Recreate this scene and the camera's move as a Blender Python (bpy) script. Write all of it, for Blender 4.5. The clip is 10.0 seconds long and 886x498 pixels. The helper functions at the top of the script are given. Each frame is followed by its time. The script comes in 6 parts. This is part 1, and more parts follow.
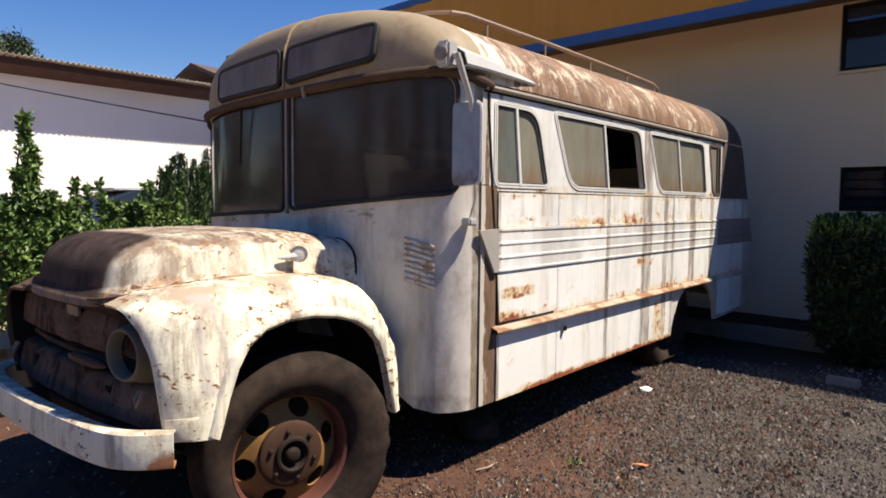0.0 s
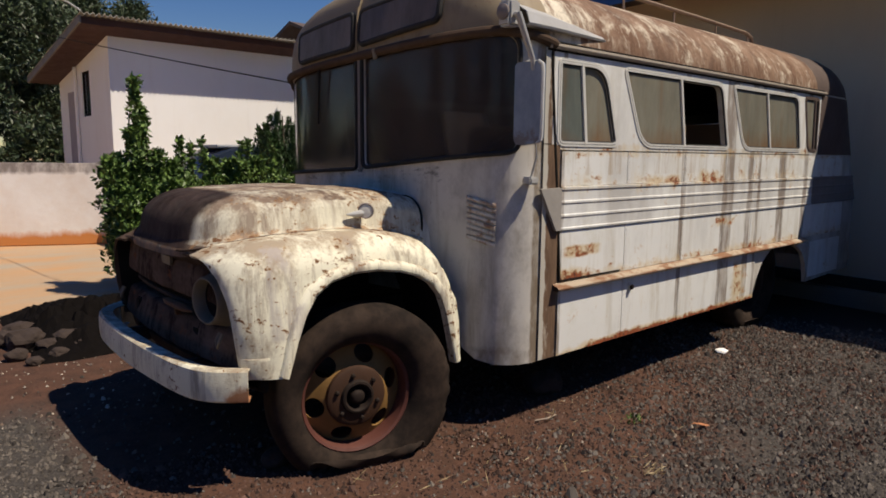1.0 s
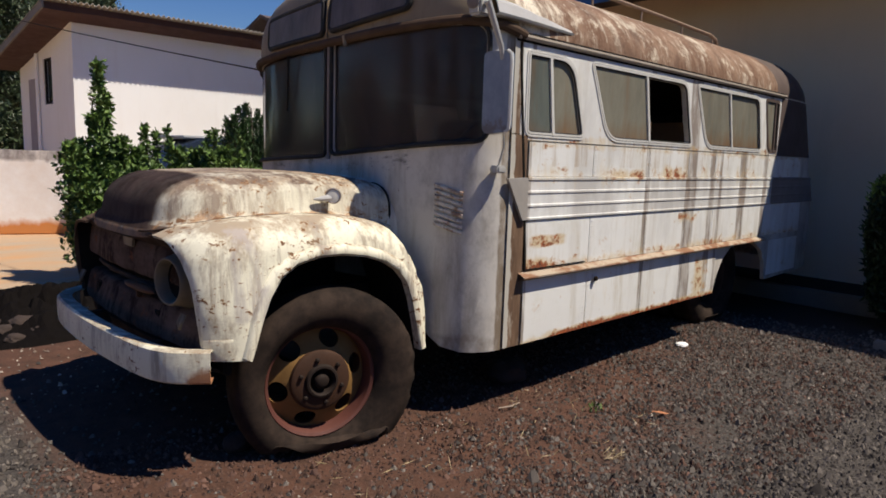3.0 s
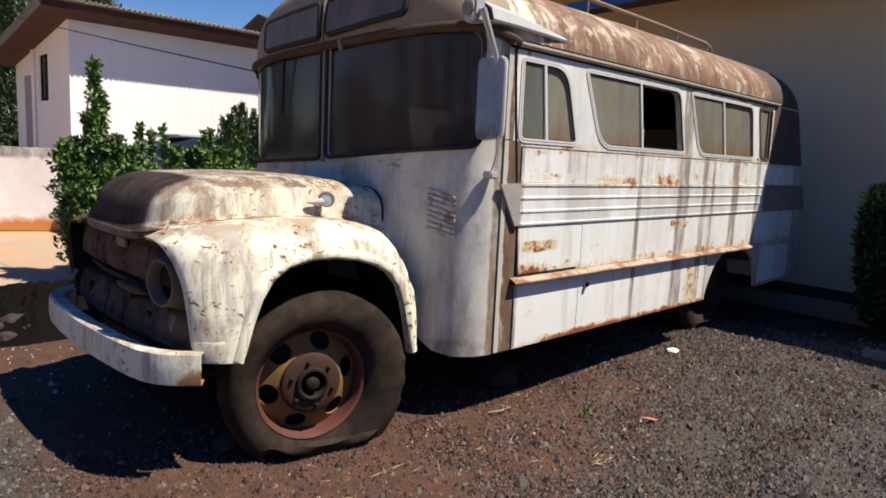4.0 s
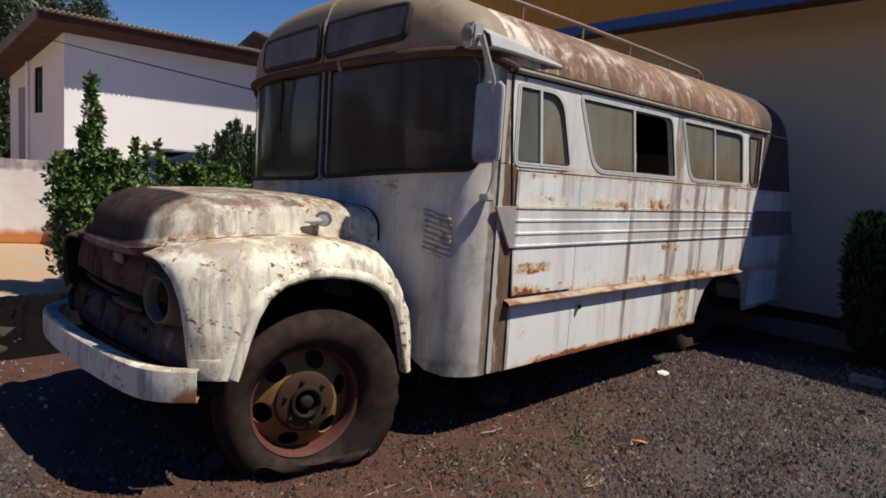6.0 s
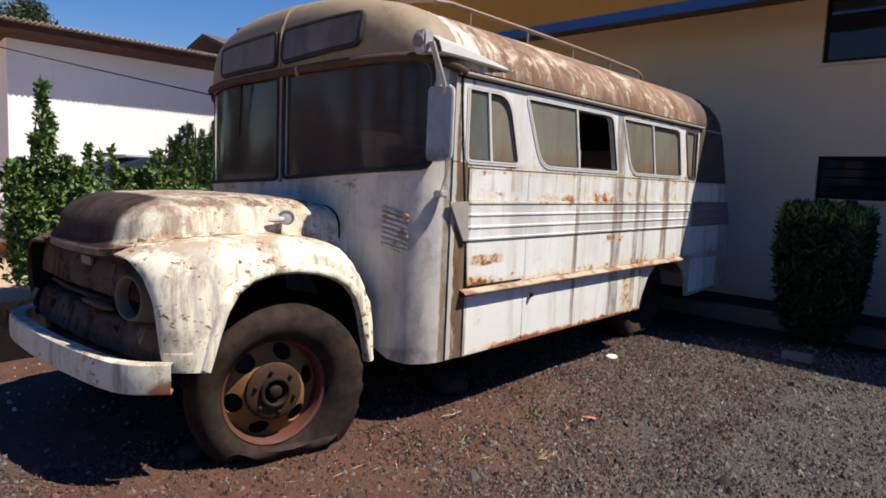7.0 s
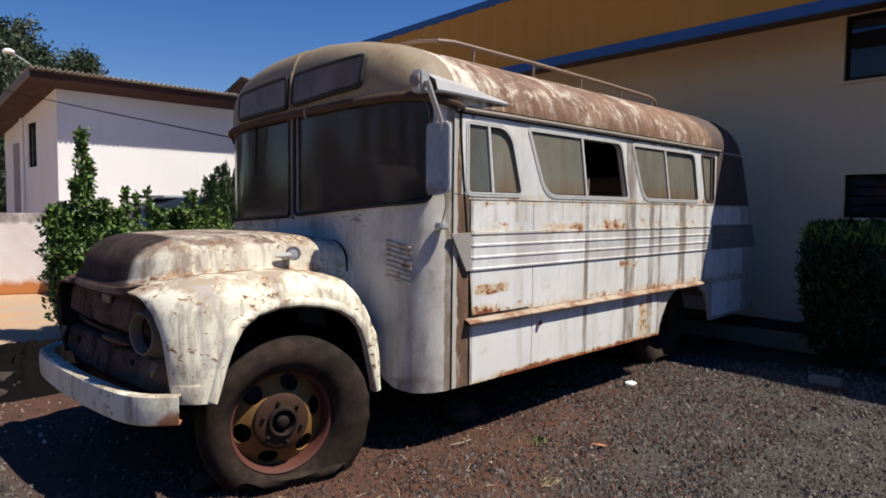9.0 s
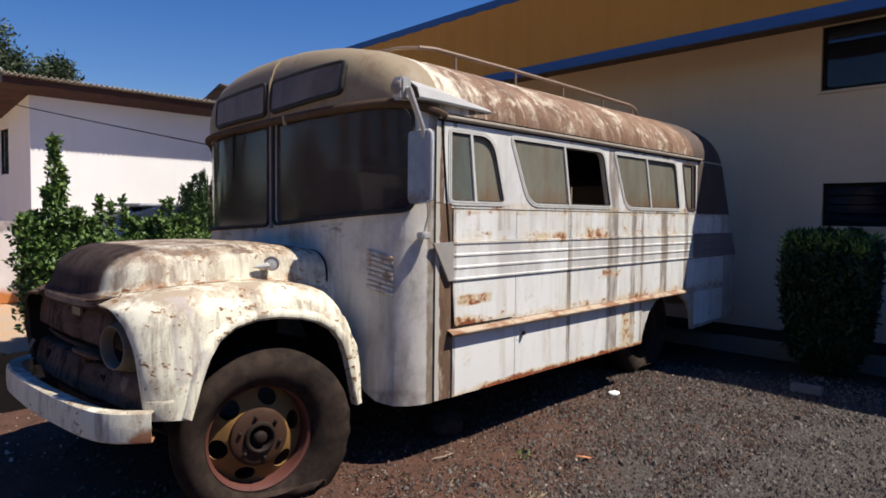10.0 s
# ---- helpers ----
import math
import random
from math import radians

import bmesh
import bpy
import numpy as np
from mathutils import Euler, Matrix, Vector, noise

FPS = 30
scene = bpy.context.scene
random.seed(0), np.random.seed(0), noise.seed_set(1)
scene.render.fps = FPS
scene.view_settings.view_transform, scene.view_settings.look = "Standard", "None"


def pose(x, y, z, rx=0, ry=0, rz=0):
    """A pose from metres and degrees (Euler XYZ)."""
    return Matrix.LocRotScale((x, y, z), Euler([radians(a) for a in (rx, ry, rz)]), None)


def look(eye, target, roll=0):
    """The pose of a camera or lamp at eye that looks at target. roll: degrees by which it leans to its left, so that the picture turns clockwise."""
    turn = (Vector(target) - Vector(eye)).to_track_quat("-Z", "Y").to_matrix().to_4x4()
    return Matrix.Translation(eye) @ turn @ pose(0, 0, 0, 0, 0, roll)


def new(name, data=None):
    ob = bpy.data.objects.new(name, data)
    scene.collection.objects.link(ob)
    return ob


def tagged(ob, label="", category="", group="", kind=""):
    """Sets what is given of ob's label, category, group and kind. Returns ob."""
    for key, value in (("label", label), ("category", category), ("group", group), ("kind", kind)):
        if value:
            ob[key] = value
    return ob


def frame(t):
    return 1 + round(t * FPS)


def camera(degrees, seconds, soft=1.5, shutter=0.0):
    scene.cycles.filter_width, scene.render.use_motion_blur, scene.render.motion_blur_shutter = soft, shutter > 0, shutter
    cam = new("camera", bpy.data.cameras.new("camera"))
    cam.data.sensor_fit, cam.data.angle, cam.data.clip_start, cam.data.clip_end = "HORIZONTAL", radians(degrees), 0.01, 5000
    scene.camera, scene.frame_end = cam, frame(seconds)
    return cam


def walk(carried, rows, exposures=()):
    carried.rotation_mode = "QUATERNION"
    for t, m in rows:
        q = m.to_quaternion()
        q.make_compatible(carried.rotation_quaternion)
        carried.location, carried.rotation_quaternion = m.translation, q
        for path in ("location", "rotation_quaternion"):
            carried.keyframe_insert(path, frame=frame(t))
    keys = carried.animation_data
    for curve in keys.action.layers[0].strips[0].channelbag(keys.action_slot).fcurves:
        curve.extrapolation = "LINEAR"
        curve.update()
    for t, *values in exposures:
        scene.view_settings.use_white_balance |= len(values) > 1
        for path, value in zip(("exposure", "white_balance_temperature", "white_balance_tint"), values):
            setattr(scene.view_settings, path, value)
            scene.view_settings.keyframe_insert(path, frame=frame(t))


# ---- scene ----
cam = camera(67.0, 10.0, soft=1.75)
PATH = [
    (0, (-1.848, -2.175, 1.506), (-0.325, -0.886, 1.366), 0.6),
    (0.5, (-1.84, -2.285, 1.515), (-0.438, -0.879, 1.274), 1.6),
    (1, (-1.804, -2.389, 1.534), (-0.491, -0.907, 1.257), 0.5),
    (1.5, (-1.8, -2.43, 1.528), (-0.489, -0.939, 1.291), 0.2),
    (2, (-1.821, -2.428, 1.507), (-0.467, -0.971, 1.303), 1.1),
    (2.5, (-1.836, -2.432, 1.475), (-0.449, -1.012, 1.229), 1.0),
    (2.7, (-1.813, -2.413, 1.46), (-0.431, -0.994, 1.189), 1.5),
    (4, (-1.811, -2.439, 1.484), (-0.419, -1.028, 1.215), 2.6),
    (4.5, (-1.807, -2.433, 1.481), (-0.42, -1.017, 1.213), 3.3),
    (5, (-1.811, -2.423, 1.483), (-0.429, -0.999, 1.235), 3.5),
    (5.5, (-1.812, -2.423, 1.493), (-0.413, -1.012, 1.257), 3.8),
    (5.7, (-1.825, -2.429, 1.51), (-0.424, -1.019, 1.284), 3.5),
    (6.8, (-1.994, -2.552, 1.473), (-0.504, -1.233, 1.279), 3.6),
    (7, (-2.026, -2.602, 1.49), (-0.523, -1.299, 1.283), 2.4),
    (7.5, (-1.992, -2.732, 1.501), (-0.492, -1.416, 1.354), 3.9),
    (8, (-1.937, -2.824, 1.509), (-0.465, -1.477, 1.37), 0.7),
    (8.5, (-1.921, -2.843, 1.512), (-0.455, -1.49, 1.381), 0.5),
    (9, (-1.94, -2.848, 1.515), (-0.519, -1.446, 1.392), 0.6),
    (9.5, (-1.927, -2.827, 1.513), (-0.493, -1.439, 1.383), 1.0),
    (10, (-1.895, -2.792, 1.522), (-0.433, -1.43, 1.423), 0.6),
]
EXPOSURES = [(0, 0.88, 6900, 13), (0.5, 0.29, 6950, 13), (1, 0.04, 7000, 13), (1.5, 0.01, 7000, 13), (2, 0.01, 6950, 13), (2.5, 0.07, 6900, 13), (2.7, 0.11, 6800, 13),
             (3.8, 0.61, 6550, 12.5), (4, 0.63, 6550, 12.5), (4.5, 0.58, 6550, 12.5), (5, 0.11, 6500, 12.5), (5.5, 0.08, 6500, 12.5), (5.7, 0.08, 6500, 12.5),
             (6.8, 0.63, 6500, 13), (7, 0.66, 6500, 13), (7.5, 0.31, 6450, 13), (8, 0.09, 6350, 13), (8.5, 0.15, 6350, 13), (9, 0.40, 6350, 13), (9.5, 0.53, 6400, 13), (10, 0.50, 6400, 13)]
walk(cam, [(t, look(eye, target, roll)) for t, eye, target, roll in PATH], EXPOSURES)

# ---- world, sun ----
SUN = Vector((0.31, -0.49, 1.0)).normalized()
world = bpy.data.worlds.new("sky")
scene.world = world
world.use_nodes = True
wn = world.node_tree
sky = wn.nodes.new("ShaderNodeTexSky")
sky.sky_type = "NISHITA"
sky.sun_disc = False
sky.sun_elevation = math.asin(SUN.z)
sky.sun_rotation = math.atan2(SUN.x, SUN.y)
sky.air_density, sky.dust_density, sky.ozone_density, sky.altitude = 1.15, 0.15, 4.0, 500
deep = wn.nodes.new("ShaderNodeHueSaturation")
deep.inputs["Saturation"].default_value = 1.34
deep.inputs["Hue"].default_value = 0.516
wn.links.new(sky.outputs["Color"], deep.inputs["Color"])
wn.links.new(deep.outputs["Color"], wn.nodes["Background"].inputs["Color"])
wn.nodes["Background"].inputs["Strength"].default_value = 0.0715
lamp = bpy.data.lights.new("sun", "SUN")
lamp.energy, lamp.angle, lamp.color = 5.0, radians(0.53), (1.0, 0.93, 0.80)
sun = new("sun", lamp)
sun.matrix_world = look(SUN * 50, (0, 0, 0))


# ---- materials ----
class Nodes:
    """Short hand for building one node material."""

    def __init__(self, name):
        self.m = bpy.data.materials.new(name)
        self.m.use_nodes = True
        self.t = self.m.node_tree
        self.p = self.t.nodes["Principled BSDF"]
        self.co = self.t.nodes.new("ShaderNodeTexCoord").outputs["Object"]

    def put(self, sock, value):
        if hasattr(value, "is_linked"):
            self.t.links.new(value, sock)
        elif isinstance(value, tuple) and len(value) == 3 and sock.type == "RGBA":
            sock.default_value = (*value, 1)
        else:
            sock.default_value = value

    def noise(self, scale=5.0, detail=4.0, rough=0.6, stretch=(1, 1, 1), shift=(0, 0, 0), co=None):
        mp = self.t.nodes.new("ShaderNodeMapping")
        self.t.links.new(co or self.co, mp.inputs["Vector"])
        mp.inputs["Scale"].default_value = stretch
        mp.inputs["Location"].default_value = shift
        n = self.t.nodes.new("ShaderNodeTexNoise")
        self.t.links.new(mp.outputs[0], n.inputs["Vector"])
        n.inputs["Scale"].default_value, n.inputs["Detail"].default_value, n.inputs["Roughness"].default_value = scale, detail, rough
        return n.outputs["Fac"]

    def cells(self, scale, out="Distance", stretch=(1, 1, 1)):
        mp = self.t.nodes.new("ShaderNodeMapping")
        self.t.links.new(self.co, mp.inputs["Vector"])
        mp.inputs["Scale"].default_value = stretch
        n = self.t.nodes.new("ShaderNodeTexVoronoi")
        self.t.links.new(mp.outputs[0], n.inputs["Vector"])
        n.inputs["Scale"].default_value = scale
        return n.outputs[out]

    def ramp(self, fac, *stops):
        r = self.t.nodes.new("ShaderNodeValToRGB")
        self.put(r.inputs["Fac"], fac)
        e = r.color_ramp.elements
        while len(e) < len(stops):
            e.new(0.5)
        for el, (pos, c) in zip(e, stops):
            el.position = pos
            el.color = (*c, 1) if isinstance(c, tuple) else (c, c, c, 1)
        return r.outputs["Color"]

    def mix(self, fac, a, b, mode="MIX"):
        m = self.t.nodes.new("ShaderNodeMix")
        m.data_type, m.blend_type = "RGBA", mode
        self.put(m.inputs[0], fac)
        self.put(m.inputs[6], a)
        self.put(m.inputs[7], b)
        return m.outputs[2]

    def math(self, op, a, b=0.0):
        m = self.t.nodes.new("ShaderNodeMath")
        m.operation = op
        m.use_clamp = op in ("SUBTRACT",)
        self.put(m.inputs[0], a)
        self.put(m.inputs[1], b)
        return m.outputs[0]

    def axis(self, which):
        s = self.t.nodes.new("ShaderNodeSeparateXYZ")
        self.t.links.new(self.co, s.inputs[0])
        return s.outputs[which]

    def band(self, which, lo, hi, soft=0.03):
        """1 between lo and hi of one axis, falling off over soft."""
        v = self.axis(which)
        a = self.t.nodes.new("ShaderNodeMapRange")
        b = self.t.nodes.new("ShaderNodeMapRange")
        for n, x0, x1, y0, y1 in ((a, lo - soft, lo, 0, 1), (b, hi, hi + soft, 1, 0)):
            self.t.links.new(v, n.inputs[0])
            for k, x in zip((1, 2, 3, 4), (x0, x1, y0, y1)):
                n.inputs[k].default_value = x
        return self.math("MULTIPLY", a.outputs[0], b.outputs[0])

    def random(self):
        return self.t.nodes.new("ShaderNodeObjectInfo").outputs["Random"]

    def island(self):
        return self.t.nodes.new("ShaderNodeNewGeometry").outputs["Random Per Island"]

    def bump(self, height, strength=0.3, distance=0.01):
        b = self.t.nodes.new("ShaderNodeBump")
        b.inputs["Strength"].default_value, b.inputs["Distance"].default_value = strength, distance
        self.put(b.inputs["Height"], height)
        self.t.links.new(b.outputs[0], self.p.inputs["Normal"])

    def done(self, color, rough=0.6, metal=0.0, spec=0.5):
        self.put(self.p.inputs["Base Color"], color)
        self.put(self.p.inputs["Roughness"], rough)
        self.put(self.p.inputs["Metallic"], metal)
        self.put(self.p.inputs["Specular IOR Level"], spec)
        return self.m


RUST_DARK = (0.06, 0.025, 0.015)


def plain(name, color, rough=0.6, metal=0.0, vary=0.25, scale=8.0, relief=0.15, spec=0.4):
    n = Nodes(name)
    f = n.noise(scale, 6)
    g = n.noise(scale * 9, 3)
    c = n.mix(n.math("MULTIPLY", f, vary * 2), color, tuple(x * 0.45 for x in color))
    c = n.mix(n.math("MULTIPLY", g, vary), c, tuple(x * 0.6 for x in color))
    n.bump(g, relief, 0.004)
    return n.done(c, n.ramp(f, (0.3, rough * 0.85), (0.7, min(1, rough * 1.15))), metal, spec)


def side_paint(name="weathered_white_side_paint", trim=False):
    """White enamel on old sheet steel, streaked with dirt and rusting along its lower edges and seams."""
    n = Nodes(name)
    base = n.mix(n.noise(1.3, 3), (0.80, 0.81, 0.79), (0.73, 0.73, 0.69))
    streak = n.noise(5.0, 5, 0.65, (1, 1, 0.10))
    base = n.mix(n.ramp(streak, (0.54, 0.0), (0.76, 0.7)), base, (0.52, 0.48, 0.41))
    base = n.mix(n.ramp(n.noise(3.2, 9, 0.74, (1, 1, 0.8), (1, 7, 0)), (0.52, 0.0), (0.74, 0.5)), base, (0.53, 0.51, 0.40))
    # broad grey film of dirt
    base = n.mix(n.ramp(n.noise(1.9, 6, 0.68, (1, 1, 0.4), (4, 4, 0)), (0.40, 0.0) if trim else (0.52, 0.0), (0.60, 0.75) if trim else (0.70, 0.5)), base, (0.44, 0.425, 0.40))
    # wide tar-brown runs below the window posts
    runs = n.band(0, 3.11, 3.27, 0.05)
    for x0, x1 in ((2.50, 2.55), (3.52, 3.60), (3.70, 3.74), (4.10, 4.24), (4.62, 4.70), (1.19, 1.21)):
        runs = n.math("ADD", runs, n.band(0, x0, x1, 0.03))
    wob = n.noise(9.0, 6, 0.7, (1, 1, 0.25), (3.1, 0, 0))
    base = n.mix(n.ramp(n.math("MULTIPLY", runs, n.math("ADD", wob, 0.12)), (0.44, 0.0), (0.66, 0.85)), base, (0.22, 0.17, 0.135))
    patch = n.noise(9.0, 10, 0.76, (0.8, 1, 1))
    low = n.band(2, 0.30, 0.375, 0.06)
    rear = n.band(0, 1.9, 4.0, 1.2)
    mid = n.band(2, 0.80, 0.835, 0.06)
    high = n.band(2, 1.36, 1.40, 0.10)
    sill = n.band(2, 1.545, 1.60, 0.03)
    drip = n.math("MULTIPLY", n.band(2, 1.43, 1.60, 0.06), n.noise(11.0, 7, 0.72, (1, 1, 0.09), (0, 3, 0)))
    base = n.mix(n.ramp(drip, (0.52, 0.0), (0.70, 0.75)), base, (0.36, 0.25, 0.14))
    drip = n.math("MULTIPLY", n.band(2, 0.82, 1.11, 0.02), n.noise(13.0, 7, 0.72, (1, 1, 0.07), (0, 8, 0)))
    base = n.mix(n.ramp(drip, (0.56, 0.0), (0.72, 0.45)), base, (0.40, 0.34, 0.26))
    for z0, z1, sc, seed in ((0.40, 0.765, 8.0, 5), (0.82, 1.11, 6.5, 11), (1.37, 1.56, 7.5, 17), (1.57, 2.10, 7.0, 23)):
        run = n.math("MULTIPLY", n.band(2, z0, z1, 0.01), n.noise(sc, 8, 0.74, (1, 1, 0.13), (seed, 0, 0)))
        base = n.mix(n.ramp(run, (0.54, 0.0), (0.70, 0.5)), base, (0.47, 0.41, 0.29))
    spot = n.math("MULTIPLY", n.band(0, 1.27, 1.56, 0.06), n.band(2, 0.965, 1.01, 0.03))
    where = n.math("ADD", n.math("MULTIPLY", low, n.math("ADD", 0.13, n.math("MULTIPLY", rear, 0.20))), n.math("MULTIPLY", mid, 0.11))
    where = n.math("ADD", where, n.math("ADD", n.math("MULTIPLY", high, 0.065), n.math("MULTIPLY", spot, 0.17)))
    where = n.math("ADD", where, n.math("MULTIPLY", sill, 0.09))
    for x0, x1, z0, z1, k in ((2.10, 2.42, 1.37, 1.385, 0.10), (2.80, 3.02, 1.37, 1.42, 0.10), (3.42, 3.56, 0.45, 0.70, 0.12), (3.05, 3.3, 1.04, 1.07, 0.11), (1.20, 1.40, 0.83, 0.88, 0.10)):
        where = n.math("ADD", where, n.math("MULTIPLY", n.math("MULTIPLY", n.band(0, x0, x1, 0.10), n.band(2, z0, z1, 0.05)), k))
    f = n.math("ADD", patch, where)
    halo = n.math("ADD", n.math("MULTIPLY", where, 2.2), n.noise(6.0, 6, 0.7, (1, 1, 0.22), (2, 2, 0)))
    base = n.mix(n.ramp(halo, (0.62, 0.0), (0.85, 0.65)), base, (0.60, 0.47, 0.26))
    base = n.mix(n.ramp(f, (0.60, 0.0), (0.68, 0.7)), base, (0.50, 0.31, 0.13))
    base = n.mix(n.ramp(f, (0.655, 0.0), (0.71, 1.0)), base, n.mix(n.ramp(n.noise(30, 4), (0.35, 0.0), (0.7, 1.0)), (0.38, 0.095, 0.030), RUST_DARK))
    n.bump(n.mix(0.5, patch, n.noise(3, 2)), 0.35, 0.01)
    return n.done(base, n.ramp(f, (0.55, 0.38), (0.7, 0.85)), 0.0, 0.4)


def hood_paint(name="flaking_cream_paint", nose=False, ends=False):
    """Cream paint, flaking and stained brown, with bare streaks running down; nose paints in its front slope's shade.
    """
    n = Nodes(name)
    base = n.mix(n.noise(2.0, 3), *(((0.58, 0.545, 0.42), (0.66, 0.64, 0.535)) if nose else ((0.75, 0.705, 0.53), (0.80, 0.785, 0.65))))
    up = n.t.nodes.new("ShaderNodeNewGeometry")
    sep = n.t.nodes.new("ShaderNodeSeparateXYZ")
    n.t.links.new(up.outputs["Normal"], sep.inputs[0])
    level = n.ramp(sep.outputs[2], (0.45, 0.0), (0.95, 0.13 if nose else 0.13))
    # weathered brown film, worst on the level parts
    film = n.noise(5.0, 9, 0.74, (1, 1, 0.5))
    base = n.mix(n.ramp(n.math("ADD", film, level), (0.51, 0.0), (0.66, 0.85)), base, (0.29, 0.215, 0.145))
    # fine grey runs
    streak = n.noise(14.0, 6, 0.7, (1, 1, 0.10))
    base = n.mix(n.ramp(streak, (0.46 if nose else 0.53, 0.0), (0.66, 0.8)), base, (0.32, 0.265, 0.20))
    bands = n.noise(5.2, 5, 0.65, (1, 0.3, 0.10), (1.7, 0, 0))
    base = n.mix(n.ramp(bands, (0.56, 0.0), (0.66, 0.7)), base, (0.25, 0.20, 0.17))
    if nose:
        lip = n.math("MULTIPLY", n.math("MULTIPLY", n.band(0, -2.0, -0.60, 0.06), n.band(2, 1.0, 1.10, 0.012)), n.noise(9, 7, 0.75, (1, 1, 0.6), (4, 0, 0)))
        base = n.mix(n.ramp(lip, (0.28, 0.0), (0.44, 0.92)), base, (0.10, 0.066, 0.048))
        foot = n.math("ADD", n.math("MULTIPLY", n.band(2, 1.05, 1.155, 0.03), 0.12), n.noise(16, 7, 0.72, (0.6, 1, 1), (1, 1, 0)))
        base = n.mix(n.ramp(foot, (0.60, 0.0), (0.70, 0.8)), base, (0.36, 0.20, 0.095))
    else:
        side = n.math("MULTIPLY", n.band(0, -0.46, -0.33, 0.09), n.band(2, 0.72, 1.10, 0.10))
        base = n.mix(n.ramp(n.math("MULTIPLY", side, n.math("ADD", n.noise(16, 6, 0.7, (1, 1, 0.08), (2, 0, 0)), 0.05)), (0.44, 0.0), (0.60, 0.7)), base, (0.40, 0.36, 0.34))
        base = n.mix(n.ramp(n.noise(16, 7, 0.72, (0.5, 0.5, 1), (1, 1, 0)), (0.60, 0.0), (0.70, 0.5)), base, (0.42, 0.33, 0.20))
    if ends:
        tip = n.math("ADD", n.math("MULTIPLY", n.band(1, -1.0, 0.275, 0.10), n.band(2, 0.3, 0.480, 0.12)), n.math("MULTIPLY", n.noise(14, 7, 0.72), 0.8))
        base = n.mix(n.ramp(n.math("MULTIPLY", tip, 0.6), (0.54, 0.0), (0.72, 0.9)), base, (0.34, 0.13, 0.05))
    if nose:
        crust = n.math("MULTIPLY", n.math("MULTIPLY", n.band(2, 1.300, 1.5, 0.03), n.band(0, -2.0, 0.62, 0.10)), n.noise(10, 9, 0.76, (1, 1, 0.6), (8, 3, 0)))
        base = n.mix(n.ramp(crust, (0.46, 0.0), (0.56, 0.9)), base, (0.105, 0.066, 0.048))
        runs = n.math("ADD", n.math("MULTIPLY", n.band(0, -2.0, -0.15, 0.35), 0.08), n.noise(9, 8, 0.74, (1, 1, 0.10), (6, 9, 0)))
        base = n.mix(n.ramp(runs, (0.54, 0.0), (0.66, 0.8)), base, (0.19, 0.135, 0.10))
    # chips through to rust, in clusters
    chip = n.noise(30.0, 8, 0.70, (0.8, 0.8, 1.25))
    where = n.noise(3.4, 4, 0.6, (1, 1, 1), (5, 2, 0))
    f = n.math("ADD", chip, n.math("MULTIPLY", n.ramp(where, (0.42, 0.0), (0.62, 1.0)), 0.13))
    f = n.math("ADD", f, n.math("MULTIPLY", level, 0.22))
    base = n.mix(n.ramp(f, (0.685, 0.0), (0.705, 0.7)), base, (0.44, 0.27, 0.12))
    base = n.mix(n.ramp(f, (0.70, 0.0), (0.725, 1.0)), base, (0.16, 0.075, 0.035))
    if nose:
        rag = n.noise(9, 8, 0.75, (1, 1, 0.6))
        # worn masks the nose's front slope, whose shade is painted near black
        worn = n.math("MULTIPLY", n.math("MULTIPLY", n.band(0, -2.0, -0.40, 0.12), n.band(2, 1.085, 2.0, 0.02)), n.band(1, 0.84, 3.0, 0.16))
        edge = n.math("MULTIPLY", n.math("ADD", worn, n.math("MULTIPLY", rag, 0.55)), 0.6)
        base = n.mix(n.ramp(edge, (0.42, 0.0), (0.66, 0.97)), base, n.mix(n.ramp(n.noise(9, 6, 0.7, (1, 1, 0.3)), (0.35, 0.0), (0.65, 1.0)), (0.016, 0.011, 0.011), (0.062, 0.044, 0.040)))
    n.bump(n.mix(0.45, f, n.noise(4, 3)), 0.5, 0.008)
    dull = n.ramp(edge, (0.42, 0.2), (0.62, 0.02)) if nose else 0.2
    return n.done(base, n.ramp(film, (0.4, 0.6), (0.7, 0.9)), 0.0, dull)


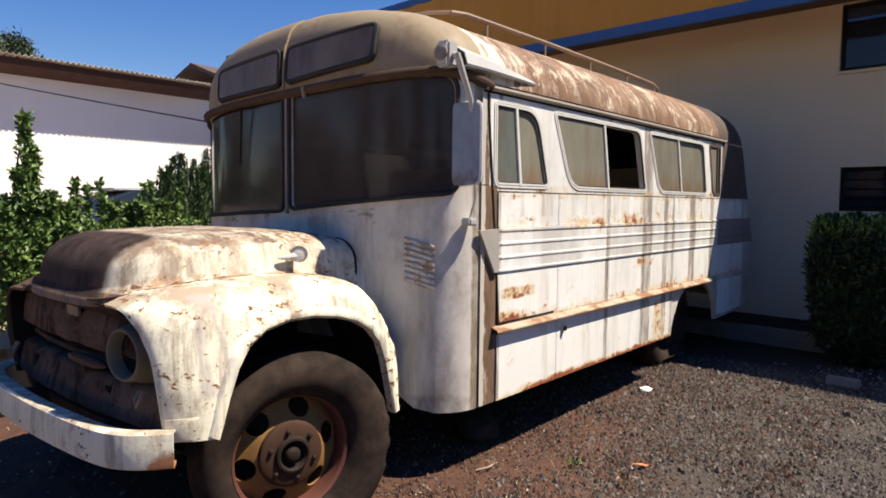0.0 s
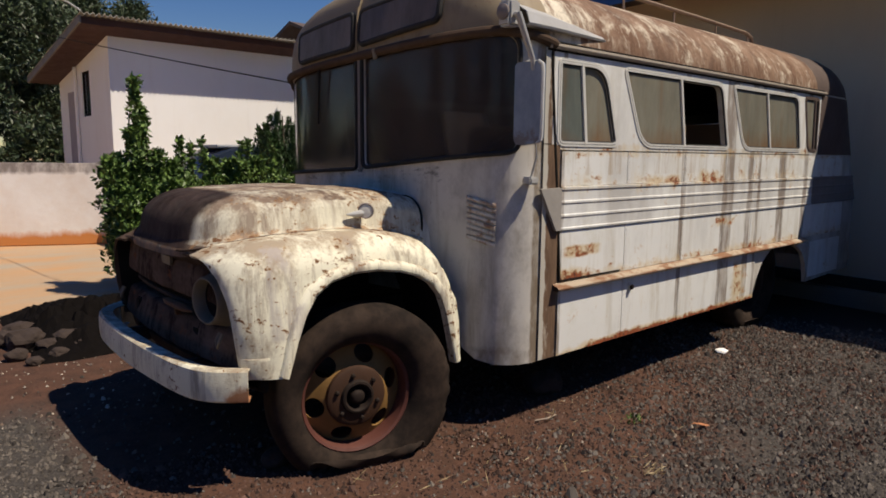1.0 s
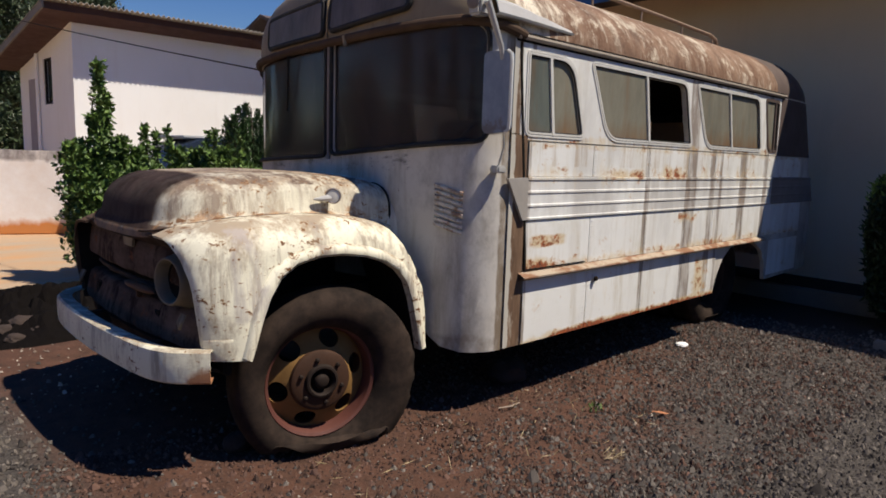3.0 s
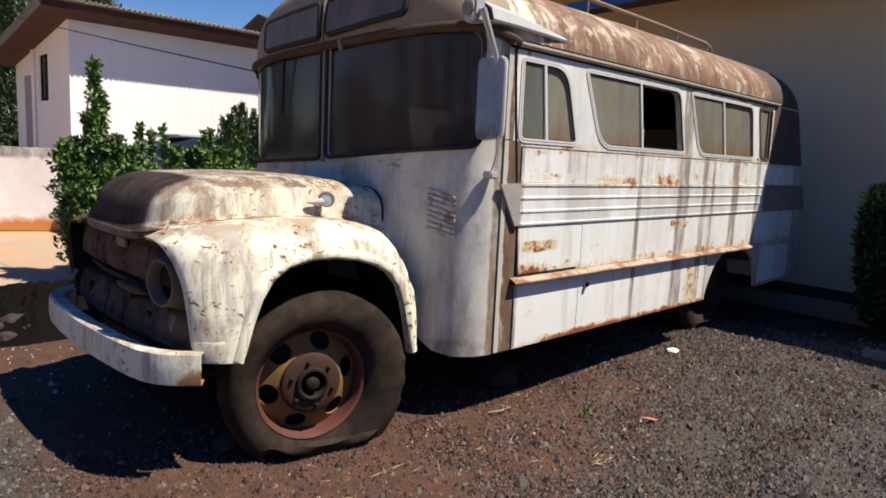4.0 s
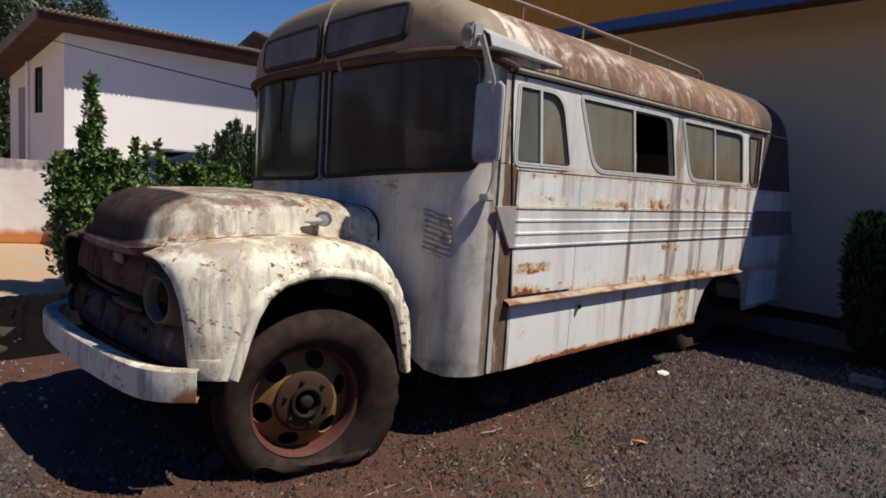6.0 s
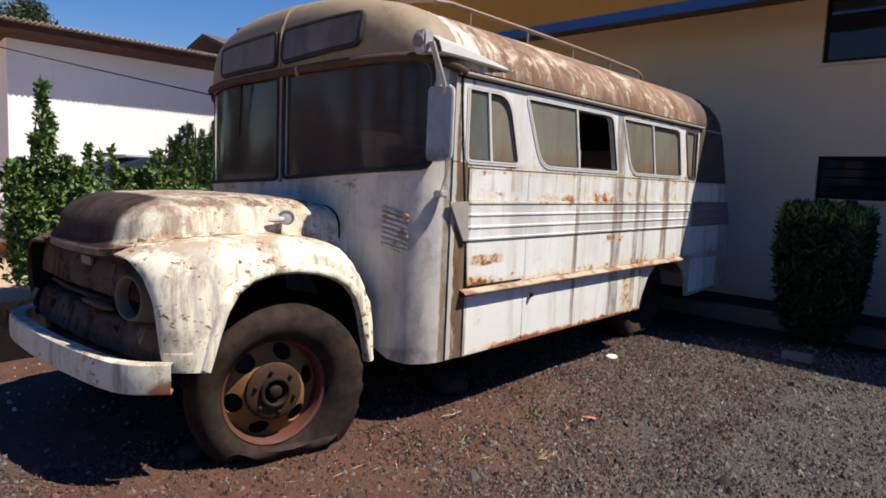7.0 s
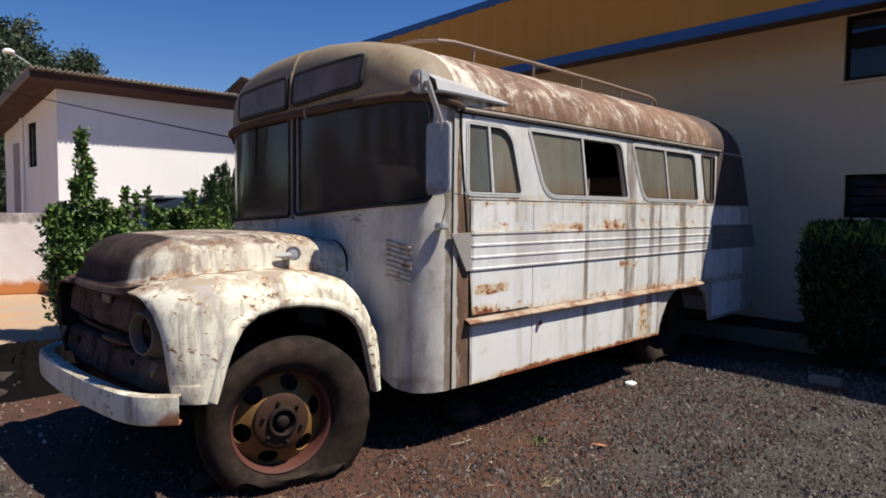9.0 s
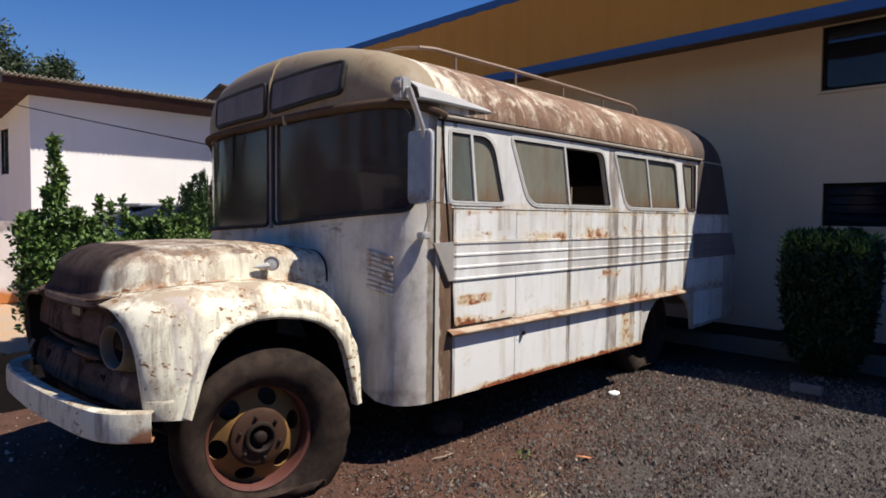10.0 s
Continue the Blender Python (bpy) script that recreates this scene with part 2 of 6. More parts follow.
def roof_rust():
    n = Nodes("rusted_roof_sheet")
    streak = n.noise(4.0, 9, 0.76, (1.3, 0.6, 0.6))
    fine = n.noise(26, 5, 0.65)
    base = n.mix(n.ramp(streak, (0.40, 0.0), (0.62, 1.0)), (0.26, 0.165, 0.11), (0.14, 0.075, 0.045))
    base = n.mix(n.ramp(n.noise(3.0, 10, 0.78, (1.0, 0.75, 0.75), (7, 1, 0)), (0.53, 0.0), (0.61, 0.85)), base, (0.62, 0.55, 0.43))
    drip = n.math("MULTIPLY", n.band(2, 2.0, 2.42, 0.12), n.noise(8.0, 8, 0.75, (1.3, 0.5, 0.5), (5, 5, 0)))
    base = n.mix(n.ramp(drip, (0.52, 0.0), (0.66, 0.45)), base, (0.52, 0.44, 0.34))
    front = n.t.nodes.new("ShaderNodeMapRange")
    n.t.links.new(n.axis(0), front.inputs[0])
    for k, x in zip((1, 2, 3, 4), (0.9, 1.75, 0.36, 0.0)):
        front.inputs[k].default_value = x
    base = n.mix(n.ramp(n.math("ADD", n.noise(6.0, 6, 0.7, (1.4, 0.4, 0.4), (2, 5, 0)), front.outputs[0]), (0.62, 0.0), (0.74, 0.85)), base, (0.72, 0.66, 0.53))
    base = n.mix(n.ramp(n.noise(2.6, 7, 0.72, (1, 0.8, 0.8), (3, 9, 0)), (0.50, 0.0), (0.66, 0.75)), base, (0.085, 0.048, 0.034))
    base = n.mix(n.ramp(fine, (0.52, 0.0), (0.72, 0.7)), base, (0.10, 0.055, 0.035))
    n.bump(n.mix(0.5, streak, fine), 0.4, 0.008)
    return n.done(base, 0.8, 0.0, 0.25)


def cap_paint():
    n = Nodes("yellowed_front_cap_paint")
    base = n.mix(n.noise(2.2, 4), (0.33, 0.265, 0.165), (0.22, 0.17, 0.11))
    streak = n.noise(7, 6, 0.7, (1, 1, 0.25))
    base = n.mix(n.ramp(streak, (0.52, 0.0), (0.72, 0.9)), base, (0.19, 0.13, 0.08))
    sp = n.noise(26, 5, 0.65)
    edge = n.band(2, 2.10, 2.16, 0.05)
    base = n.mix(n.ramp(n.math("ADD", sp, n.math("MULTIPLY", edge, 0.07)), (0.64, 0.0), (0.74, 0.8)), base, (0.17, 0.09, 0.05))
    n.bump(sp, 0.3, 0.005)
    return n.done(base, 0.6, 0.0, 0.3)


def front_paint():
    """Dull white paint of the nose, greyed by dirt, brown along its rear edge and cracked under the windscreen."""
    n = Nodes("dusty_white_front_paint")
    base = n.mix(n.noise(1.6, 4), (0.64, 0.61, 0.555), (0.50, 0.47, 0.415))
    blot = n.noise(4.0, 8, 0.72, (1, 1, 0.7))
    base = n.mix(n.ramp(blot, (0.46, 0.0), (0.68, 0.8)), base, (0.27, 0.245, 0.21))
    streak = n.noise(8, 6, 0.68, (1, 1, 0.12))
    base = n.mix(n.ramp(streak, (0.50, 0.0), (0.68, 0.8)), base, (0.33, 0.285, 0.215))
    rearward = n.math("MULTIPLY", n.band(0, 0.985, 1.3, 0.05), n.math("ADD", n.noise(7, 7, 0.72, (1, 1, 0.35), (3, 0, 0)), 0.15))
    base = n.mix(n.ramp(rearward, (0.50, 0.0), (0.68, 0.9)), base, (0.19, 0.14, 0.09))
    crack = n.math("MULTIPLY", n.math("MULTIPLY", n.band(2, 1.36, 1.475, 0.02), n.band(1, 0.45, 3.0, 0.15)), n.noise(8, 8, 0.75, (1, 1, 2.6), (0, 6, 0)))
    base = n.mix(n.ramp(crack, (0.54, 0.0), (0.66, 0.7)), base, (0.05, 0.042, 0.04))
    foot = n.math("MULTIPLY", n.band(2, 0.30, 0.45, 0.12), n.noise(6, 7, 0.72, (1, 1, 0.6), (0, 1, 0)))
    base = n.mix(n.ramp(foot, (0.42, 0.0), (0.62, 0.8)), base, (0.20, 0.16, 0.125))
    sp = n.noise(18, 8, 0.72)
    base = n.mix(n.ramp(sp, (0.66, 0.0), (0.70, 0.9)), base, (0.20, 0.12, 0.07))
    n.bump(n.mix(0.5, n.noise(5, 3), sp), 0.3, 0.01)
    return n.done(base, 0.55, 0.0, 0.35)


def bare_strip():
    n = Nodes("bare_brown_primer")
    s = n.noise(10, 6, 0.7, (1, 1, 0.2))
    base = n.mix(n.ramp(s, (0.35, 0.0), (0.65, 1.0)), (0.21, 0.135, 0.085), (0.095, 0.055, 0.034))
    base = n.mix(n.ramp(n.noise(4, 6, 0.7, (1, 1, 0.4), (3, 3, 3)), (0.56, 0.0), (0.64, 0.8)), base, (0.52, 0.47, 0.38))
    rag = n.math("ADD", n.math("MULTIPLY", n.band(0, 0.5, 1.035, 0.05), 0.55), n.math("MULTIPLY", n.noise(9, 8, 0.74, (1, 1, 0.5), (6, 2, 0)), 0.8))
    base = n.mix(n.ramp(rag, (0.56, 0.0), (0.62, 0.95)), base, (0.50, 0.475, 0.41))
    n.bump(s, 0.3, 0.006)
    return n.done(base, 0.75, 0.0, 0.25)


def glass(name, tint, dust, dust_amount, rough=0.06, sill=None, blot=0.24, blot_scale=3.0, coat_ior=1.45, worst=0.7):
    """Old glass: clear panes under a film of dust."""
    n = Nodes(name)
    n.p.inputs["Transmission Weight"].default_value = 1.0
    n.p.inputs["IOR"].default_value = 1.1
    n.done(tint, rough, 0.0, 0.9)
    d = n.t.nodes.new("ShaderNodeBsdfDiffuse")
    film = n.mix(n.ramp(n.noise(4, 7, 0.72, (1, 1, 0.35)), (0.36, 0.0), (0.64, 1.0)), dust, tuple(x * worst for x in dust))
    if sill is not None:
        run = n.math("ADD", n.math("MULTIPLY", n.band(2, 1.0, sill, 0.16), 0.30), n.noise(7, 7, 0.7, (1, 1, 0.15), (1, 4, 0)))
        film = n.mix(n.ramp(run, (0.50, 0.0), (0.95, 0.9)), film, (0.22, 0.115, 0.05))
    n.put(d.inputs["Color"], film)
    gl = n.t.nodes.new("ShaderNodeBsdfGlossy")
    gl.inputs["Roughness"].default_value = rough
    fr = n.t.nodes.new("ShaderNodeFresnel")
    fr.inputs["IOR"].default_value = coat_ior
    coat = n.t.nodes.new("ShaderNodeMixShader")
    mx = n.t.nodes.new("ShaderNodeMixShader")
    f = n.noise(blot_scale, 6, 0.65, (1, 1, 0.5))
    n.t.links.new(n.math("ADD", dust_amount - blot / 2, n.math("MULTIPLY", f, blot)), mx.inputs[0])
    n.t.links.new(n.p.outputs[0], mx.inputs[1])
    n.t.links.new(d.outputs[0], mx.inputs[2])
    n.t.links.new(fr.outputs[0], coat.inputs[0])
    n.t.links.new(mx.outputs[0], coat.inputs[1])
    n.t.links.new(gl.outputs[0], coat.inputs[2])
    n.t.links.new(coat.outputs[0], n.t.nodes["Material Output"].inputs["Surface"])
    return n.m


def ground_mat():
    """Red earth and oil-dark soil near the bus, grey crushed stone further off."""
    n = Nodes("earth_and_crushed_stone")
    grain = n.noise(60, 8, 0.7)
    mid = n.noise(7, 6, 0.65)
    broad = n.noise(0.8, 3, 0.5)
    stone = n.mix(n.cells(70, "Color"), (0.045, 0.039, 0.035), (0.15, 0.135, 0.12))
    stone = n.mix(n.ramp(grain, (0.35, 0.0), (0.7, 0.8)), (0.035, 0.03, 0.027), stone)
    earth = n.mix(n.ramp(mid, (0.35, 0.0), (0.7, 1.0)), (0.042, 0.023, 0.016), (0.100, 0.046, 0.030))
    earth = n.mix(n.ramp(grain, (0.4, 0.0), (0.75, 0.7)), earth, (0.13, 0.072, 0.050))
    # the strip of earth along the bus and in front of it
    v = n.axis(1)
    x = n.axis(0)
    r = n.t.nodes.new("ShaderNodeMapRange")
    n.t.links.new(n.math("ADD", n.math("MULTIPLY", broad, 0.9), v), r.inputs[0])
    a = n.t.nodes.new("ShaderNodeMath")
    a.operation = "MULTIPLY_ADD"
    n.t.links.new(x, a.inputs[0])
    a.inputs[1].default_value = -0.28
    n.t.links.new(v, a.inputs[2])
    b = n.t.nodes.new("ShaderNodeMath")
    b.operation = "MULTIPLY_ADD"
    n.t.links.new(broad, b.inputs[0])
    b.inputs[1].default_value = 1.3
    n.t.links.new(a.outputs[0], b.inputs[2])
    n.t.links.new(b.outputs[0], r.inputs[0])
    for k, val in zip((1, 2, 3, 4), (-0.75, -0.15, 0.0, 1.0)):
        r.inputs[k].default_value = val
    patch = n.math("MULTIPLY", n.band(0, -9.0, -1.15, 0.25), n.band(1, -9.0, 1.9, 0.5))
    near = n.mix(n.math("SUBTRACT", r.outputs[0], patch), stone, earth)
    # ochre packed earth of the drive beyond
    far = n.mix(n.ramp(n.noise(1.2, 5, 0.6, (0.5, 1.6, 1)), (0.35, 0.0), (0.65, 1.0)), (0.48, 0.275, 0.135), (0.38, 0.31, 0.23))
    r2 = n.t.nodes.new("ShaderNodeMapRange")
    n.t.links.new(v, r2.inputs[0])
    for k, val in zip((1, 2, 3, 4), (4.6, 5.1, 0.0, 1.0)):
        r2.inputs[k].default_value = val
    beyond = n.t.nodes.new("ShaderNodeMath")
    beyond.operation = "MAXIMUM"
    n.t.links.new(r2.outputs[0], beyond.inputs[0])
    # unseen ochre ground past the yard, added to bounce warm light back
    away = n.t.nodes.new("ShaderNodeMapRange")
    n.t.links.new(n.math("ADD", n.axis(0), n.math("MULTIPLY", n.noise(1.1, 6, 0.65), 1.8)), away.inputs[0])
    for k, val in zip((1, 2, 3, 4), (-2.7, -3.1, 0.0, 1.0)):
        away.inputs[k].default_value = val
    n.t.links.new(away.outputs[0], beyond.inputs[1])
    # the building's shade, painted as a ragged strip of near-black soil
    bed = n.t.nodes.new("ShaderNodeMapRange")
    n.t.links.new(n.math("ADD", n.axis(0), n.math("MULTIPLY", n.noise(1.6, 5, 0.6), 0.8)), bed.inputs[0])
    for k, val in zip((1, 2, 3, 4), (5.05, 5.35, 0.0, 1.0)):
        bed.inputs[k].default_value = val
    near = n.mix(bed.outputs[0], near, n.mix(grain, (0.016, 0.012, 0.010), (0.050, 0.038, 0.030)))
    c = n.mix(beyond.outputs[0], near, far)
    n.bump(n.mix(0.6, grain, mid), 0.7, 0.02)
    return n.done(c, 0.95, 0.0, 0.2)


def wall_plaster(name, color, stain, amount=0.8):
    n = Nodes(name)
    a = n.noise(0.9, 5, 0.6, (1, 1, 0.7))
    b = n.noise(14, 5, 0.6)
    c = n.mix(n.ramp(a, (0.45, 0.0), (0.75, amount * 0.5)), color, stain)
    c = n.mix(n.ramp(n.noise(3, 6, 0.7, (1, 1, 0.15)), (0.55, 0.0), (0.75, amount * 0.5)), c, stain)
    n.bump(b, 0.25, 0.006)
    return n.done(c, 0.85, 0.0, 0.2)


def leaf_mat(name, dark, light):
    n = Nodes(name)
    c = n.mix(n.island(), dark, light)
    n.p.inputs["Subsurface Weight"].default_value = 0.0
    return n.done(c, 0.45, 0.0, 0.35)


M_TRIM = side_paint("weathered_grey_trim_paint", True)
M_SIDE, M_HOOD, M_ROOF, M_CAP, M_FRONT, M_STRIP = side_paint(), hood_paint(), roof_rust(), cap_paint(), front_paint(), bare_strip()
M_ALU = plain("dull_aluminium", (0.60, 0.595, 0.57), 0.48, 0.2, 0.4, 10)
n_ = Nodes("stained_louvre_paint")
c_ = n_.mix(n_.ramp(n_.noise(12, 8, 0.74), (0.47, 0.0), (0.58, 0.9)), (0.62, 0.57, 0.48), (0.28, 0.15, 0.07))
M_LOUVRE = n_.done(c_, 0.65, 0.0, 0.3)
M_GUTTER = plain("stained_gutter_paint", (0.58, 0.50, 0.41), 0.6, 0, 0.4, 9)
M_RUBBER = plain("perished_black_rubber", (0.022, 0.021, 0.020), 0.75, 0, 0.4, 15)
n_ = Nodes("dusty_tyre_rubber")
c_ = n_.mix(n_.ramp(n_.noise(7, 7, 0.7), (0.38, 0.0), (0.68, 1.0)), (0.015, 0.011, 0.009), (0.046, 0.031, 0.023))
n_.bump(n_.noise(40, 5), 0.3, 0.004)
M_TYRE = n_.done(c_, 0.9, 0.0, 0.15)
M_RIM = plain("rusty_red_rim", (0.125, 0.040, 0.028), 0.7, 0, 0.35, 14)
M_DISC = plain("ochre_wheel_paint", (0.37, 0.205, 0.070), 0.75, 0, 0.75, 6, spec=0.15)
M_BROW = plain("rusty_brow_paint", (0.13, 0.085, 0.058), 0.8, 0, 0.75, 9, spec=0.12)
M_FRAME = plain("dull_white_window_frame", (0.76, 0.75, 0.70), 0.5, 0.0, 0.32, 14)
M_LAMPRING = plain("tan_lamp_ring_paint", (0.24, 0.195, 0.14), 0.65, 0, 0.5, 12)
M_BOWL = plain("dark_lamp_bowl", (0.03, 0.022, 0.018), 0.8, 0, 0.4, 12, spec=0.1)
M_TAIL = plain("dark_brown_tail", (0.14, 0.105, 0.092), 0.7, 0, 0.4, 4, spec=0.15)
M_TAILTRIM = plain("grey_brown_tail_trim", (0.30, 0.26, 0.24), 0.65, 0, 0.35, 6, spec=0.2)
M_HUB = plain("oily_black_hub", (0.028, 0.019, 0.015), 0.75, 0, 0.4, 20, spec=0.15)
M_GRILLE = plain("rusted_brown_grille", (0.066, 0.040, 0.029), 0.75, 0, 0.5, 6, spec=0.15)
n_ = Nodes("ashy_brown_grille_paint")
c_ = n_.mix(n_.ramp(n_.noise(5, 7, 0.7, (1, 0.5, 1)), (0.36, 0.0), (0.64, 1.0)), (0.056, 0.037, 0.029), (0.165, 0.115, 0.090))
c_ = n_.mix(n_.ramp(n_.noise(8, 8, 0.74, (1, 1, 0.4), (3, 1, 0)), (0.50, 0.0), (0.60, 0.9)), c_, (0.030, 0.017, 0.012))
c_ = n_.mix(n_.ramp(n_.noise(13, 6, 0.7, (1, 0.6, 1), (7, 2, 0)), (0.58, 0.0), (0.66, 0.8)), c_, (0.17, 0.070, 0.035))
n_.bump(n_.noise(22, 6), 0.4, 0.006)
M_ASH = n_.done(c_, 0.95, 0, 0.05)
M_BAR = plain("orange_rusted_bar", (0.17, 0.078, 0.034), 0.8, 0, 0.5, 9)
M_BONNET = hood_paint("stained_bonnet_paint_shaded_nose", True)
M_BUMPER = hood_paint(ends=True)
M_BUMPER.name = "chipped_cream_bumper"
M_BLACK = plain("dark_cavity_metal", (0.02, 0.018, 0.016), 0.9, 0, 0.3, 10, spec=0.08)
M_INTERIOR = plain("brown_bus_lining", (0.10, 0.075, 0.055), 0.85, 0, 0.3, 4, spec=0.15)
M_SEAT = plain("faded_tan_vinyl", (0.30, 0.20, 0.12), 0.6, 0, 0.3, 6)
M_WSCREEN = glass("grimy_windscreen_glass", (0.62, 0.60, 0.57), (0.082, 0.066, 0.060), 0.62, 0.10, None, 0.6, 1.6, 1.30)
M_SIDEGLASS = glass("dust_caked_window_glass", (0.7, 0.72, 0.66), (0.265, 0.255, 0.20), 0.88, 0.2, 1.60)
M_FOREGLASS = glass("green_grey_quarter_glass", (0.55, 0.62, 0.58), (0.155, 0.175, 0.155), 0.85, 0.2, 1.54)
M_DESTGLASS = glass("grey_dirty_sign_glass", (0.5, 0.5, 0.5), (0.20, 0.165, 0.145), 0.84, 0.3, None, 0.5, 5.0, 1.3, 0.35)
n_ = Nodes("blue_grey_mirror_back")
c_ = n_.mix(n_.ramp(n_.noise(6, 7, 0.72, (1, 1, 0.5)), (0.36, 0.0), (0.66, 1.0)), (0.30, 0.36, 0.44), (0.19, 0.23, 0.29))
low_ = n_.math("ADD", n_.math("MULTIPLY", n_.band(2, 1.0, 1.62, 0.10), 0.3), n_.noise(18, 7, 0.72))
c_ = n_.mix(n_.ramp(low_, (0.66, 0.0), (0.84, 0.7)), c_, (0.14, 0.10, 0.08))
M_MIRROR = n_.done(c_, 0.5, 0.0, 0.3)
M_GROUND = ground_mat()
M_CREAM_WALL = wall_plaster("cream_plaster", (0.64, 0.51, 0.36), (0.49, 0.385, 0.27), 0.7)
M_WHITE_WALL = wall_plaster("white_plaster", (0.90, 0.89, 0.865), (0.74, 0.69, 0.63), 0.5)
M_BLUE = plain("blue_painted_trim", (0.024, 0.10, 0.29), 0.5, 0, 0.15, 3)
M_YELLOW = plain("mustard_metal_cladding", (0.52, 0.235, 0.016), 0.5, 0, 0.12, 2)
M_SOFFIT = plain("dark_brown_soffit_boards", (0.13, 0.075, 0.05), 0.8, 0, 0.3, 4)
M_REDWOOD = plain("red_brown_painted_wood", (0.080, 0.033, 0.024), 0.7, 0, 0.3, 5)
M_SHEET = plain("grey_fibre_cement_sheet", (0.50, 0.47, 0.42), 0.9, 0, 0.4, 3)
M_CONCRETE = plain("stained_concrete", (0.27, 0.25, 0.225), 0.9, 0, 0.4, 4, 0.4)
M_LEAF = leaf_mat("glossy_green_leaves", (0.028, 0.062, 0.014), (0.15, 0.24, 0.055))
M_NEEDLE = leaf_mat("dark_conifer_sprays", (0.012, 0.032, 0.010), (0.045, 0.095, 0.022))
# Leaf greens darkened to carry the shade on the clipped bushes.
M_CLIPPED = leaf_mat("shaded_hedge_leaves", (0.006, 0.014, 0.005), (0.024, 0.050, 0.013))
M_LITTOP = leaf_mat("lit_top_leaf_green", (0.05, 0.10, 0.018), (0.16, 0.26, 0.045))
M_TREE = leaf_mat("grey_green_tree_leaves", (0.018, 0.032, 0.016), (0.06, 0.085, 0.035))
M_BARK = plain("brown_bark", (0.10, 0.075, 0.055), 0.9, 0, 0.4, 8, 0.5)


# ---- mesh helpers ----
def finish(name, mesh, material, parent=None, label="", smooth=True, angle=32):
    mesh.materials.append(material)
    if smooth:
        for p in mesh.polygons:
            p.use_smooth = True
        mesh.set_sharp_from_angle(angle=radians(angle))
    ob = new(name, mesh)
    if parent:
        ob.parent = parent
    if label:
        ob["label"] = label
    return ob


def part(name, bm, material, parent=None, label="", smooth=True, angle=32, normals=True):
    if normals:
        bmesh.ops.recalc_face_normals(bm, faces=bm.faces)
    mesh = bpy.data.meshes.new(name)
    bm.to_mesh(mesh)
    bm.free()
    return finish(name, mesh, material, parent, label, smooth, angle)


def thing(name, label, category, kind="", group="", at=(0, 0, 0)):
    ob = new(name)
    ob.location = at
    return tagged(ob, label, category, group, kind)


def box(x0, x1, y0, y1, z0, z1, bevel=0.0, bm=None):
    """A box, bevelled, as a new bmesh or added to one."""
    made = bmesh.new()
    v = [made.verts.new((x, y, z)) for z in (z0, z1) for y in (y0, y1) for x in (x0, x1)]
    for f in ((0, 2, 3, 1), (4, 5, 7, 6), (0, 1, 5, 4), (2, 6, 7, 3), (0, 4, 6, 2), (1, 3, 7, 5)):
        made.faces.new([v[i] for i in f])
    if bevel:
        bmesh.ops.bevel(made, geom=made.edges[:], offset=bevel, segments=2, affect="EDGES")
    if bm is None:
        return made
    add(bm, made)
    return bm


def add(bm, other, m=None):
    """Joins another bmesh into bm."""
    tmp = bpy.data.meshes.new("tmp")
    if m is not None:
        bmesh.ops.transform(other, matrix=m, verts=other.verts)
    other.to_mesh(tmp)
    other.free()
    bm.from_mesh(tmp)
    bpy.data.meshes.remove(tmp)


def tube(points, radius, sides=8, closed=False, bm=None):
    """A round bar along points; radius a number or one a point."""
    bm = bm or bmesh.new()
    pts = [Vector(p) for p in points]
    n = len(pts)
    rings = []
    up = Vector((0, 0, 1))
    prev = None
    for i, p in enumerate(pts):
        a = pts[(i - 1) % n] if closed or i else p
        b = pts[(i + 1) % n] if closed or i < n - 1 else p
        d = (b - a).normalized()
        if prev is None:
            side = d.cross(up)
            if side.length < 0.05:
                side = d.cross(Vector((1, 0, 0)))
        else:
            side = prev - d * prev.dot(d)
        side.normalize()
        prev = side
        other = d.cross(side)
        r = radius[i] if isinstance(radius, (list, tuple)) else radius
        rings.append([bm.verts.new(p + (side * math.cos(t) + other * math.sin(t)) * r) for t in [2 * math.pi * k / sides for k in range(sides)]])
    for i in range(n if closed else n - 1):
        a, b = rings[i], rings[(i + 1) % n]
        for k in range(sides):
            bm.faces.new((a[k], a[(k + 1) % sides], b[(k + 1) % sides], b[k]))
    if not closed:
        bm.faces.new(rings[0][::-1])
        bm.faces.new(rings[-1])
    return bm


def lathe(profile, sides=32, bm=None, m=None):
    """Turns (radius, height) pairs round the local z axis."""
    made = bmesh.new()
    rings = []
    for r, h in profile:
        if r < 1e-5:
            rings.append([made.verts.new((0, 0, h))])
        else:
            rings.append([made.verts.new((r * math.cos(2 * math.pi * k / sides), r * math.sin(2 * math.pi * k / sides), h)) for k in range(sides)])
    for a, b in zip(rings, rings[1:]):
        for k in range(sides):
            j = (k + 1) % sides
            if len(a) == 1:
                made.faces.new((a[0], b[j], b[k]))
            elif len(b) == 1:
                made.faces.new((a[k], a[j], b[0]))
            else:
                made.faces.new((a[k], a[j], b[j], b[k]))
    if m is not None:
        bmesh.ops.transform(made, matrix=m, verts=made.verts)
    if bm is None:
        return made
    add(bm, made)
    return bm


def grid(rows, closed_u=False, bm=None):
    """A skin over rows of points."""
    bm = bm or bmesh.new()
    vs = [[bm.verts.new(p) for p in row] for row in rows]
    for a, b in zip(vs, vs[1:]):
        m = len(a)
        for k in range(m if closed_u else m - 1):
            j = (k + 1) % m
            bm.faces.new((a[k], a[j], b[j], b[k]))
    return bm


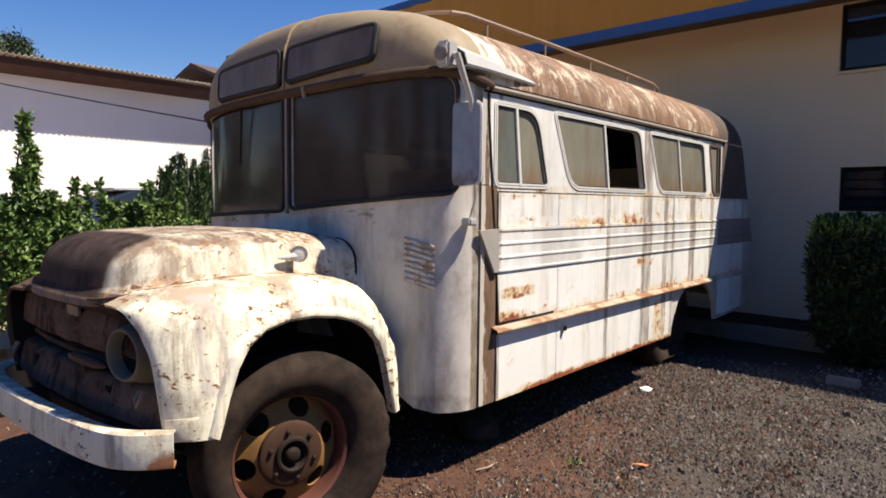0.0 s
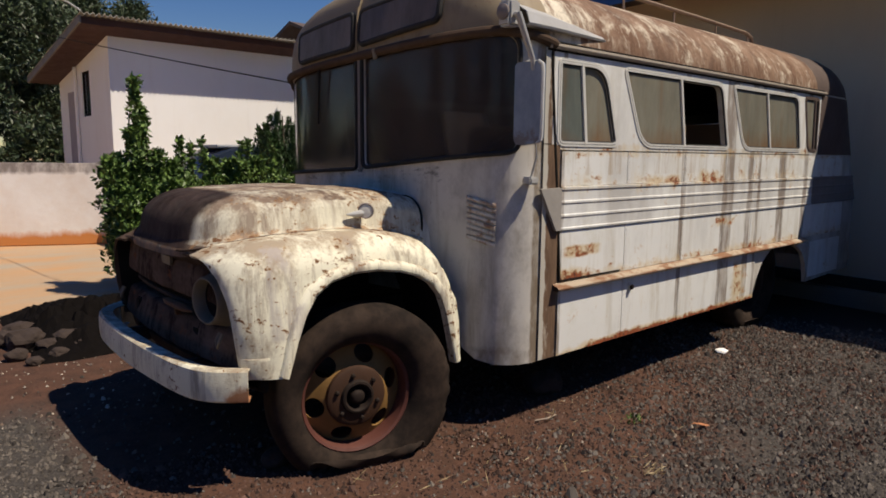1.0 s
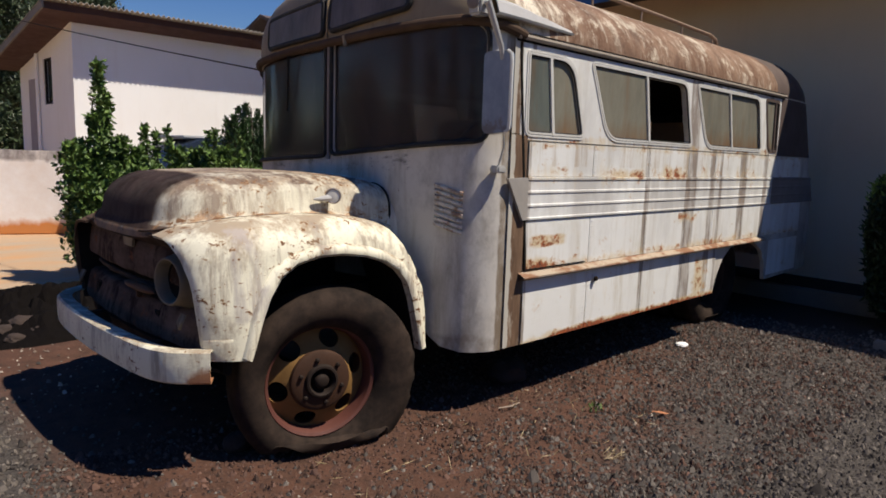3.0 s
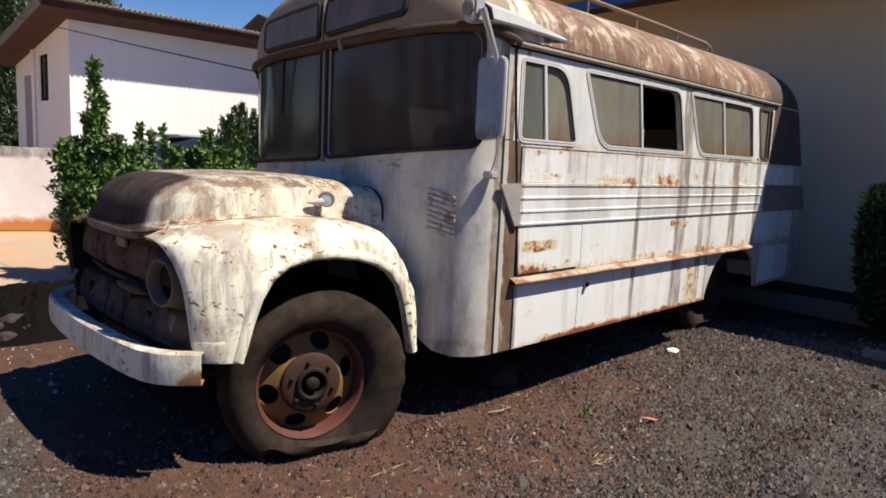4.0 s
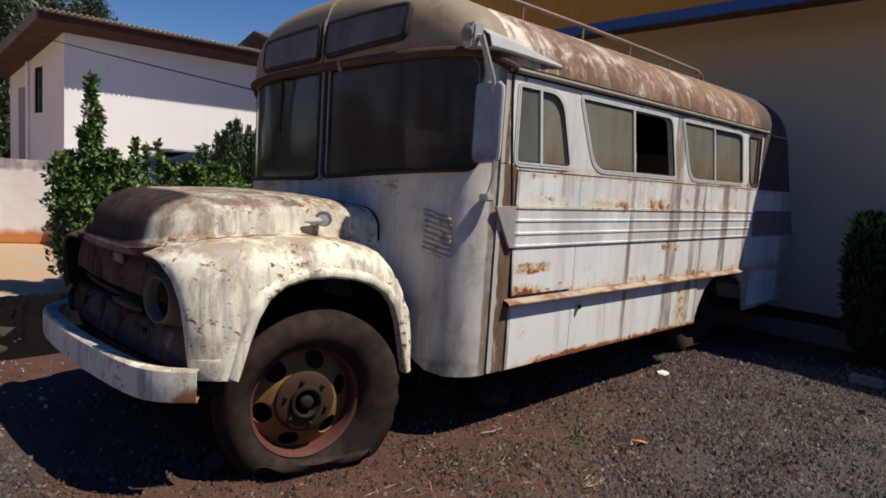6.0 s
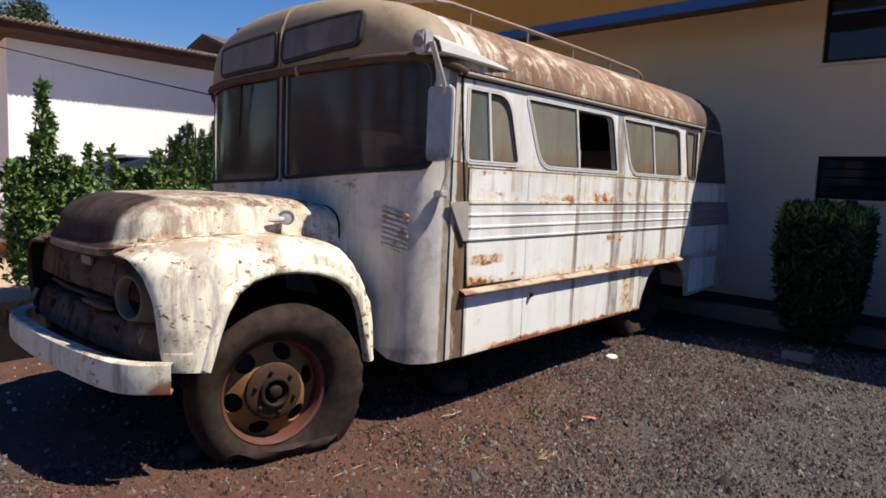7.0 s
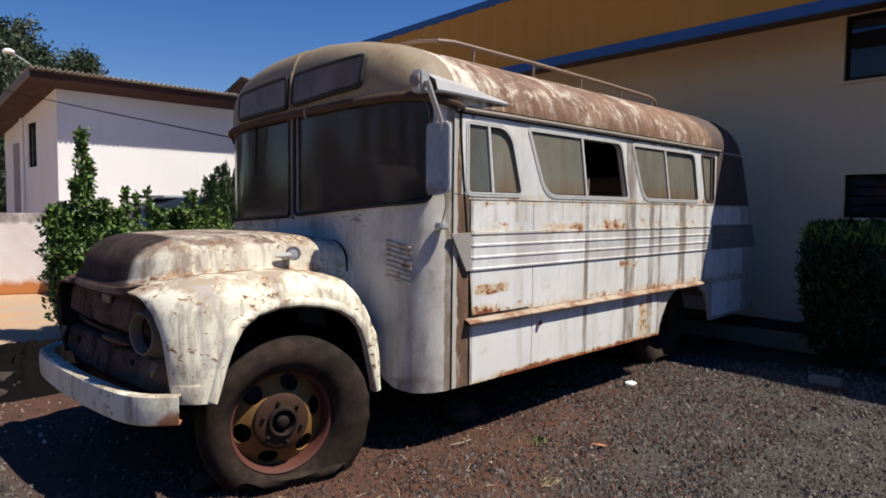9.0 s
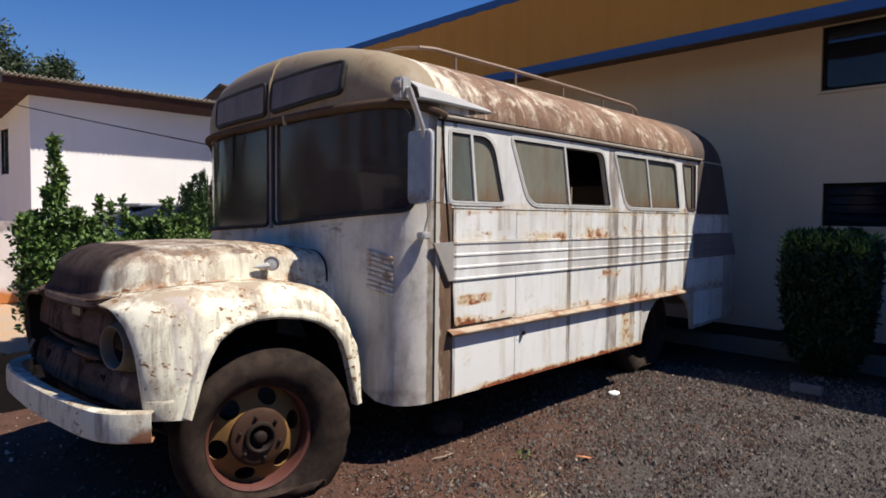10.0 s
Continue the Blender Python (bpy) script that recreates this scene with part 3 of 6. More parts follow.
def thicken(bm, t):
    """Gives an open skin a back, t behind its face."""
    bmesh.ops.recalc_face_normals(bm, faces=bm.faces)
    bm.normal_update()
    faces = bm.faces[:]
    rim = [e for e in bm.edges if len(e.link_faces) == 1]
    back = {v: bm.verts.new(v.co - v.normal * t) for v in bm.verts[:]}
    for f in faces:
        bm.faces.new([back[v] for v in reversed(f.verts)])
    for e in rim:
        a, b = e.verts
        bm.faces.new((a, back[a], back[b], b))
    return bm


def rounded(corners, radii, seg=6):
    """A polygon with rounded corners, as a list of 2D points."""
    out = []
    n = len(corners)
    for i, (c, r) in enumerate(zip(corners, radii)):
        c = Vector(c)
        a = (Vector(corners[i - 1]) - c).normalized()
        b = (Vector(corners[(i + 1) % n]) - c).normalized()
        half = a.angle(b) / 2
        cut = r / math.tan(half)
        p, q = c + a * cut, c + b * cut
        for k in range(seg + 1):
            t = k / seg
            out.append(tuple((1 - t) ** 2 * p + 2 * t * (1 - t) * c + t * t * q))
    return out


def inset(poly, d):
    """The polygon moved inwards by d (outwards for a negative d)."""
    n = len(poly)
    area = sum(poly[i - 1][0] * poly[i][1] - poly[i][0] * poly[i - 1][1] for i in range(n))
    sg = 1 if area > 0 else -1
    out = []
    for i in range(n):
        a, b, c = (Vector(poly[i - 1]), Vector(poly[i]), Vector(poly[(i + 1) % n]))
        e1, e2 = (b - a), (c - b)
        e = (e1.normalized() if e1.length > 1e-9 else e2.normalized()) + (e2.normalized() if e2.length > 1e-9 else e1.normalized())
        e.normalize()
        out.append((b.x - e.y * d * sg, b.y + e.x * d * sg))
    return out


def flat(outline, holes=(), cuts_u=(), cuts_v=()):
    """A flat sheet in (u, v), with holes, cut into strips so that it can be bent."""
    bm = bmesh.new()
    edges = []
    for loop in (outline, *holes):
        vs = [bm.verts.new((u, v, 0)) for u, v in loop]
        for i in range(len(vs)):
            edges.append(bm.edges.new((vs[i - 1], vs[i])))
    bmesh.ops.triangle_fill(bm, edges=edges, use_beauty=True, normal=(0, 0, 1))
    for cuts, no in ((cuts_u, (1, 0, 0)), (cuts_v, (0, 1, 0))):
        for c in cuts:
            bmesh.ops.bisect_plane(bm, geom=bm.verts[:] + bm.edges[:] + bm.faces[:], plane_co=Vector(no) * c, plane_no=no)
    return bm


def bend(bm, fn):
    for v in bm.verts:
        v.co = fn(v.co.x, v.co.y)
    return bm


def curved(outline, holes, cuts_u, cuts_v, fn, front, back):
    """A bent sheet with holes; fn(u, v, out) places its front and back."""
    bm = flat(outline, holes, cuts_u, cuts_v)
    faces = bm.faces[:]
    rim = [e for e in bm.edges if len(e.link_faces) == 1]
    verts = bm.verts[:]
    twin = {v: bm.verts.new(fn(v.co.x, v.co.y, back)) for v in verts}
    for f in faces:
        bm.faces.new([twin[v] for v in reversed(f.verts)])
    for e in rim:
        a, b = e.verts
        bm.faces.new((a, twin[a], twin[b], b))
    for v in verts:
        v.co = fn(v.co.x, v.co.y, front)
    return bm


def ring(outer, inner, fn, front, back):
    """A frame between two outlines of equal count; fn(u, v, depth) places a point."""
    bm = bmesh.new()
    rows = []
    for loop, d in ((outer, back), (outer, front), (inner, front), (inner, back)):
        rows.append([fn(u, v, d) for u, v in loop])
    rows.append(rows[0])
    grid(rows, closed_u=True, bm=bm)
    bmesh.ops.remove_doubles(bm, verts=bm.verts, dist=1e-5)
    return bm


# ---- the bus ----
YC, HALF, YF = 1.22, 1.22, 1.155          # the body's middle line, half its width, the middle of the truck front
BOTTOM, GUTTER, TOP = 0.38, 2.12, 2.675
X_REAR, R_START = 6.70, 5.70


def front_x(w):
    return 1.08 - 0.42 * max(0.0, 1 - abs(w / HALF) ** 3) ** (1 / 3)


def plan_points():
    """The bus's outline from the middle of the nose round the kerb side to the middle of the tail."""
    pts = []
    for k in range(41):
        a = math.pi / 2 * k / 40
        w = HALF * math.sin(a) ** (2 / 3)
        pts.append((1.08 - 0.42 * math.cos(a) ** (2 / 3), w))
    for k in range(41):
        a = math.pi / 2 * k / 40
        pts.append((R_START + (X_REAR - R_START) * math.sin(a) ** (2 / 3), HALF * math.cos(a) ** (2 / 3)))
    return pts


PLAN = plan_points()
ARC = [0.0]
for _p, _q in zip(PLAN, PLAN[1:]):
    ARC.append(ARC[-1] + math.hypot(_q[0] - _p[0], _q[1] - _p[1]))
S_END = ARC[-1]
S_FRONT = ARC[40]              # where the nose has turned into the flat side
S_BACK = ARC[41]


def rake(x, z):
    """The tail leans forwards above its waist."""
    if x < 4.9:
        return x
    f = (x - 4.9) / (X_REAR - 4.9)
    up = max(0.0, z - 1.1)
    return x - f * 0.70 * up


def lean(w):
    """The old body sags towards its far side; w is plus towards the kerb side."""
    return 0.045 * (w / HALF - 1)


def gutter_z(s):
    return float(np.interp(s, (0.0, 1.10, 1.32, 1.55), (2.20, 2.20, 2.17, GUTTER)))


def shell_point(s, z, out=0.0, sign=1):
    """A point of the bus's wall: s along the outline, z up, out from it."""
    s = min(max(s, 0.0), S_END)
    x = float(np.interp(s, ARC, [p[0] for p in PLAN]))
    w = float(np.interp(s, ARC, [p[1] for p in PLAN]))
    e = 0.004
    x2, w2 = (float(np.interp(min(s + e, S_END), ARC, [p[i] for p in PLAN])) for i in (0, 1))
    x1, w1 = (float(np.interp(max(s - e, 0), ARC, [p[i] for p in PLAN])) for i in (0, 1))
    dx, dw = x2 - x1, w2 - w1
    ln = math.hypot(dx, dw) or 1
    x, w = x - dw / ln * out, w + dx / ln * out
    return Vector((rake(x, z), YC - sign * w, z + lean(sign * w)))


def side_s(x):
    """s on the flat side for a place x along the bus."""
    return S_FRONT + (x - 1.08)


def side_point(x, z, out=0.0, sign=1):
    return Vector((x, YC - sign * (HALF + out), z + lean(sign * HALF)))


bus = thing("bus", "derelict rusty white bus with a bonneted front on flat tyres", "bus")

CURVE_CUTS = [S_FRONT * k / 18 for k in range(1, 19)] + [S_BACK + (S_END - S_BACK) * k / 14 for k in range(14)]
W1 = rounded([(1.135, 2.065), (1.14, 1.59), (1.735, 1.59), (1.585, 2.065)], [0.04, 0.06, 0.055, 0.20], 10)
W2 = rounded([(1.745, 2.075), (1.97, 1.59), (3.17, 1.59), (3.02, 2.075)], [0.04, 0.22, 0.05, 0.13], 10)
W3 = rounded([(3.165, 2.075), (3.39, 1.59), (4.52, 1.59), (4.39, 2.075)], [0.04, 0.20, 0.05, 0.12], 10)
W4 = rounded([(4.515, 2.075), (4.66, 1.59), (4.88, 1.59), (4.86, 2.075)], [0.04, 0.12, 0.04, 0.05], 8)
WINDOWS = (W1, W2, W3, W4)
SCREEN_S = 1.235
WS_NEAR = rounded([(0.052, 2.197), (0.052, 1.497), (SCREEN_S, 1.556), (SCREEN_S - 0.01, 2.172)], [0.04, 0.05, 0.08, 0.10], 8)
WS_FAR = rounded([(0.008, 2.197), (0.008, 1.490), (SCREEN_S, 1.472), (SCREEN_S - 0.01, 2.172)], [0.04, 0.05, 0.08, 0.10], 8)
ARCH = [(side_s(x), z) for x, z in ((4.90, BOTTOM), (4.86, 0.56), (4.76, 0.68), (4.58, 0.76), (4.28, 0.79), (4.06, 0.75), (3.92, 0.66), (3.82, 0.52), (3.76, BOTTOM))]


def to_s(poly):
    return [(side_s(x), z) for x, z in poly]


def body_wall(sign, name):
    outline = [(1.12, BOTTOM), (1.0, 0.405), (0.92, 0.46), (0.86, 0.56), (0.82, 0.75), (0, 0.75), (0, 2.20), (1.10, 2.20), (1.32, 2.17), (1.55, GUTTER), (S_END, GUTTER), (S_END, BOTTOM + 0.05)] + ARCH
    holes = [to_s(inset(w, 0.03)) for w in WINDOWS] + [inset(WS_NEAR if sign > 0 else WS_FAR, 0.012)]
    rearwin = [(S_END - 0.85, 1.60), (S_END - 0.08, 1.60), (S_END - 0.08, 2.0), (S_END - 0.80, 2.0)]
    bm = curved(outline, holes + [rearwin], CURVE_CUTS, (0.62, 1.1, 1.35, 1.6, 1.85), lambda s, z, o: shell_point(s, z, o, sign), -0.006, -0.040)
    return part(name, bm, M_FRONT, bus, angle=40)


body_wall(1, "body_wall")
body_wall(-1, "body_wall")


def outer_panel(x0, x1, z0, z1, material, out=0.004, thick=0.004, name="side_panel", sign=1, bow=0.0, holes=()):
    """One riveted sheet of the bus's side."""
    g = 0.003
    s0, s1 = side_s(x0) + g, side_s(x1) - g
    cuts = [s for s in CURVE_CUTS if s0 < s < s1]
    bm = curved([(s0, z0 + g), (s0, z1 - g), (s1, z1 - g), (s1, z0 + g)], holes, cuts, [z0 + (z1 - z0) * 0.5], lambda s, z, o: shell_point(s, z, o + bow * max(0, 1 - abs((z - z0) / (z1 - z0) * 2 - 1)), sign), out, out - thick)
    return part(name, bm, material, bus)


SEAMS = (1.19, 1.84, 2.53, 3.14, 3.62, 4.20, 4.72, 5.28, 5.68)
for sign in (1, -1):
    for a, b in zip(SEAMS, SEAMS[1:]):
        outer_panel(a, b, 0.815, 1.115, M_SIDE, sign=sign, bow=0.002)
        outer_panel(a, b, 1.365, 1.565, M_SIDE, sign=sign)
    for a, b in ((1.19, 1.84), (1.84, 2.53), (2.53, 3.14), (3.14, 3.755)):
        outer_panel(a, b, BOTTOM, 0.765, M_SIDE, sign=sign, bow=0.003)
    for a, b in ((4.91, 5.28), (5.28, 5.68)):
        outer_panel(a, b, BOTTOM + 0.04, 0.765, M_SIDE, sign=sign)
    # the sheet round the windows, in one piece
    hs = [to_s(inset(w, 0.012)) for w in WINDOWS]
    outer_panel(1.10, 4.905, 1.568, GUTTER - 0.015, M_SIDE, sign=sign, holes=hs, name="window_panel")
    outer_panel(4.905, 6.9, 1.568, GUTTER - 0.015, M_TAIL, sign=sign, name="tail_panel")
    outer_panel(1.03, 1.175, BOTTOM + 0.004, 1.60, M_STRIP, 0.005, name="corner_strip", sign=sign)
    outer_panel(1.03, 1.10, 1.60, GUTTER - 0.01, M_STRIP, 0.005, name="corner_strip", sign=sign)


def molding(z_profile, x0, x1, name, material, sign=1, label=""):
    """A strip along the side with the profile (out, z)."""
    n = 10
    rows = []
    for k in range(n + 1):
        x = x0 + (x1 - x0) * k / n
        rows.append([shell_point(side_s(x), z, out, sign) for out, z in z_profile])
    bm = grid(rows)
    return part(name, bm, material, bus, label, angle=25)


FLUTES = [(0.0, 1.115), (0.013, 1.118), (0.014, 1.128), (0.009, 1.134), (0.009, 1.188), (0.014, 1.194), (0.014, 1.204), (0.009, 1.210), (0.009, 1.265), (0.014, 1.271), (0.014, 1.281), (0.009, 1.287), (0.009, 1.342), (0.015, 1.348), (0.015, 1.362), (0.0, 1.366)]
RAIL = [(0.0, 0.772), (0.045, 0.776), (0.052, 0.782), (0.052, 0.790), (0.044, 0.796), (0.0, 0.816)]
M_FLUTE = plain("grey_white_fluted_trim", (0.82, 0.81, 0.77), 0.45, 0.0, 0.17, 9)
n_ = Nodes("flaking_rail_paint")
f_ = n_.noise(8, 7, 0.72, (0.6, 1, 1))
M_TRIMEND = plain("dusty_grey_end_plate", (0.44, 0.41, 0.37), 0.6, 0, 0.4, 10)
M_RAIL = n_.done(n_.mix(n_.ramp(f_, (0.46, 0.0), (0.56, 1.0)), (0.38, 0.305, 0.225), (0.22, 0.11, 0.058)), 0.75, 0, 0.3)
for sign in (1, -1):
    molding(FLUTES, 1.19, 4.83, "fluted_trim", M_TRIM, sign, "dull fluted metal trim strip")
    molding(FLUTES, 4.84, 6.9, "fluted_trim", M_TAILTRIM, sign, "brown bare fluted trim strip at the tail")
    molding(RAIL, 1.14, 4.72, "rub_rail", M_RAIL, sign, "flaking cream rub rail edged with rust")
    molding([(0.0, 2.105), (0.022, 2.108), (0.030, 2.118), (0.030, 2.130), (0.018, 2.134), (0.0, 2.14)], 1.04, 5.0, "rain_gutter", M_GUTTER, sign, "stained pale rain gutter")
    for z in (2.100, 2.142):
        part("gutter_seam", tube([shell_point(side_s(x), z, 0.006, sign) for x in (1.04, 2.0, 3.0, 4.0, 5.0)], 0.006, 6), M_BLACK, bus)
    # pointed end of the trim on the corner post
    bm = flat([(1.0, 1.355), (1.17, 1.36), (1.172, 1.12), (1.13, 1.12)])
    bend(bm, lambda x, z, sign=sign: shell_point(side_s(x), z, 0.028, sign))
    thicken(bm, 0.018)
    part("trim_end", bm, M_TRIMEND, bus, "dusty grey trim end plate")


def side_window(outline, split, open_half, sign, frame_paint=None, fore_glass=None):
    w = new("side_window")
    w.parent = bus
    fn = lambda u, v, d: side_point(u, v, d, sign)
    part("window_frame", ring(outline, inset(outline, 0.013), fn, 0.009, -0.03), frame_paint or M_FRAME, w)
    part("inner_frame", ring(inset(outline, 0.0155), inset(outline, 0.027), fn, 0.011, -0.03), frame_paint or M_FRAME, w)
    gl = inset(outline, 0.014)
    zs = [p[1] for p in gl]
    lo, hi = min(zs), max(zs)
    tilt = split[1] - split[0]
    cut = lambda z: split[0] + tilt * (hi - z) / (hi - lo)
    for half in (0, 1):
        if half == open_half:
            continue
        bm = flat(gl)
        no = Vector((1, tilt / (hi - lo), 0)).normalized()
        geom = bm.verts[:] + bm.edges[:] + bm.faces[:]
        bmesh.ops.bisect_plane(bm, geom=geom, plane_co=(cut(lo), lo, 0), plane_no=no, clear_outer=half == 0, clear_inner=half == 1)
        bend(bm, lambda u, v, h=half: side_point(u, v, -0.004 - 0.010 * h, sign))
        thicken(bm, 0.004)
        part("pane", bm, fore_glass if fore_glass and half == 0 else M_SIDEGLASS, w)
    bm = bmesh.new()
    rows = [[side_point(cut(z) + dx, z, d, sign) for dx, d in ((-0.011, -0.02), (-0.011, 0.012), (0.011, 0.012), (0.011, -0.02), (-0.011, -0.02))] for z in (lo, hi)]
    part("sash_bar", grid(rows, bm=bm), frame_paint or M_FRAME, w)
    # black rubber round the glass
    part("gasket", tube([side_point(u, v, 0.002, sign) for u, v in inset(outline, 0.031)], 0.0045, 6, True), M_RUBBER, w)
    return w


for sign in (1, -1):
    side_window(W1, (1.345, 1.40), None, sign, None, M_FOREGLASS)
    side_window(W2, (2.42, 2.51), 1, sign)
    side_window(W3, (3.76, 3.88), None, sign)
    # The last window's pale frame is coloured dark to carry the tail's shade.
    side_window(W4, (4.76, 4.79), None, sign, M_TAIL)


def dense(poly, step=0.05):
    """The same closed outline with points at most a step apart."""
    out = []
    for (u0, v0), (u1, v1) in zip(poly, poly[1:] + poly[:1]):
        n = max(1, int(math.hypot(u1 - u0, v1 - v0) / step))
        out += [(u0 + (u1 - u0) * k / n, v0 + (v1 - v0) * k / n) for k in range(n)]
    return out


def windscreen(sign):
    w = new("windscreen")
    w.parent = bus
    ws = WS_NEAR if sign > 0 else WS_FAR
    bm = flat(inset(ws, 0.004), (), CURVE_CUTS)
    bend(bm, lambda s, z: shell_point(s, z, -0.016, sign))
    thicken(bm, 0.006)
    part("pane", bm, M_WSCREEN, w)
    part("gasket", tube([shell_point(s, z, 0.004, sign) for s, z in dense([tuple(p) for p in ws])], 0.013, 8, True), M_RUBBER, w, "perished black rubber seal")


windscreen(1)
windscreen(-1)
part("centre_post", tube([shell_point(0.030, z, 0.008) for z in (1.47, 1.7, 1.9, 2.18)], 0.011, 8), M_TAILTRIM, bus, "pale painted post between the screens")


# roof and front cap: rings that draw in towards the crown
def roof_point(s, a, sign, out=0.0):
    """a: 0 at the gutter, 1 at the crown."""
    t = a * math.pi / 2
    n = 2.25 if sign > 0 else 3.2
    h = math.sin(t) ** (2 / n)
    inw = math.cos(t) ** (2 / n)
    x = float(np.interp(s, ARC, [p[0] for p in PLAN]))
    w = float(np.interp(s, ARC, [p[1] for p in PLAN]))
    g = gutter_z(s)
    z = g + (TOP - g) * h
    mid = 3.0
    if x < mid:
        f = math.cos(t) ** (2 / 6.5)
        xx = mid - (mid - x) * (1 - 0.13 * (1 - f) / 1.0) if f > 0 else x
        xx = mid - (mid - x) * (0.80 + 0.20 * f)
    else:
        f = math.cos(t) ** (2 / 4.0)
        xx = mid + (rake(x, min(z, 2.3)) - mid) * (0.72 + 0.28 * f)
    return Vector((xx, YC - sign * (w * inw), z + out + lean(sign * w * inw)))


A_STEPS = [0, 0.04, 0.1, 0.2, 0.3, 0.42, 0.55, 0.68, 0.8, 0.9, 0.96, 1.0]


def roof_skin(s0, s1, n, name, material, label, thick=0.02):
    bm = bmesh.new()
    for sign in (1, -1):
        rows = [[roof_point(s0 + (s1 - s0) * k / n, a, sign) for k in range(n + 1)] for a in A_STEPS]
        grid(rows, bm=bm)
    bmesh.ops.remove_doubles(bm, verts=bm.verts, dist=0.0008)
    bmesh.ops.dissolve_degenerate(bm, dist=0.0005, edges=bm.edges[:])
    thicken(bm, thick)
    return part(name, bm, material, bus, label, angle=45)


roof_skin(0.0, S_FRONT - 0.02, 28, "front_cap", M_CAP, "yellowed cream roof cap over the windscreen")
# The roof is dark brown from here back to the tail.
S_DARK = side_s(4.80)
roof_skin(S_FRONT - 0.02, S_DARK, 30, "roof", M_ROOF, "rust-brown sheet roof with peeling cream paint")
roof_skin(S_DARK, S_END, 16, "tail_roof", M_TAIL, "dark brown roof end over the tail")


def cap_at(y_w, z, out=0.0):
    """A place on the front of the cap at height z: w towards the kerb side is plus."""
    h = (z - 2.20) / (TOP - 2.20)
    h = max(0.0, h)
    n = 2.25 if y_w > 0 else 3.2
    t = math.asin(min(1, h ** (n / 2)))
    inw = math.cos(t) ** (2 / n)
    w0 = min(abs(y_w) / max(inw, 0.05), HALF * 0.999)
    x = front_x(w0)
    f = math.cos(t) ** (2 / 6.5)
    return Vector((3.0 - (3.0 - x) * (0.80 + 0.20 * f) - out, YC - y_w, z + lean(y_w)))


def sign_window(w0, w1, zl, name="sign_window"):
    """A dark pane over the windscreen in a rubber frame."""
    sw = new(name)
    sw.parent = bus
    poly = rounded([(w0, zl[0]), (w0, zl[1]), (w1, zl[2]), (w1, zl[3])], [0.045] * 4)
    cuts = [w0 + (w1 - w0) * k / 8 for k in range(1, 8)]
    bm = flat(poly, (), cuts)
    bend(bm, lambda u, v: cap_at(u, v, 0.016))
    thicken(bm, 0.008)
    part("pane", bm, M_DESTGLASS, sw)
    part("gasket", tube([cap_at(u, v, 0.012) for u, v in dense([tuple(p) for p in poly])], 0.018, 8, True), M_RUBBER, sw)


sign_window(0.045, 0.745, (2.455, 2.250, 2.285, 2.478))
sign_window(-0.745, -0.030, (2.435, 2.245, 2.245, 2.455))
part("brow", tube([shell_point(abs(s), gutter_z(abs(s)) - 0.014, 0.012, 1 if s > 0 else -1) for s in np.linspace(-1.45, 1.45, 40)], 0.027, 10), M_BROW, bus, "rusty brow moulding over the windscreen")
# vertical ridge between the sign windows
part("cap_ridge", tube([cap_at(0.0, z, 0.006) for z in (2.21, 2.28, 2.36, 2.45, 2.49)], 0.007, 8), M_CAP, bus)

# slanting joint along the front of the driver's door
rows = [[shell_point(side_s(x + dx), z, o) for dx, o in ((-0.007, 0.0), (-0.007, 0.010), (0.007, 0.010), (0.007, 0.0))] for x, z in ((1.078, 2.09), (1.10, 1.85), (1.128, 1.58), (1.160, 1.30), (1.182, 1.05), (1.200, 0.82))]
part("door_joint", grid(rows), M_BLACK, bus)
part("door_gap", box(1.205, 1.80, -0.010, -0.002, 0.822, 0.830), M_BLACK, bus)
# rivet lines beside the sheet joints
for x, zs in ((1.86, (0.42, 1.54)), (1.815, (0.42, 0.75)), (2.55, (0.42, 1.54)), (3.60, (0.83, 1.54)), (4.70, (0.83, 1.54))):
    bm = bmesh.new()
    k = 0
    z = zs[0]
    while z < zs[1]:
        if not (0.75 < z < 0.83 or 1.10 < z < 1.38):
            lathe([(0.006, 0.0), (0.004, 0.002), (0.0, 0.003)], 6, bm, Matrix.Translation(shell_point(side_s(x), z, 0.006)) @ pose(0, 0, 0, 90, 0, 0))
        z += 0.035
    tagged(part("rivet_line", bm, M_FLUTE, bus), kind="stuff")
# wiper on the far screen, stub of the other on the brow
part("wiper", tube([shell_point(0.42, 2.16, 0.03, -1), shell_point(0.44, 2.05, 0.02, -1), shell_point(0.47, 1.80, 0.012, -1)], [0.010, 0.007, 0.005], 6), M_BLACK, bus)
part("wiper_stub", tube([shell_point(0.22, 2.20, 0.035), shell_point(0.23, 2.14, 0.03)], 0.012, 6), M_CAP, bus)
part("far_marker_lamp", lathe([(0.0, 0.05), (0.03, 0.045), (0.045, 0.02), (0.045, -0.03), (0, -0.03)], 14, None, pose(0.93, YC + HALF + 0.02, 2.07, -90, 0, 0)), M_GRILLE, bus, "rusty round marker lamp")


# bonnet: a dome with a rounded nose, standing on a flange that ends in a straight lip
def hood_outline(ax, w, n):
    """Plan of the bonnet from the kerb side's rear end round the nose to the far rear end."""
    side = [(x, w) for x in (0.66, 0.60, 0.52, 0.42, 0.30, 0.18, 0.06, -0.06, -0.15)]
    nose = []
    for k in range(25):
        a = math.pi / 2 * k / 24
        nose.append((-0.22 - ax * math.sin(a) ** (2 / n), w * max(0.0, math.cos(a)) ** (2 / n)))
    half = side + nose
    return half + [(x, -v) for x, v in half[-2::-1]]


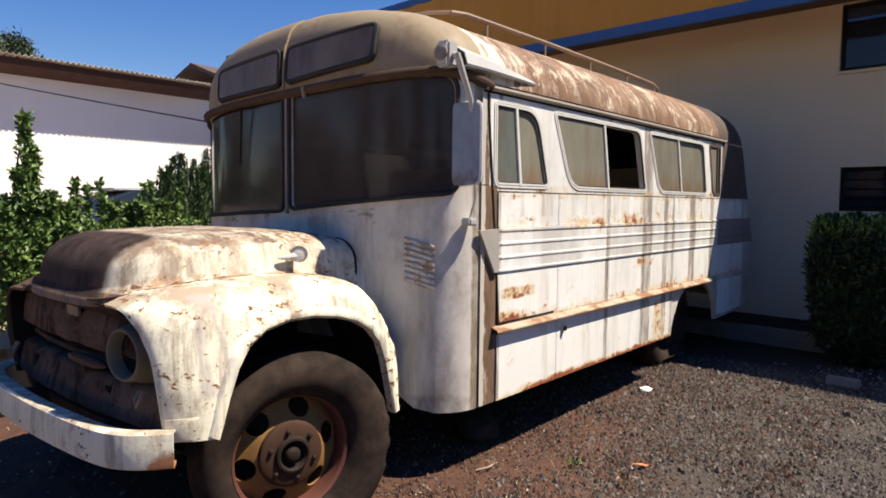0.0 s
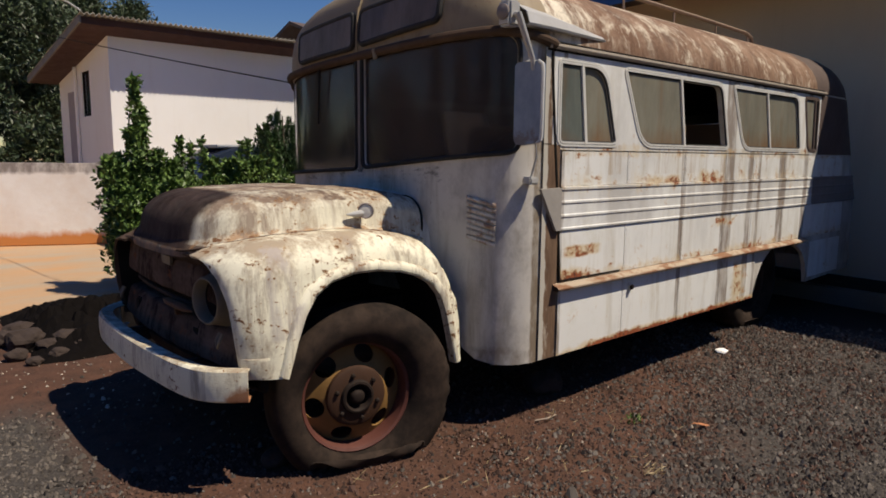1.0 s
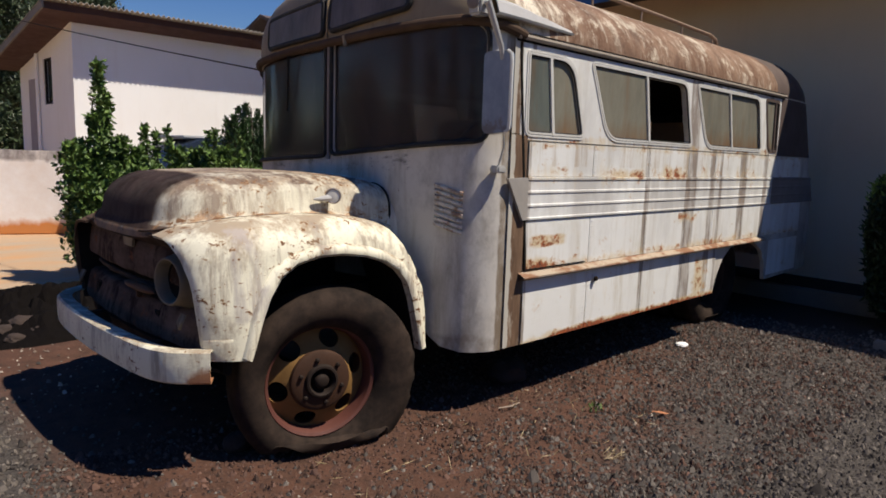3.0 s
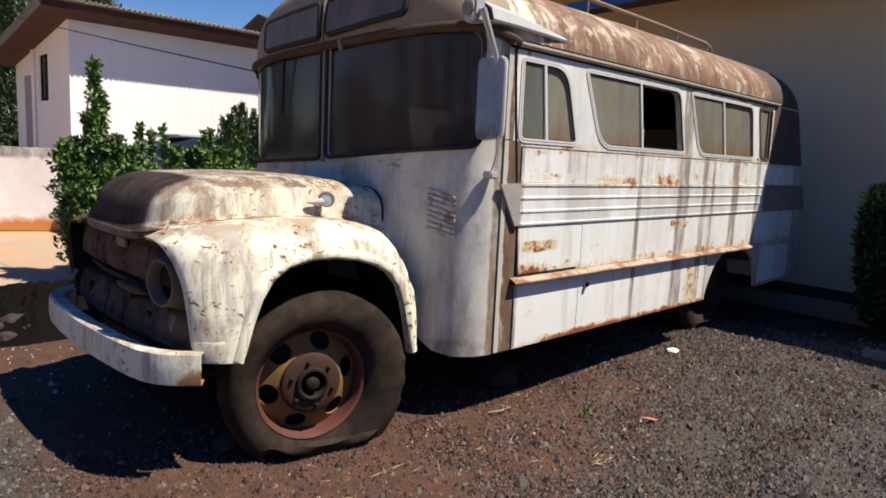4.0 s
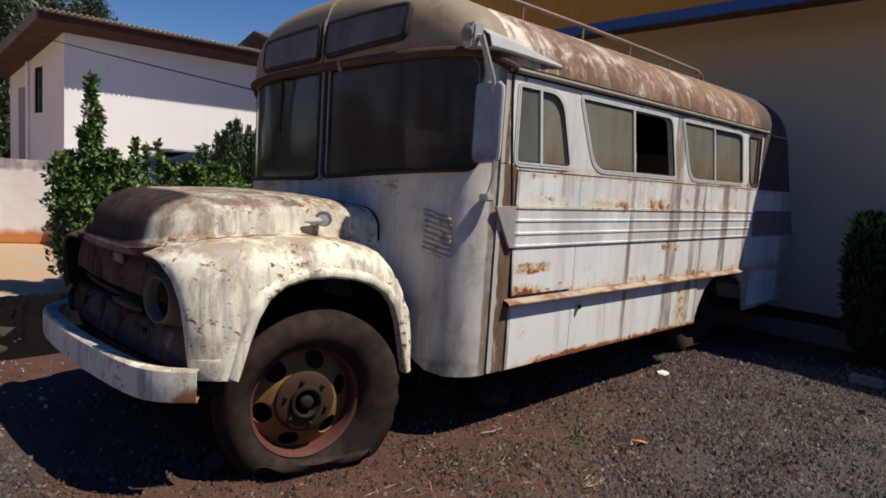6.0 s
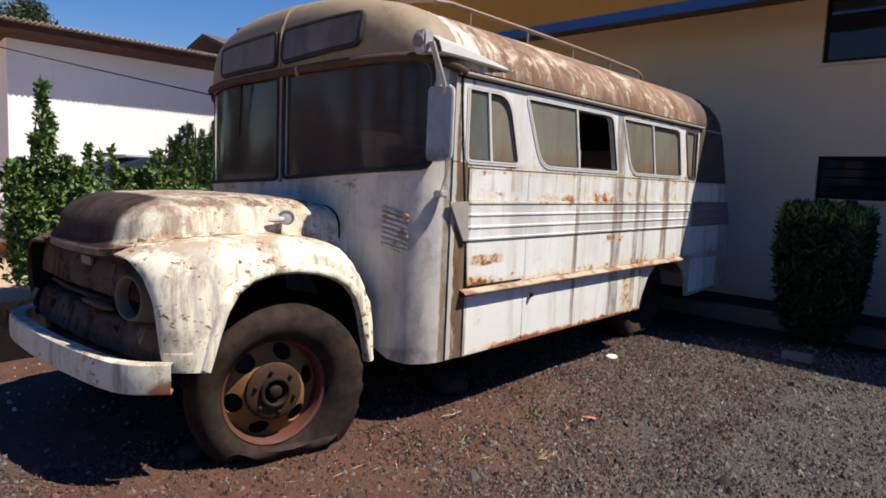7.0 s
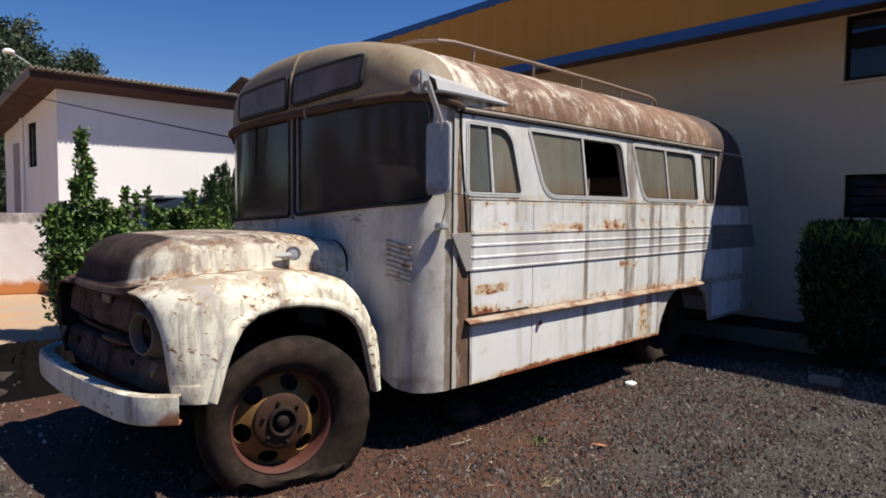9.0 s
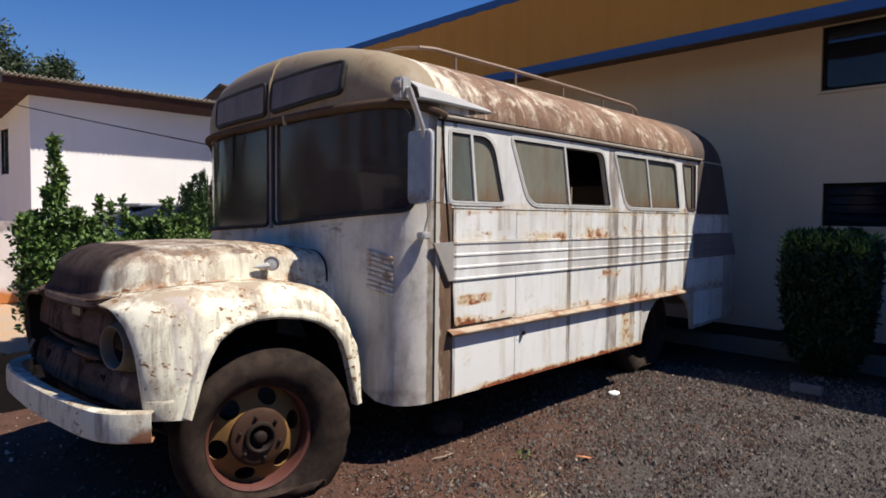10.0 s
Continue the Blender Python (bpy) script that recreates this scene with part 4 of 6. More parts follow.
def flange_z(x):
    return float(np.interp(x, (-0.67, -0.64, -0.58, -0.48, -0.34, 0.0, 0.25, 0.4, 0.55, 0.66), (1.066, 1.076, 1.098, 1.124, 1.142, 1.150, 1.138, 1.115, 1.08, 1.05)))


def crown_z(x):
    return float(np.interp(x, (-0.3, 0.0, 0.2, 0.4, 0.55, 0.66), (1.343, 1.355, 1.355, 1.345, 1.33, 1.305)))


def hood_rings():
    foot, edge = hood_outline(0.412, 0.575, 3.4), hood_outline(0.447, 0.597, 3.6)
    rings = [[], [], [], []]
    steps = (0.0, 0.02, 0.05, 0.09, 0.14, 0.20, 0.28, 0.38, 0.5, 0.64, 0.8, 1.0)
    rings += [[] for a in steps]
    for (fx, fw), (ex, ew) in zip(foot, edge):
        front = min(1.0, max(0.0, (-0.22 - ex) / 0.445))
        z = flange_z(ex)
        lift = 0.018 + 0.034 * front
        for i, (f, dz) in enumerate(((0.0, -0.03), (0.0, 0.0), (0.45, lift * 0.35), (0.85, lift * 0.75))):
            rings[i].append((ex + (fx - ex) * f, ew + (fw - ew) * f, z + dz))
        n, m = 6.5 - 2.9 * front, 3.0 - 1.05 * front
        for i, a in enumerate(steps):
            g = (1 - (1 - a) ** n) ** (1 / m)
            x, w = fx + (max(fx, -0.22) - fx) * a, fw * (1 - a)
            dent = 0.006 * noise.noise((x * 5, w * 5, 2)) * (g > 0) - 0.007 * math.exp(-((abs(w) - 0.36) / 0.03) ** 2) * g
            rings[4 + i].append((x, w, z + lift + (crown_z(x) - z - lift) * g + dent))
    return [[(x, YF - w, z) for x, w, z in ring] for ring in rings]


bm = grid(hood_rings())
bmesh.ops.remove_doubles(bm, verts=bm.verts, dist=0.0006)
bmesh.ops.dissolve_degenerate(bm, dist=0.0004, edges=bm.edges[:])
thicken(bm, 0.012)
part("bonnet", bm, M_BONNET, bus, "flaking cream bonnet stained brown, its nose painted in shade", angle=50)
# cowl between the bonnet and the body
rows = []
for x, zt, w in ((0.60, 1.300, 0.600), (0.66, 1.325, 0.630), (0.70, 1.36, 0.66), (0.74, 1.41, 0.70)):
    rows.append([(x, YF - (w - 0.035) * math.copysign(abs(math.sin(k / 12 * math.pi / 2)) ** (2 / 3), k), 0.9 + (zt - 0.9) * max(0.0, math.cos(k / 12 * math.pi / 2)) ** (2 / 3.2)) for k in range(-12, 13)])
bm = grid(rows)
thicken(bm, 0.015)
part("cowl", bm, M_FRONT, bus, angle=50)
rim_ = [r[0] for r in hood_rings()[3:]] + [r[-1] for r in hood_rings()[-2:3:-1]]
part("bonnet_rear_seam", tube([(x + 0.006, y, z - 0.002) for x, y, z in rim_], 0.008, 6), M_BLACK, bus)


# front wings
def wing_top(x):
    return float(np.interp(x, (-0.68, -0.64, -0.55, -0.3, 0.0, 0.25, 0.4, 0.5, 0.58, 0.64, 0.70), (1.075, 1.10, 1.13, 1.15, 1.157, 1.145, 1.115, 1.07, 0.98, 0.86, 0.70)))


# the wing's front edge round the grille: t, w, z and x
WING_FRONT = ((0.45, 0.55, 0.64, 0.70, 0.79, 0.885, 0.99, 1.09, 1.18, 1.28, 1.45), (0.80, 0.80, 0.806, 0.818, 0.815, 0.80, 0.74, 0.66, 0.57, 0.48, 0.33), (0.45, 0.55, 0.64, 0.70, 0.79, 0.885, 0.985, 1.045, 1.064, 1.068, 1.068), (-0.585, -0.585, -0.59, -0.60, -0.61, -0.62, -0.637, -0.652, -0.660, -0.665, -0.665))


def wing_point(x, t, out=0.0, sign=1):
    """t: height up the side, then on round the shoulder towards the bonnet; the front rounds in to the grille."""
    zt, ws = wing_top(x), 0.917 - 0.022 * max(0.0, (x - 0.5) / 0.2)
    r = 0.15
    z1 = zt - r
    lean = 0.035 * max(0.0, (t - 0.75)) / 0.4
    if t <= z1:
        w, z, nw, nz = ws - lean, t, 1, 0
    elif t <= z1 + r * math.pi / 2:
        a = (t - z1) / r
        w, z, nw, nz = ws - lean - r + r * math.cos(a), z1 + r * math.sin(a), math.cos(a), math.sin(a)
    else:
        w, z, nw, nz = ws - lean - r - (t - z1 - r * math.pi / 2), zt - 0.03 * (t - z1 - r * math.pi / 2), 0, 1
    u = min(1.0, max(0.0, (x + 0.655) / 0.26))
    b = (1 - (1 - u) ** 1.8) ** (1 / 1.8)
    fw, fz, fx = (float(np.interp(t, WING_FRONT[0], WING_FRONT[i])) for i in (1, 2, 3))
    if sign < 0:
        # the far wing is pushed in and down at its front
        push = min(1.0, max(0.0, (0.05 - x) / 0.45))
        fw += 0.03 * min(1.0, max(0.0, (1.25 - t) / 0.25))
        w -= 0.10 * push
        z, fz = z - 0.035 * push * max(0.0, nz), fz - 0.02 * max(0.0, nz)
    x += (fx + 0.655) * (1 - u)
    w, z = fw + (w - fw) * b, fz + (z - fz) * b
    return Vector((x, YF - sign * (w + nw * out), z + nz * out))


ARCH_F = [(-0.405, 0.535), (-0.385, 0.60), (-0.355, 0.70), (-0.31, 0.81), (-0.25, 0.895), (-0.16, 0.95), (-0.04, 0.975), (0.10, 0.975), (0.24, 0.955), (0.36, 0.92), (0.45, 0.87), (0.51, 0.80), (0.55, 0.70), (0.59, 0.56), (0.625, 0.40)]
WING_OUT = [(-0.650, 0.55)] + ARCH_F + [(0.675, 0.395), (0.668, 0.55), (0.648, 0.75), (0.63, 0.95), (0.62, 1.12), (0.60, 1.34), (0.3, 1.42), (-0.1, 1.45), (-0.46, 1.42), (-0.56, 1.40), (-0.61, 1.34), (-0.650, 1.29), (-0.655, 1.10), (-0.655, 0.95), (-0.655, 0.75), (-0.652, 0.60)]


def wing(sign):
    cu = [-0.65 + 0.004 * k * k for k in range(1, 8)] + [-0.42 + 0.06 * k for k in range(19)]
    cv = [0.6, 0.75, 0.85] + [0.9 + 0.03 * k for k in range(15)]
    bm = flat(WING_OUT, (), cu, cv)
    bend(bm, lambda x, t: wing_point(x, t, 0, sign))
    thicken(bm, 0.015 if sign > 0 else -0.015)
    # The far wing takes a dark brown in place of the shade on it.
    paint = M_HOOD if sign > 0 else M_BROW
    w = part("wing", bm, paint, bus, "cream front wing with flaking, rust-spotted paint" if sign > 0 else "front wing coloured dark for its shade, pushed in", angle=45)
    # rolled lip round the wheel opening
    lip = [(-0.41, 0.535)] + ARCH_F[1:]
    rows = []
    n = len(lip)
    for i, (x, z) in enumerate(lip):
        a, b = Vector(lip[max(0, i - 1)]), Vector(lip[min(n - 1, i + 1)])
        d = (b - a).normalized()
        nx, nz = -d.y, d.x
        row = []
        for off, o in ((-0.006, -0.035), (-0.006, 0.014), (0.012, 0.022), (0.034, 0.020), (0.046, 0.010), (0.052, -0.004)):
            row.append(wing_point(x + nx * off, z + nz * off, o, sign))
        rows.append(row)
    part("arch_lip", grid(rows), paint, w, angle=60)
    # inner wheel well
    rows = []
    for x, z in ARCH_F:
        rows.append([(x, YF - sign * ww, z + dz) for ww, dz in ((0.925, 0.0), (0.86, 0.03), (0.52, 0.05))])
    bm = grid(rows)
    part("wheel_well", bm, M_BLACK, w)
    # dark inner skin, added to hold the shade behind the grille opening
    rows = [[wing_point(x, t, -0.020, sign) for t in np.linspace(0.56, 1.22, 16)] for x in np.linspace(-0.640, -0.42, 9)]
    part("wing_shade_skin", grid(rows), M_BLACK, w, "dark sheet holding the shade inside the wing")


wing(1)
wing(-1)
for sign in (1, -1):
    path = [p for p in hood_outline(0.449, 0.601, 3.6) if p[1] * sign > 0.30 and p[0] < 0.5]
    part("bonnet_seam", tube([(x, YF - w, flange_z(x) + 0.002) for x, w in path], 0.0045, 6), M_GRILLE, bus)

# nose: what is left of the grille, in its dark opening
nose = new("grille")
nose.parent = bus


def nose_panel(name, profile, half, sweep, material, label=""):
    """A pressed panel across the nose: profile (x, z), swept back towards its ends."""
    rows = []
    for x, z in profile:
        rows.append([(x + sweep * (k / 14) ** 2 + 0.006 * noise.noise((k * 0.45, z * 8, 3)), YF - (half + (0.035 if k < 0 else 0.0)) * k / 14, z + 0.008 * noise.noise((k * 0.5, z * 6, 0))) for k in range(-14, 15)])
    bm = grid(rows)
    thicken(bm, 0.012)
    return part(name, bm, material, nose, label, angle=45)


part("grille_back", box(-0.48, -0.44, YF - 0.82, YF + 0.82, 0.45, 1.06, 0.01), M_BLACK, nose)
nose_panel("header_panel", ((-0.645, 1.064), (-0.632, 1.048), (-0.612, 1.026), (-0.585, 1.012)), 0.52, 0.02, M_GRILLE, "rust-brown header under the bonnet lip")
nose_panel("upper_grille_panel", ((-0.55, 1.008), (-0.582, 1.002), (-0.594, 0.98), (-0.602, 0.915), (-0.604, 0.85), (-0.600, 0.835), (-0.56, 0.825)), 0.79, 0.06, M_ASH, "ashy brown pressed grille panel")
nose_panel("lower_grille_panel", ((-0.52, 0.735), (-0.575, 0.732), (-0.598, 0.715), (-0.616, 0.65), (-0.630, 0.59), (-0.625, 0.565), (-0.58, 0.55)), 0.80, 0.06, M_ASH, "ashy brown lower grille panel")
nose_panel("valance", ((-0.57, 0.55), (-0.60, 0.53), (-0.59, 0.48), (-0.52, 0.45)), 0.78, 0.06, M_GRILLE)
# the bar across the opening, broken down to one rusty length in the middle
part("grille_bar", tube([(-0.575 + 0.06 * (k / 10) ** 2, YF - 0.70 * k / 10, 0.79) for k in range(-10, 11)], 0.014, 8), M_GRILLE, nose)
rows = []
for k in range(-12, 13):
    w = 0.19 + 0.20 * k / 12
    f = max(0.2, (1 - abs(k / 12) ** 4))
    rows.append([(-0.612 - 0.034 * f * math.cos(a), YF - w, 0.778 + 0.020 * f * math.sin(a)) for a in [2 * math.pi * q / 12 for q in range(13)]])
part("grille_bar", grid(rows), M_BAR, nose, "rust-orange grille bar with tapered ends")
part("bar_stay", box(-0.62, -0.59, YF - 0.17, YF - 0.15, 0.72, 0.765, 0.004), M_BAR, nose)
bm = flat(rounded([(-0.03, 0.965), (0.10, 0.965), (0.12, 1.01), (-0.05, 1.01)], [0.018] * 4))
bend(bm, lambda w, z: Vector((-0.625 + 0.02 * math.cos(w * 9), YF - w, z)))
thicken(bm, 0.012)
part("emblem_plate", bm, M_LAMPRING, nose, "worn tan plate on the grille panel")
for sign in (1, -1):
    hl = new("headlamp")
    hl.parent = bus
    m = pose(-0.540, YF - sign * 0.572, 0.866, 0, 0, 9 * sign) @ pose(0, 0, 0, 0, -90, 0)
    if sign > 0:
        prof = [(0.165, -0.08), (0.148, -0.03), (0.126, 0.03), (0.114, 0.07), (0.111, 0.09), (0.106, 0.097), (0.100, 0.096), (0.096, 0.088), (0.093, 0.055), (0.094, -0.02)]
        part("lamp_ring", lathe(prof, 36, None, m), M_LAMPRING, hl, "dull tan headlamp bucket and rim", angle=40)
    else:
        part("lamp_ring", lathe([(0.150, -0.05), (0.128, -0.03), (0.112, -0.028), (0.104, -0.05)], 28, None, m), M_GRILLE, hl, "bare rusty seat of a missing headlamp")
    part("reflector_bowl", lathe([(0.0935, 0.035), (0.083, 0.010), (0.05, -0.015), (0.0, -0.03)] if sign > 0 else [(0.112, -0.035), (0.09, -0.055), (0.05, -0.07), (0, -0.07)], 28, None, m), M_BOWL, hl, "dark empty headlamp bowl")
    y = YF - sign * 0.70
    part("marker_lamp", tube([(-0.61, y + 0.014, 0.735), (-0.628, y + 0.016, 0.70), (-0.628, y, 0.672), (-0.628, y - 0.016, 0.70), (-0.61, y - 0.014, 0.735)], 0.0085, 8), M_LAMPRING, hl, "bent tan lamp bracket")

for sign in (1, -1):
    rows = []
    for k in range(8):
        x = -0.650 + 0.145 * k / 7
        rows.append([wing_point(x, z, o * (1 - 0.9 * k / 7), sign) for z, o in ((0.546, 0.001), (0.555, 0.008), (0.625, 0.012), (0.64, 0.010), (0.645, -0.02))])
    # the far corner shares the wing's dark shade colour
    part("apron_corner", grid(rows), M_HOOD if sign > 0 else M_BROW, bus, angle=60)

# bumper: a channel bent back at its ends
bmp = new("bumper")
bmp.parent = bus
path = []
for k in range(-20, 21):
    w = 0.905 * k / 20
    x = float(np.interp(abs(w), (0, 0.15, 0.32, 0.5, 0.6, 0.68, 0.75, 0.80, 0.85, 0.905), (-0.815, -0.813, -0.805, -0.793, -0.781, -0.765, -0.740, -0.708, -0.658, -0.585)))
    path.append((x, w))
rows = []
for i, (x, w) in enumerate(path):
    a, b = Vector(path[max(0, i - 1)]), Vector(path[min(len(path) - 1, i + 1)])
    d = (b - a).normalized()
    nx, nw = -d.y, d.x
    if nx > 0:
        nx, nw = -nx, -nw
    rows.append([(x + nx * o, YF - (w + nw * o), z) for o, z in ((-0.075, 0.598), (-0.012, 0.608), (0.0, 0.599), (0.004, 0.56), (0.004, 0.51), (0.0, 0.468), (-0.012, 0.458), (-0.06, 0.466))])
bm = grid(rows)
thicken(bm, 0.008)
part("bumper_bar", bm, M_BUMPER, bmp, "chipped cream channel bumper with rusty ends", angle=40)
for sign in (1, -1):
    part("bumper_bracket", box(-0.765, -0.35, YF - sign * 0.40 - 0.03, YF - sign * 0.40 + 0.03, 0.47, 0.55, 0.01), M_GRILLE, bmp)

M_PALE = plain("chalky_grey_lens", (0.66, 0.66, 0.63), 0.3, 0, 0.15, 20)
# marker lamp on the bonnet's flank, with its tapered base
for sign in (1, -1):
    sl = new("side_marker")
    sl.parent = bus
    y = YF - sign * 0.597
    part("marker_base", tube([(0.135, y + sign * 0.006, 1.222), (0.17, y, 1.222), (0.21, y - sign * 0.008, 1.226), (0.25, y - sign * 0.008, 1.23)], [0.004, 0.013, 0.02, 0.022], 10), M_ALU, sl)
    face = pose(0.235, y - sign * 0.028, 1.24) @ pose(0, 0, 0, 0, 0, -38 * sign) @ pose(0, 0, 0, 90 * sign, 0, 0)
    part("lamp_rim", lathe([(0.034, 0.006), (0.038, 0.009), (0.042, 0.006), (0.043, 0.0), (0.041, -0.012), (0, -0.014)], 24, None, face), M_TAILTRIM, sl, "tarnished lamp rim", angle=40)
    part("marker_lens", lathe([(0.0, 0.007), (0.020, 0.006), (0.034, 0.004), (0.0345, 0.0)], 24, None, face), M_PALE, sl, "pale round marker lamp", angle=40)

# louvred vents on the nose corners
for sign in (1, -1):
    vent = new("louvre_vent")
    vent.parent = bus
    s_a, s_b = 0.945, 1.115
    for k in range(8):
        z = 1.318 - k * 0.0305
        rows = []
        for dz, o in ((0.012, 0.0), (0.008, 0.010), (-0.006, 0.012), (-0.012, 0.0)):
            rows.append([shell_point(s_a + (s_b - s_a) * j / 6, z + dz - 0.05 * j / 6, o, sign) for j in range(7)])
        part("louvre", grid(rows), M_LOUVRE, vent)

# wheels
TYRE = [(0.285, -0.045), (0.300, -0.065), (0.345, -0.078), (0.395, -0.080), (0.440, -0.075), (0.468, -0.066), (0.482, -0.055), (0.488, -0.02), (0.490, 0.04), (0.488, 0.095), (0.482, 0.122), (0.468, 0.138), (0.440, 0.155), (0.395, 0.166), (0.345, 0.158), (0.300, 0.130), (0.285, 0.095)]


M_PLATE = plain("brown_oily_plate", (0.075, 0.036, 0.020), 0.7, 0, 0.5, 12, spec=0.25)


def wheel(x, y, z, sign, ground_gap, spin=0.0, name="front_wheel", steer=0.0):
    """z: the hub's height; the tyre is squashed flat where it meets the ground."""
    w = new(name)
    w.parent = bus
    m = pose(x, y, z, 90 * sign, 0, 0)
    bm = bmesh.new()
    sides = 96
    flat_x, flat_z, slip = (0.985, 0.94, 0.05) if steer else (1.0, 1.0, 0.0)
    rows = []
    for k in range(sides):
        a = 2 * math.pi * k / sides
        tread = k % 4 < 2
        row = []
        for i, (r, h) in enumerate(TYRE):
            rr = r - (0.016 if tread and i in (5, 6, 10, 11) and math.sin(a) > -0.35 and math.cos(a) > -0.3 else 0.0)
            px, pz = flat_x * rr * math.cos(a), rr * math.sin(a) * (flat_z if math.sin(a) > 0 else 1.0)
            px += slip * (r - 0.285) / 0.2
            py = -sign * h
            gap = ground_gap - 0.06 * max(0.0, -px - 0.08)
            low = -gap - pz
            depth = min(1.0, max(0.0, -0.49 * math.sin(a) - gap) / 0.09)
            if low > 0:
                if h > 0:
                    # the slack wall rolls out over the ground
                    out = float(np.interp(low, (0, 0.05, 0.095, 0.125, 0.145), (0.155, 0.190, 0.225, 0.230, 0.20)))
                    py = -sign * (h * (1 - depth) + out * depth)
                    pz = -gap + 0.068 * depth * math.sin(math.pi * min(1.0, low / 0.145))
                else:
                    pz = -gap - 0.03 * low
                px *= 1 + 0.05 * low / 0.15
            row.append((x + px, y + py, z + pz))
        rows.append(row)
    rows.append(rows[0])
    grid(rows, bm=bm)
    bmesh.ops.remove_doubles(bm, verts=bm.verts, dist=1e-5)
    part("tyre", bm, M_TYRE, w, "perished, dusty flat tyre" if ground_gap < 0.42 else "dusty tyre", angle=50)
    rim = [(0.262, -0.10), (0.262, 0.085), (0.270, 0.105), (0.283, 0.113), (0.290, 0.108), (0.290, 0.09), (0.275, 0.07), (0.272, -0.10)]
    # rear rim, disc and plate get dark colours for the shade in their arch
    part("rim", lathe([(r, h) for r, h in rim] + [rim[0]], 48, None, m), M_RIM if steer else M_GRILLE, w, "rust-red wheel rim" if steer else "wheel rim coloured dark for the arch's shade")
    # disc with hand holes, dished
    holes = []
    for k in range(6):
        a = spin + 2 * math.pi * k / 6
        c = (0.211 * math.cos(a), 0.211 * math.sin(a))
        loop = []
        for j in range(14):
            b = 2 * math.pi * j / 14
            u, v = 0.045 * math.cos(b), 0.056 * math.sin(b)
            loop.append((c[0] + u * math.cos(a) - v * math.sin(a), c[1] + u * math.sin(a) + v * math.cos(a)))
        holes.append(loop)
    outer = [(0.262 * math.cos(2 * math.pi * j / 60), 0.262 * math.sin(2 * math.pi * j / 60)) for j in range(60)]
    hubh = [(0.075 * math.cos(2 * math.pi * j / 24), 0.075 * math.sin(2 * math.pi * j / 24)) for j in range(24)]
    cuts = [-0.2 + 0.04 * k for k in range(11)]
    bm = flat(outer, holes + [hubh], cuts, cuts)

    def dish(u, v):
        r = math.hypot(u, v)
        h = float(np.interp(r, (0.0, 0.125, 0.15, 0.20, 0.262), (0.100, 0.100, 0.090, 0.055, 0.022)))
        return Vector((u, v, h))

    bend(bm, dish)
    thicken(bm, 0.010)
    bmesh.ops.transform(bm, matrix=m, verts=bm.verts)
    part("wheel_disc", bm, M_DISC if steer else M_HUB, w, "ochre painted wheel disc with rust" if steer else "", angle=40)
    part("hub", lathe([(0.098, 0.08), (0.086, 0.118), (0.080, 0.128), (0.070, 0.130), (0.060, 0.118), (0.055, 0.085), (0.0, 0.085)], 28, None, m), M_HUB, w, "oily black wheel hub", angle=40)
    part("hub_cap", lathe([(0.040, 0.084), (0.038, 0.115), (0.032, 0.128), (0.020, 0.134), (0, 0.134)], 20, None, m), M_HUB, w, "oily black hub cap", angle=40)
    part("hub_plate", lathe([(0.158, 0.080), (0.152, 0.102), (0.138, 0.110), (0.08, 0.112), (0.07, 0.10)], 36, None, m), M_PLATE if steer else M_HUB, w, "dark brown hub plate" if steer else "", angle=40)
    for k in range(6):
        a = spin + 0.5 + 2 * math.pi * k / 6
        part("wheel_nut", lathe([(0.012, 0.09), (0.012, 0.122), (0.006, 0.127), (0.0, 0.127)], 6, None, m @ pose(0.112 * math.cos(a), 0.112 * math.sin(a), 0)), M_HUB, w)
    if steer:
        turn = pose(x, y, z) @ pose(0, 0, 0, 0, 0, steer) @ pose(-x, -y, -z)
        for ch in w.children:
            ch.data.transform(turn)
    return w


HUB_Z = 0.340
wheel(0.03, 0.395, HUB_Z, 1, HUB_Z - 0.01, 0.227, steer=-13)
wheel(0.03, 2 * YF - 0.395, HUB_Z, -1, HUB_Z - 0.01, 0.1, steer=-13)
wheel(4.37, 0.40, 0.415, 1, 0.405, 0.2, "rear_wheel")
wheel(4.37, 0.70, 0.415, 1, 0.405, 0.2, "rear_wheel")
wheel(4.37, 2 * YC - 0.33, 0.415, -1, 0.405, 0.2, "rear_wheel")
part("front_axle", tube([(0, 0.45, HUB_Z), (0, 0.8, 0.33), (0, 1.55, 0.33), (0, 1.90, HUB_Z)], 0.045, 8), M_BLACK, bus)
part("rear_axle", tube([(4.37, 0.45, 0.415), (4.37, 2.02, 0.415)], 0.07, 10), M_BLACK, bus)
for sign in (1, -1):
    part("chassis_rail", box(-0.6, 5.6, YC - sign * 0.43 - 0.035, YC - sign * 0.43 + 0.035, 0.52, 0.70, 0.01), M_BLACK, bus)
bm = box(-0.45, 0.55, YC - 0.3, YC + 0.3, 0.50, 1.05, 0.04)
part("engine", bm, M_BLACK, bus)

# inside: floor, bulkhead, seats seen dimly through the glass
part("floor_pan", box(1.06, 5.9, 0.06, 2 * YC - 0.06, 0.78, 0.82), M_INTERIOR, bus)
part("bulkhead", box(0.90, 0.93, 0.16, 2 * YC - 0.16, 0.45, 1.40), M_INTERIOR, bus)


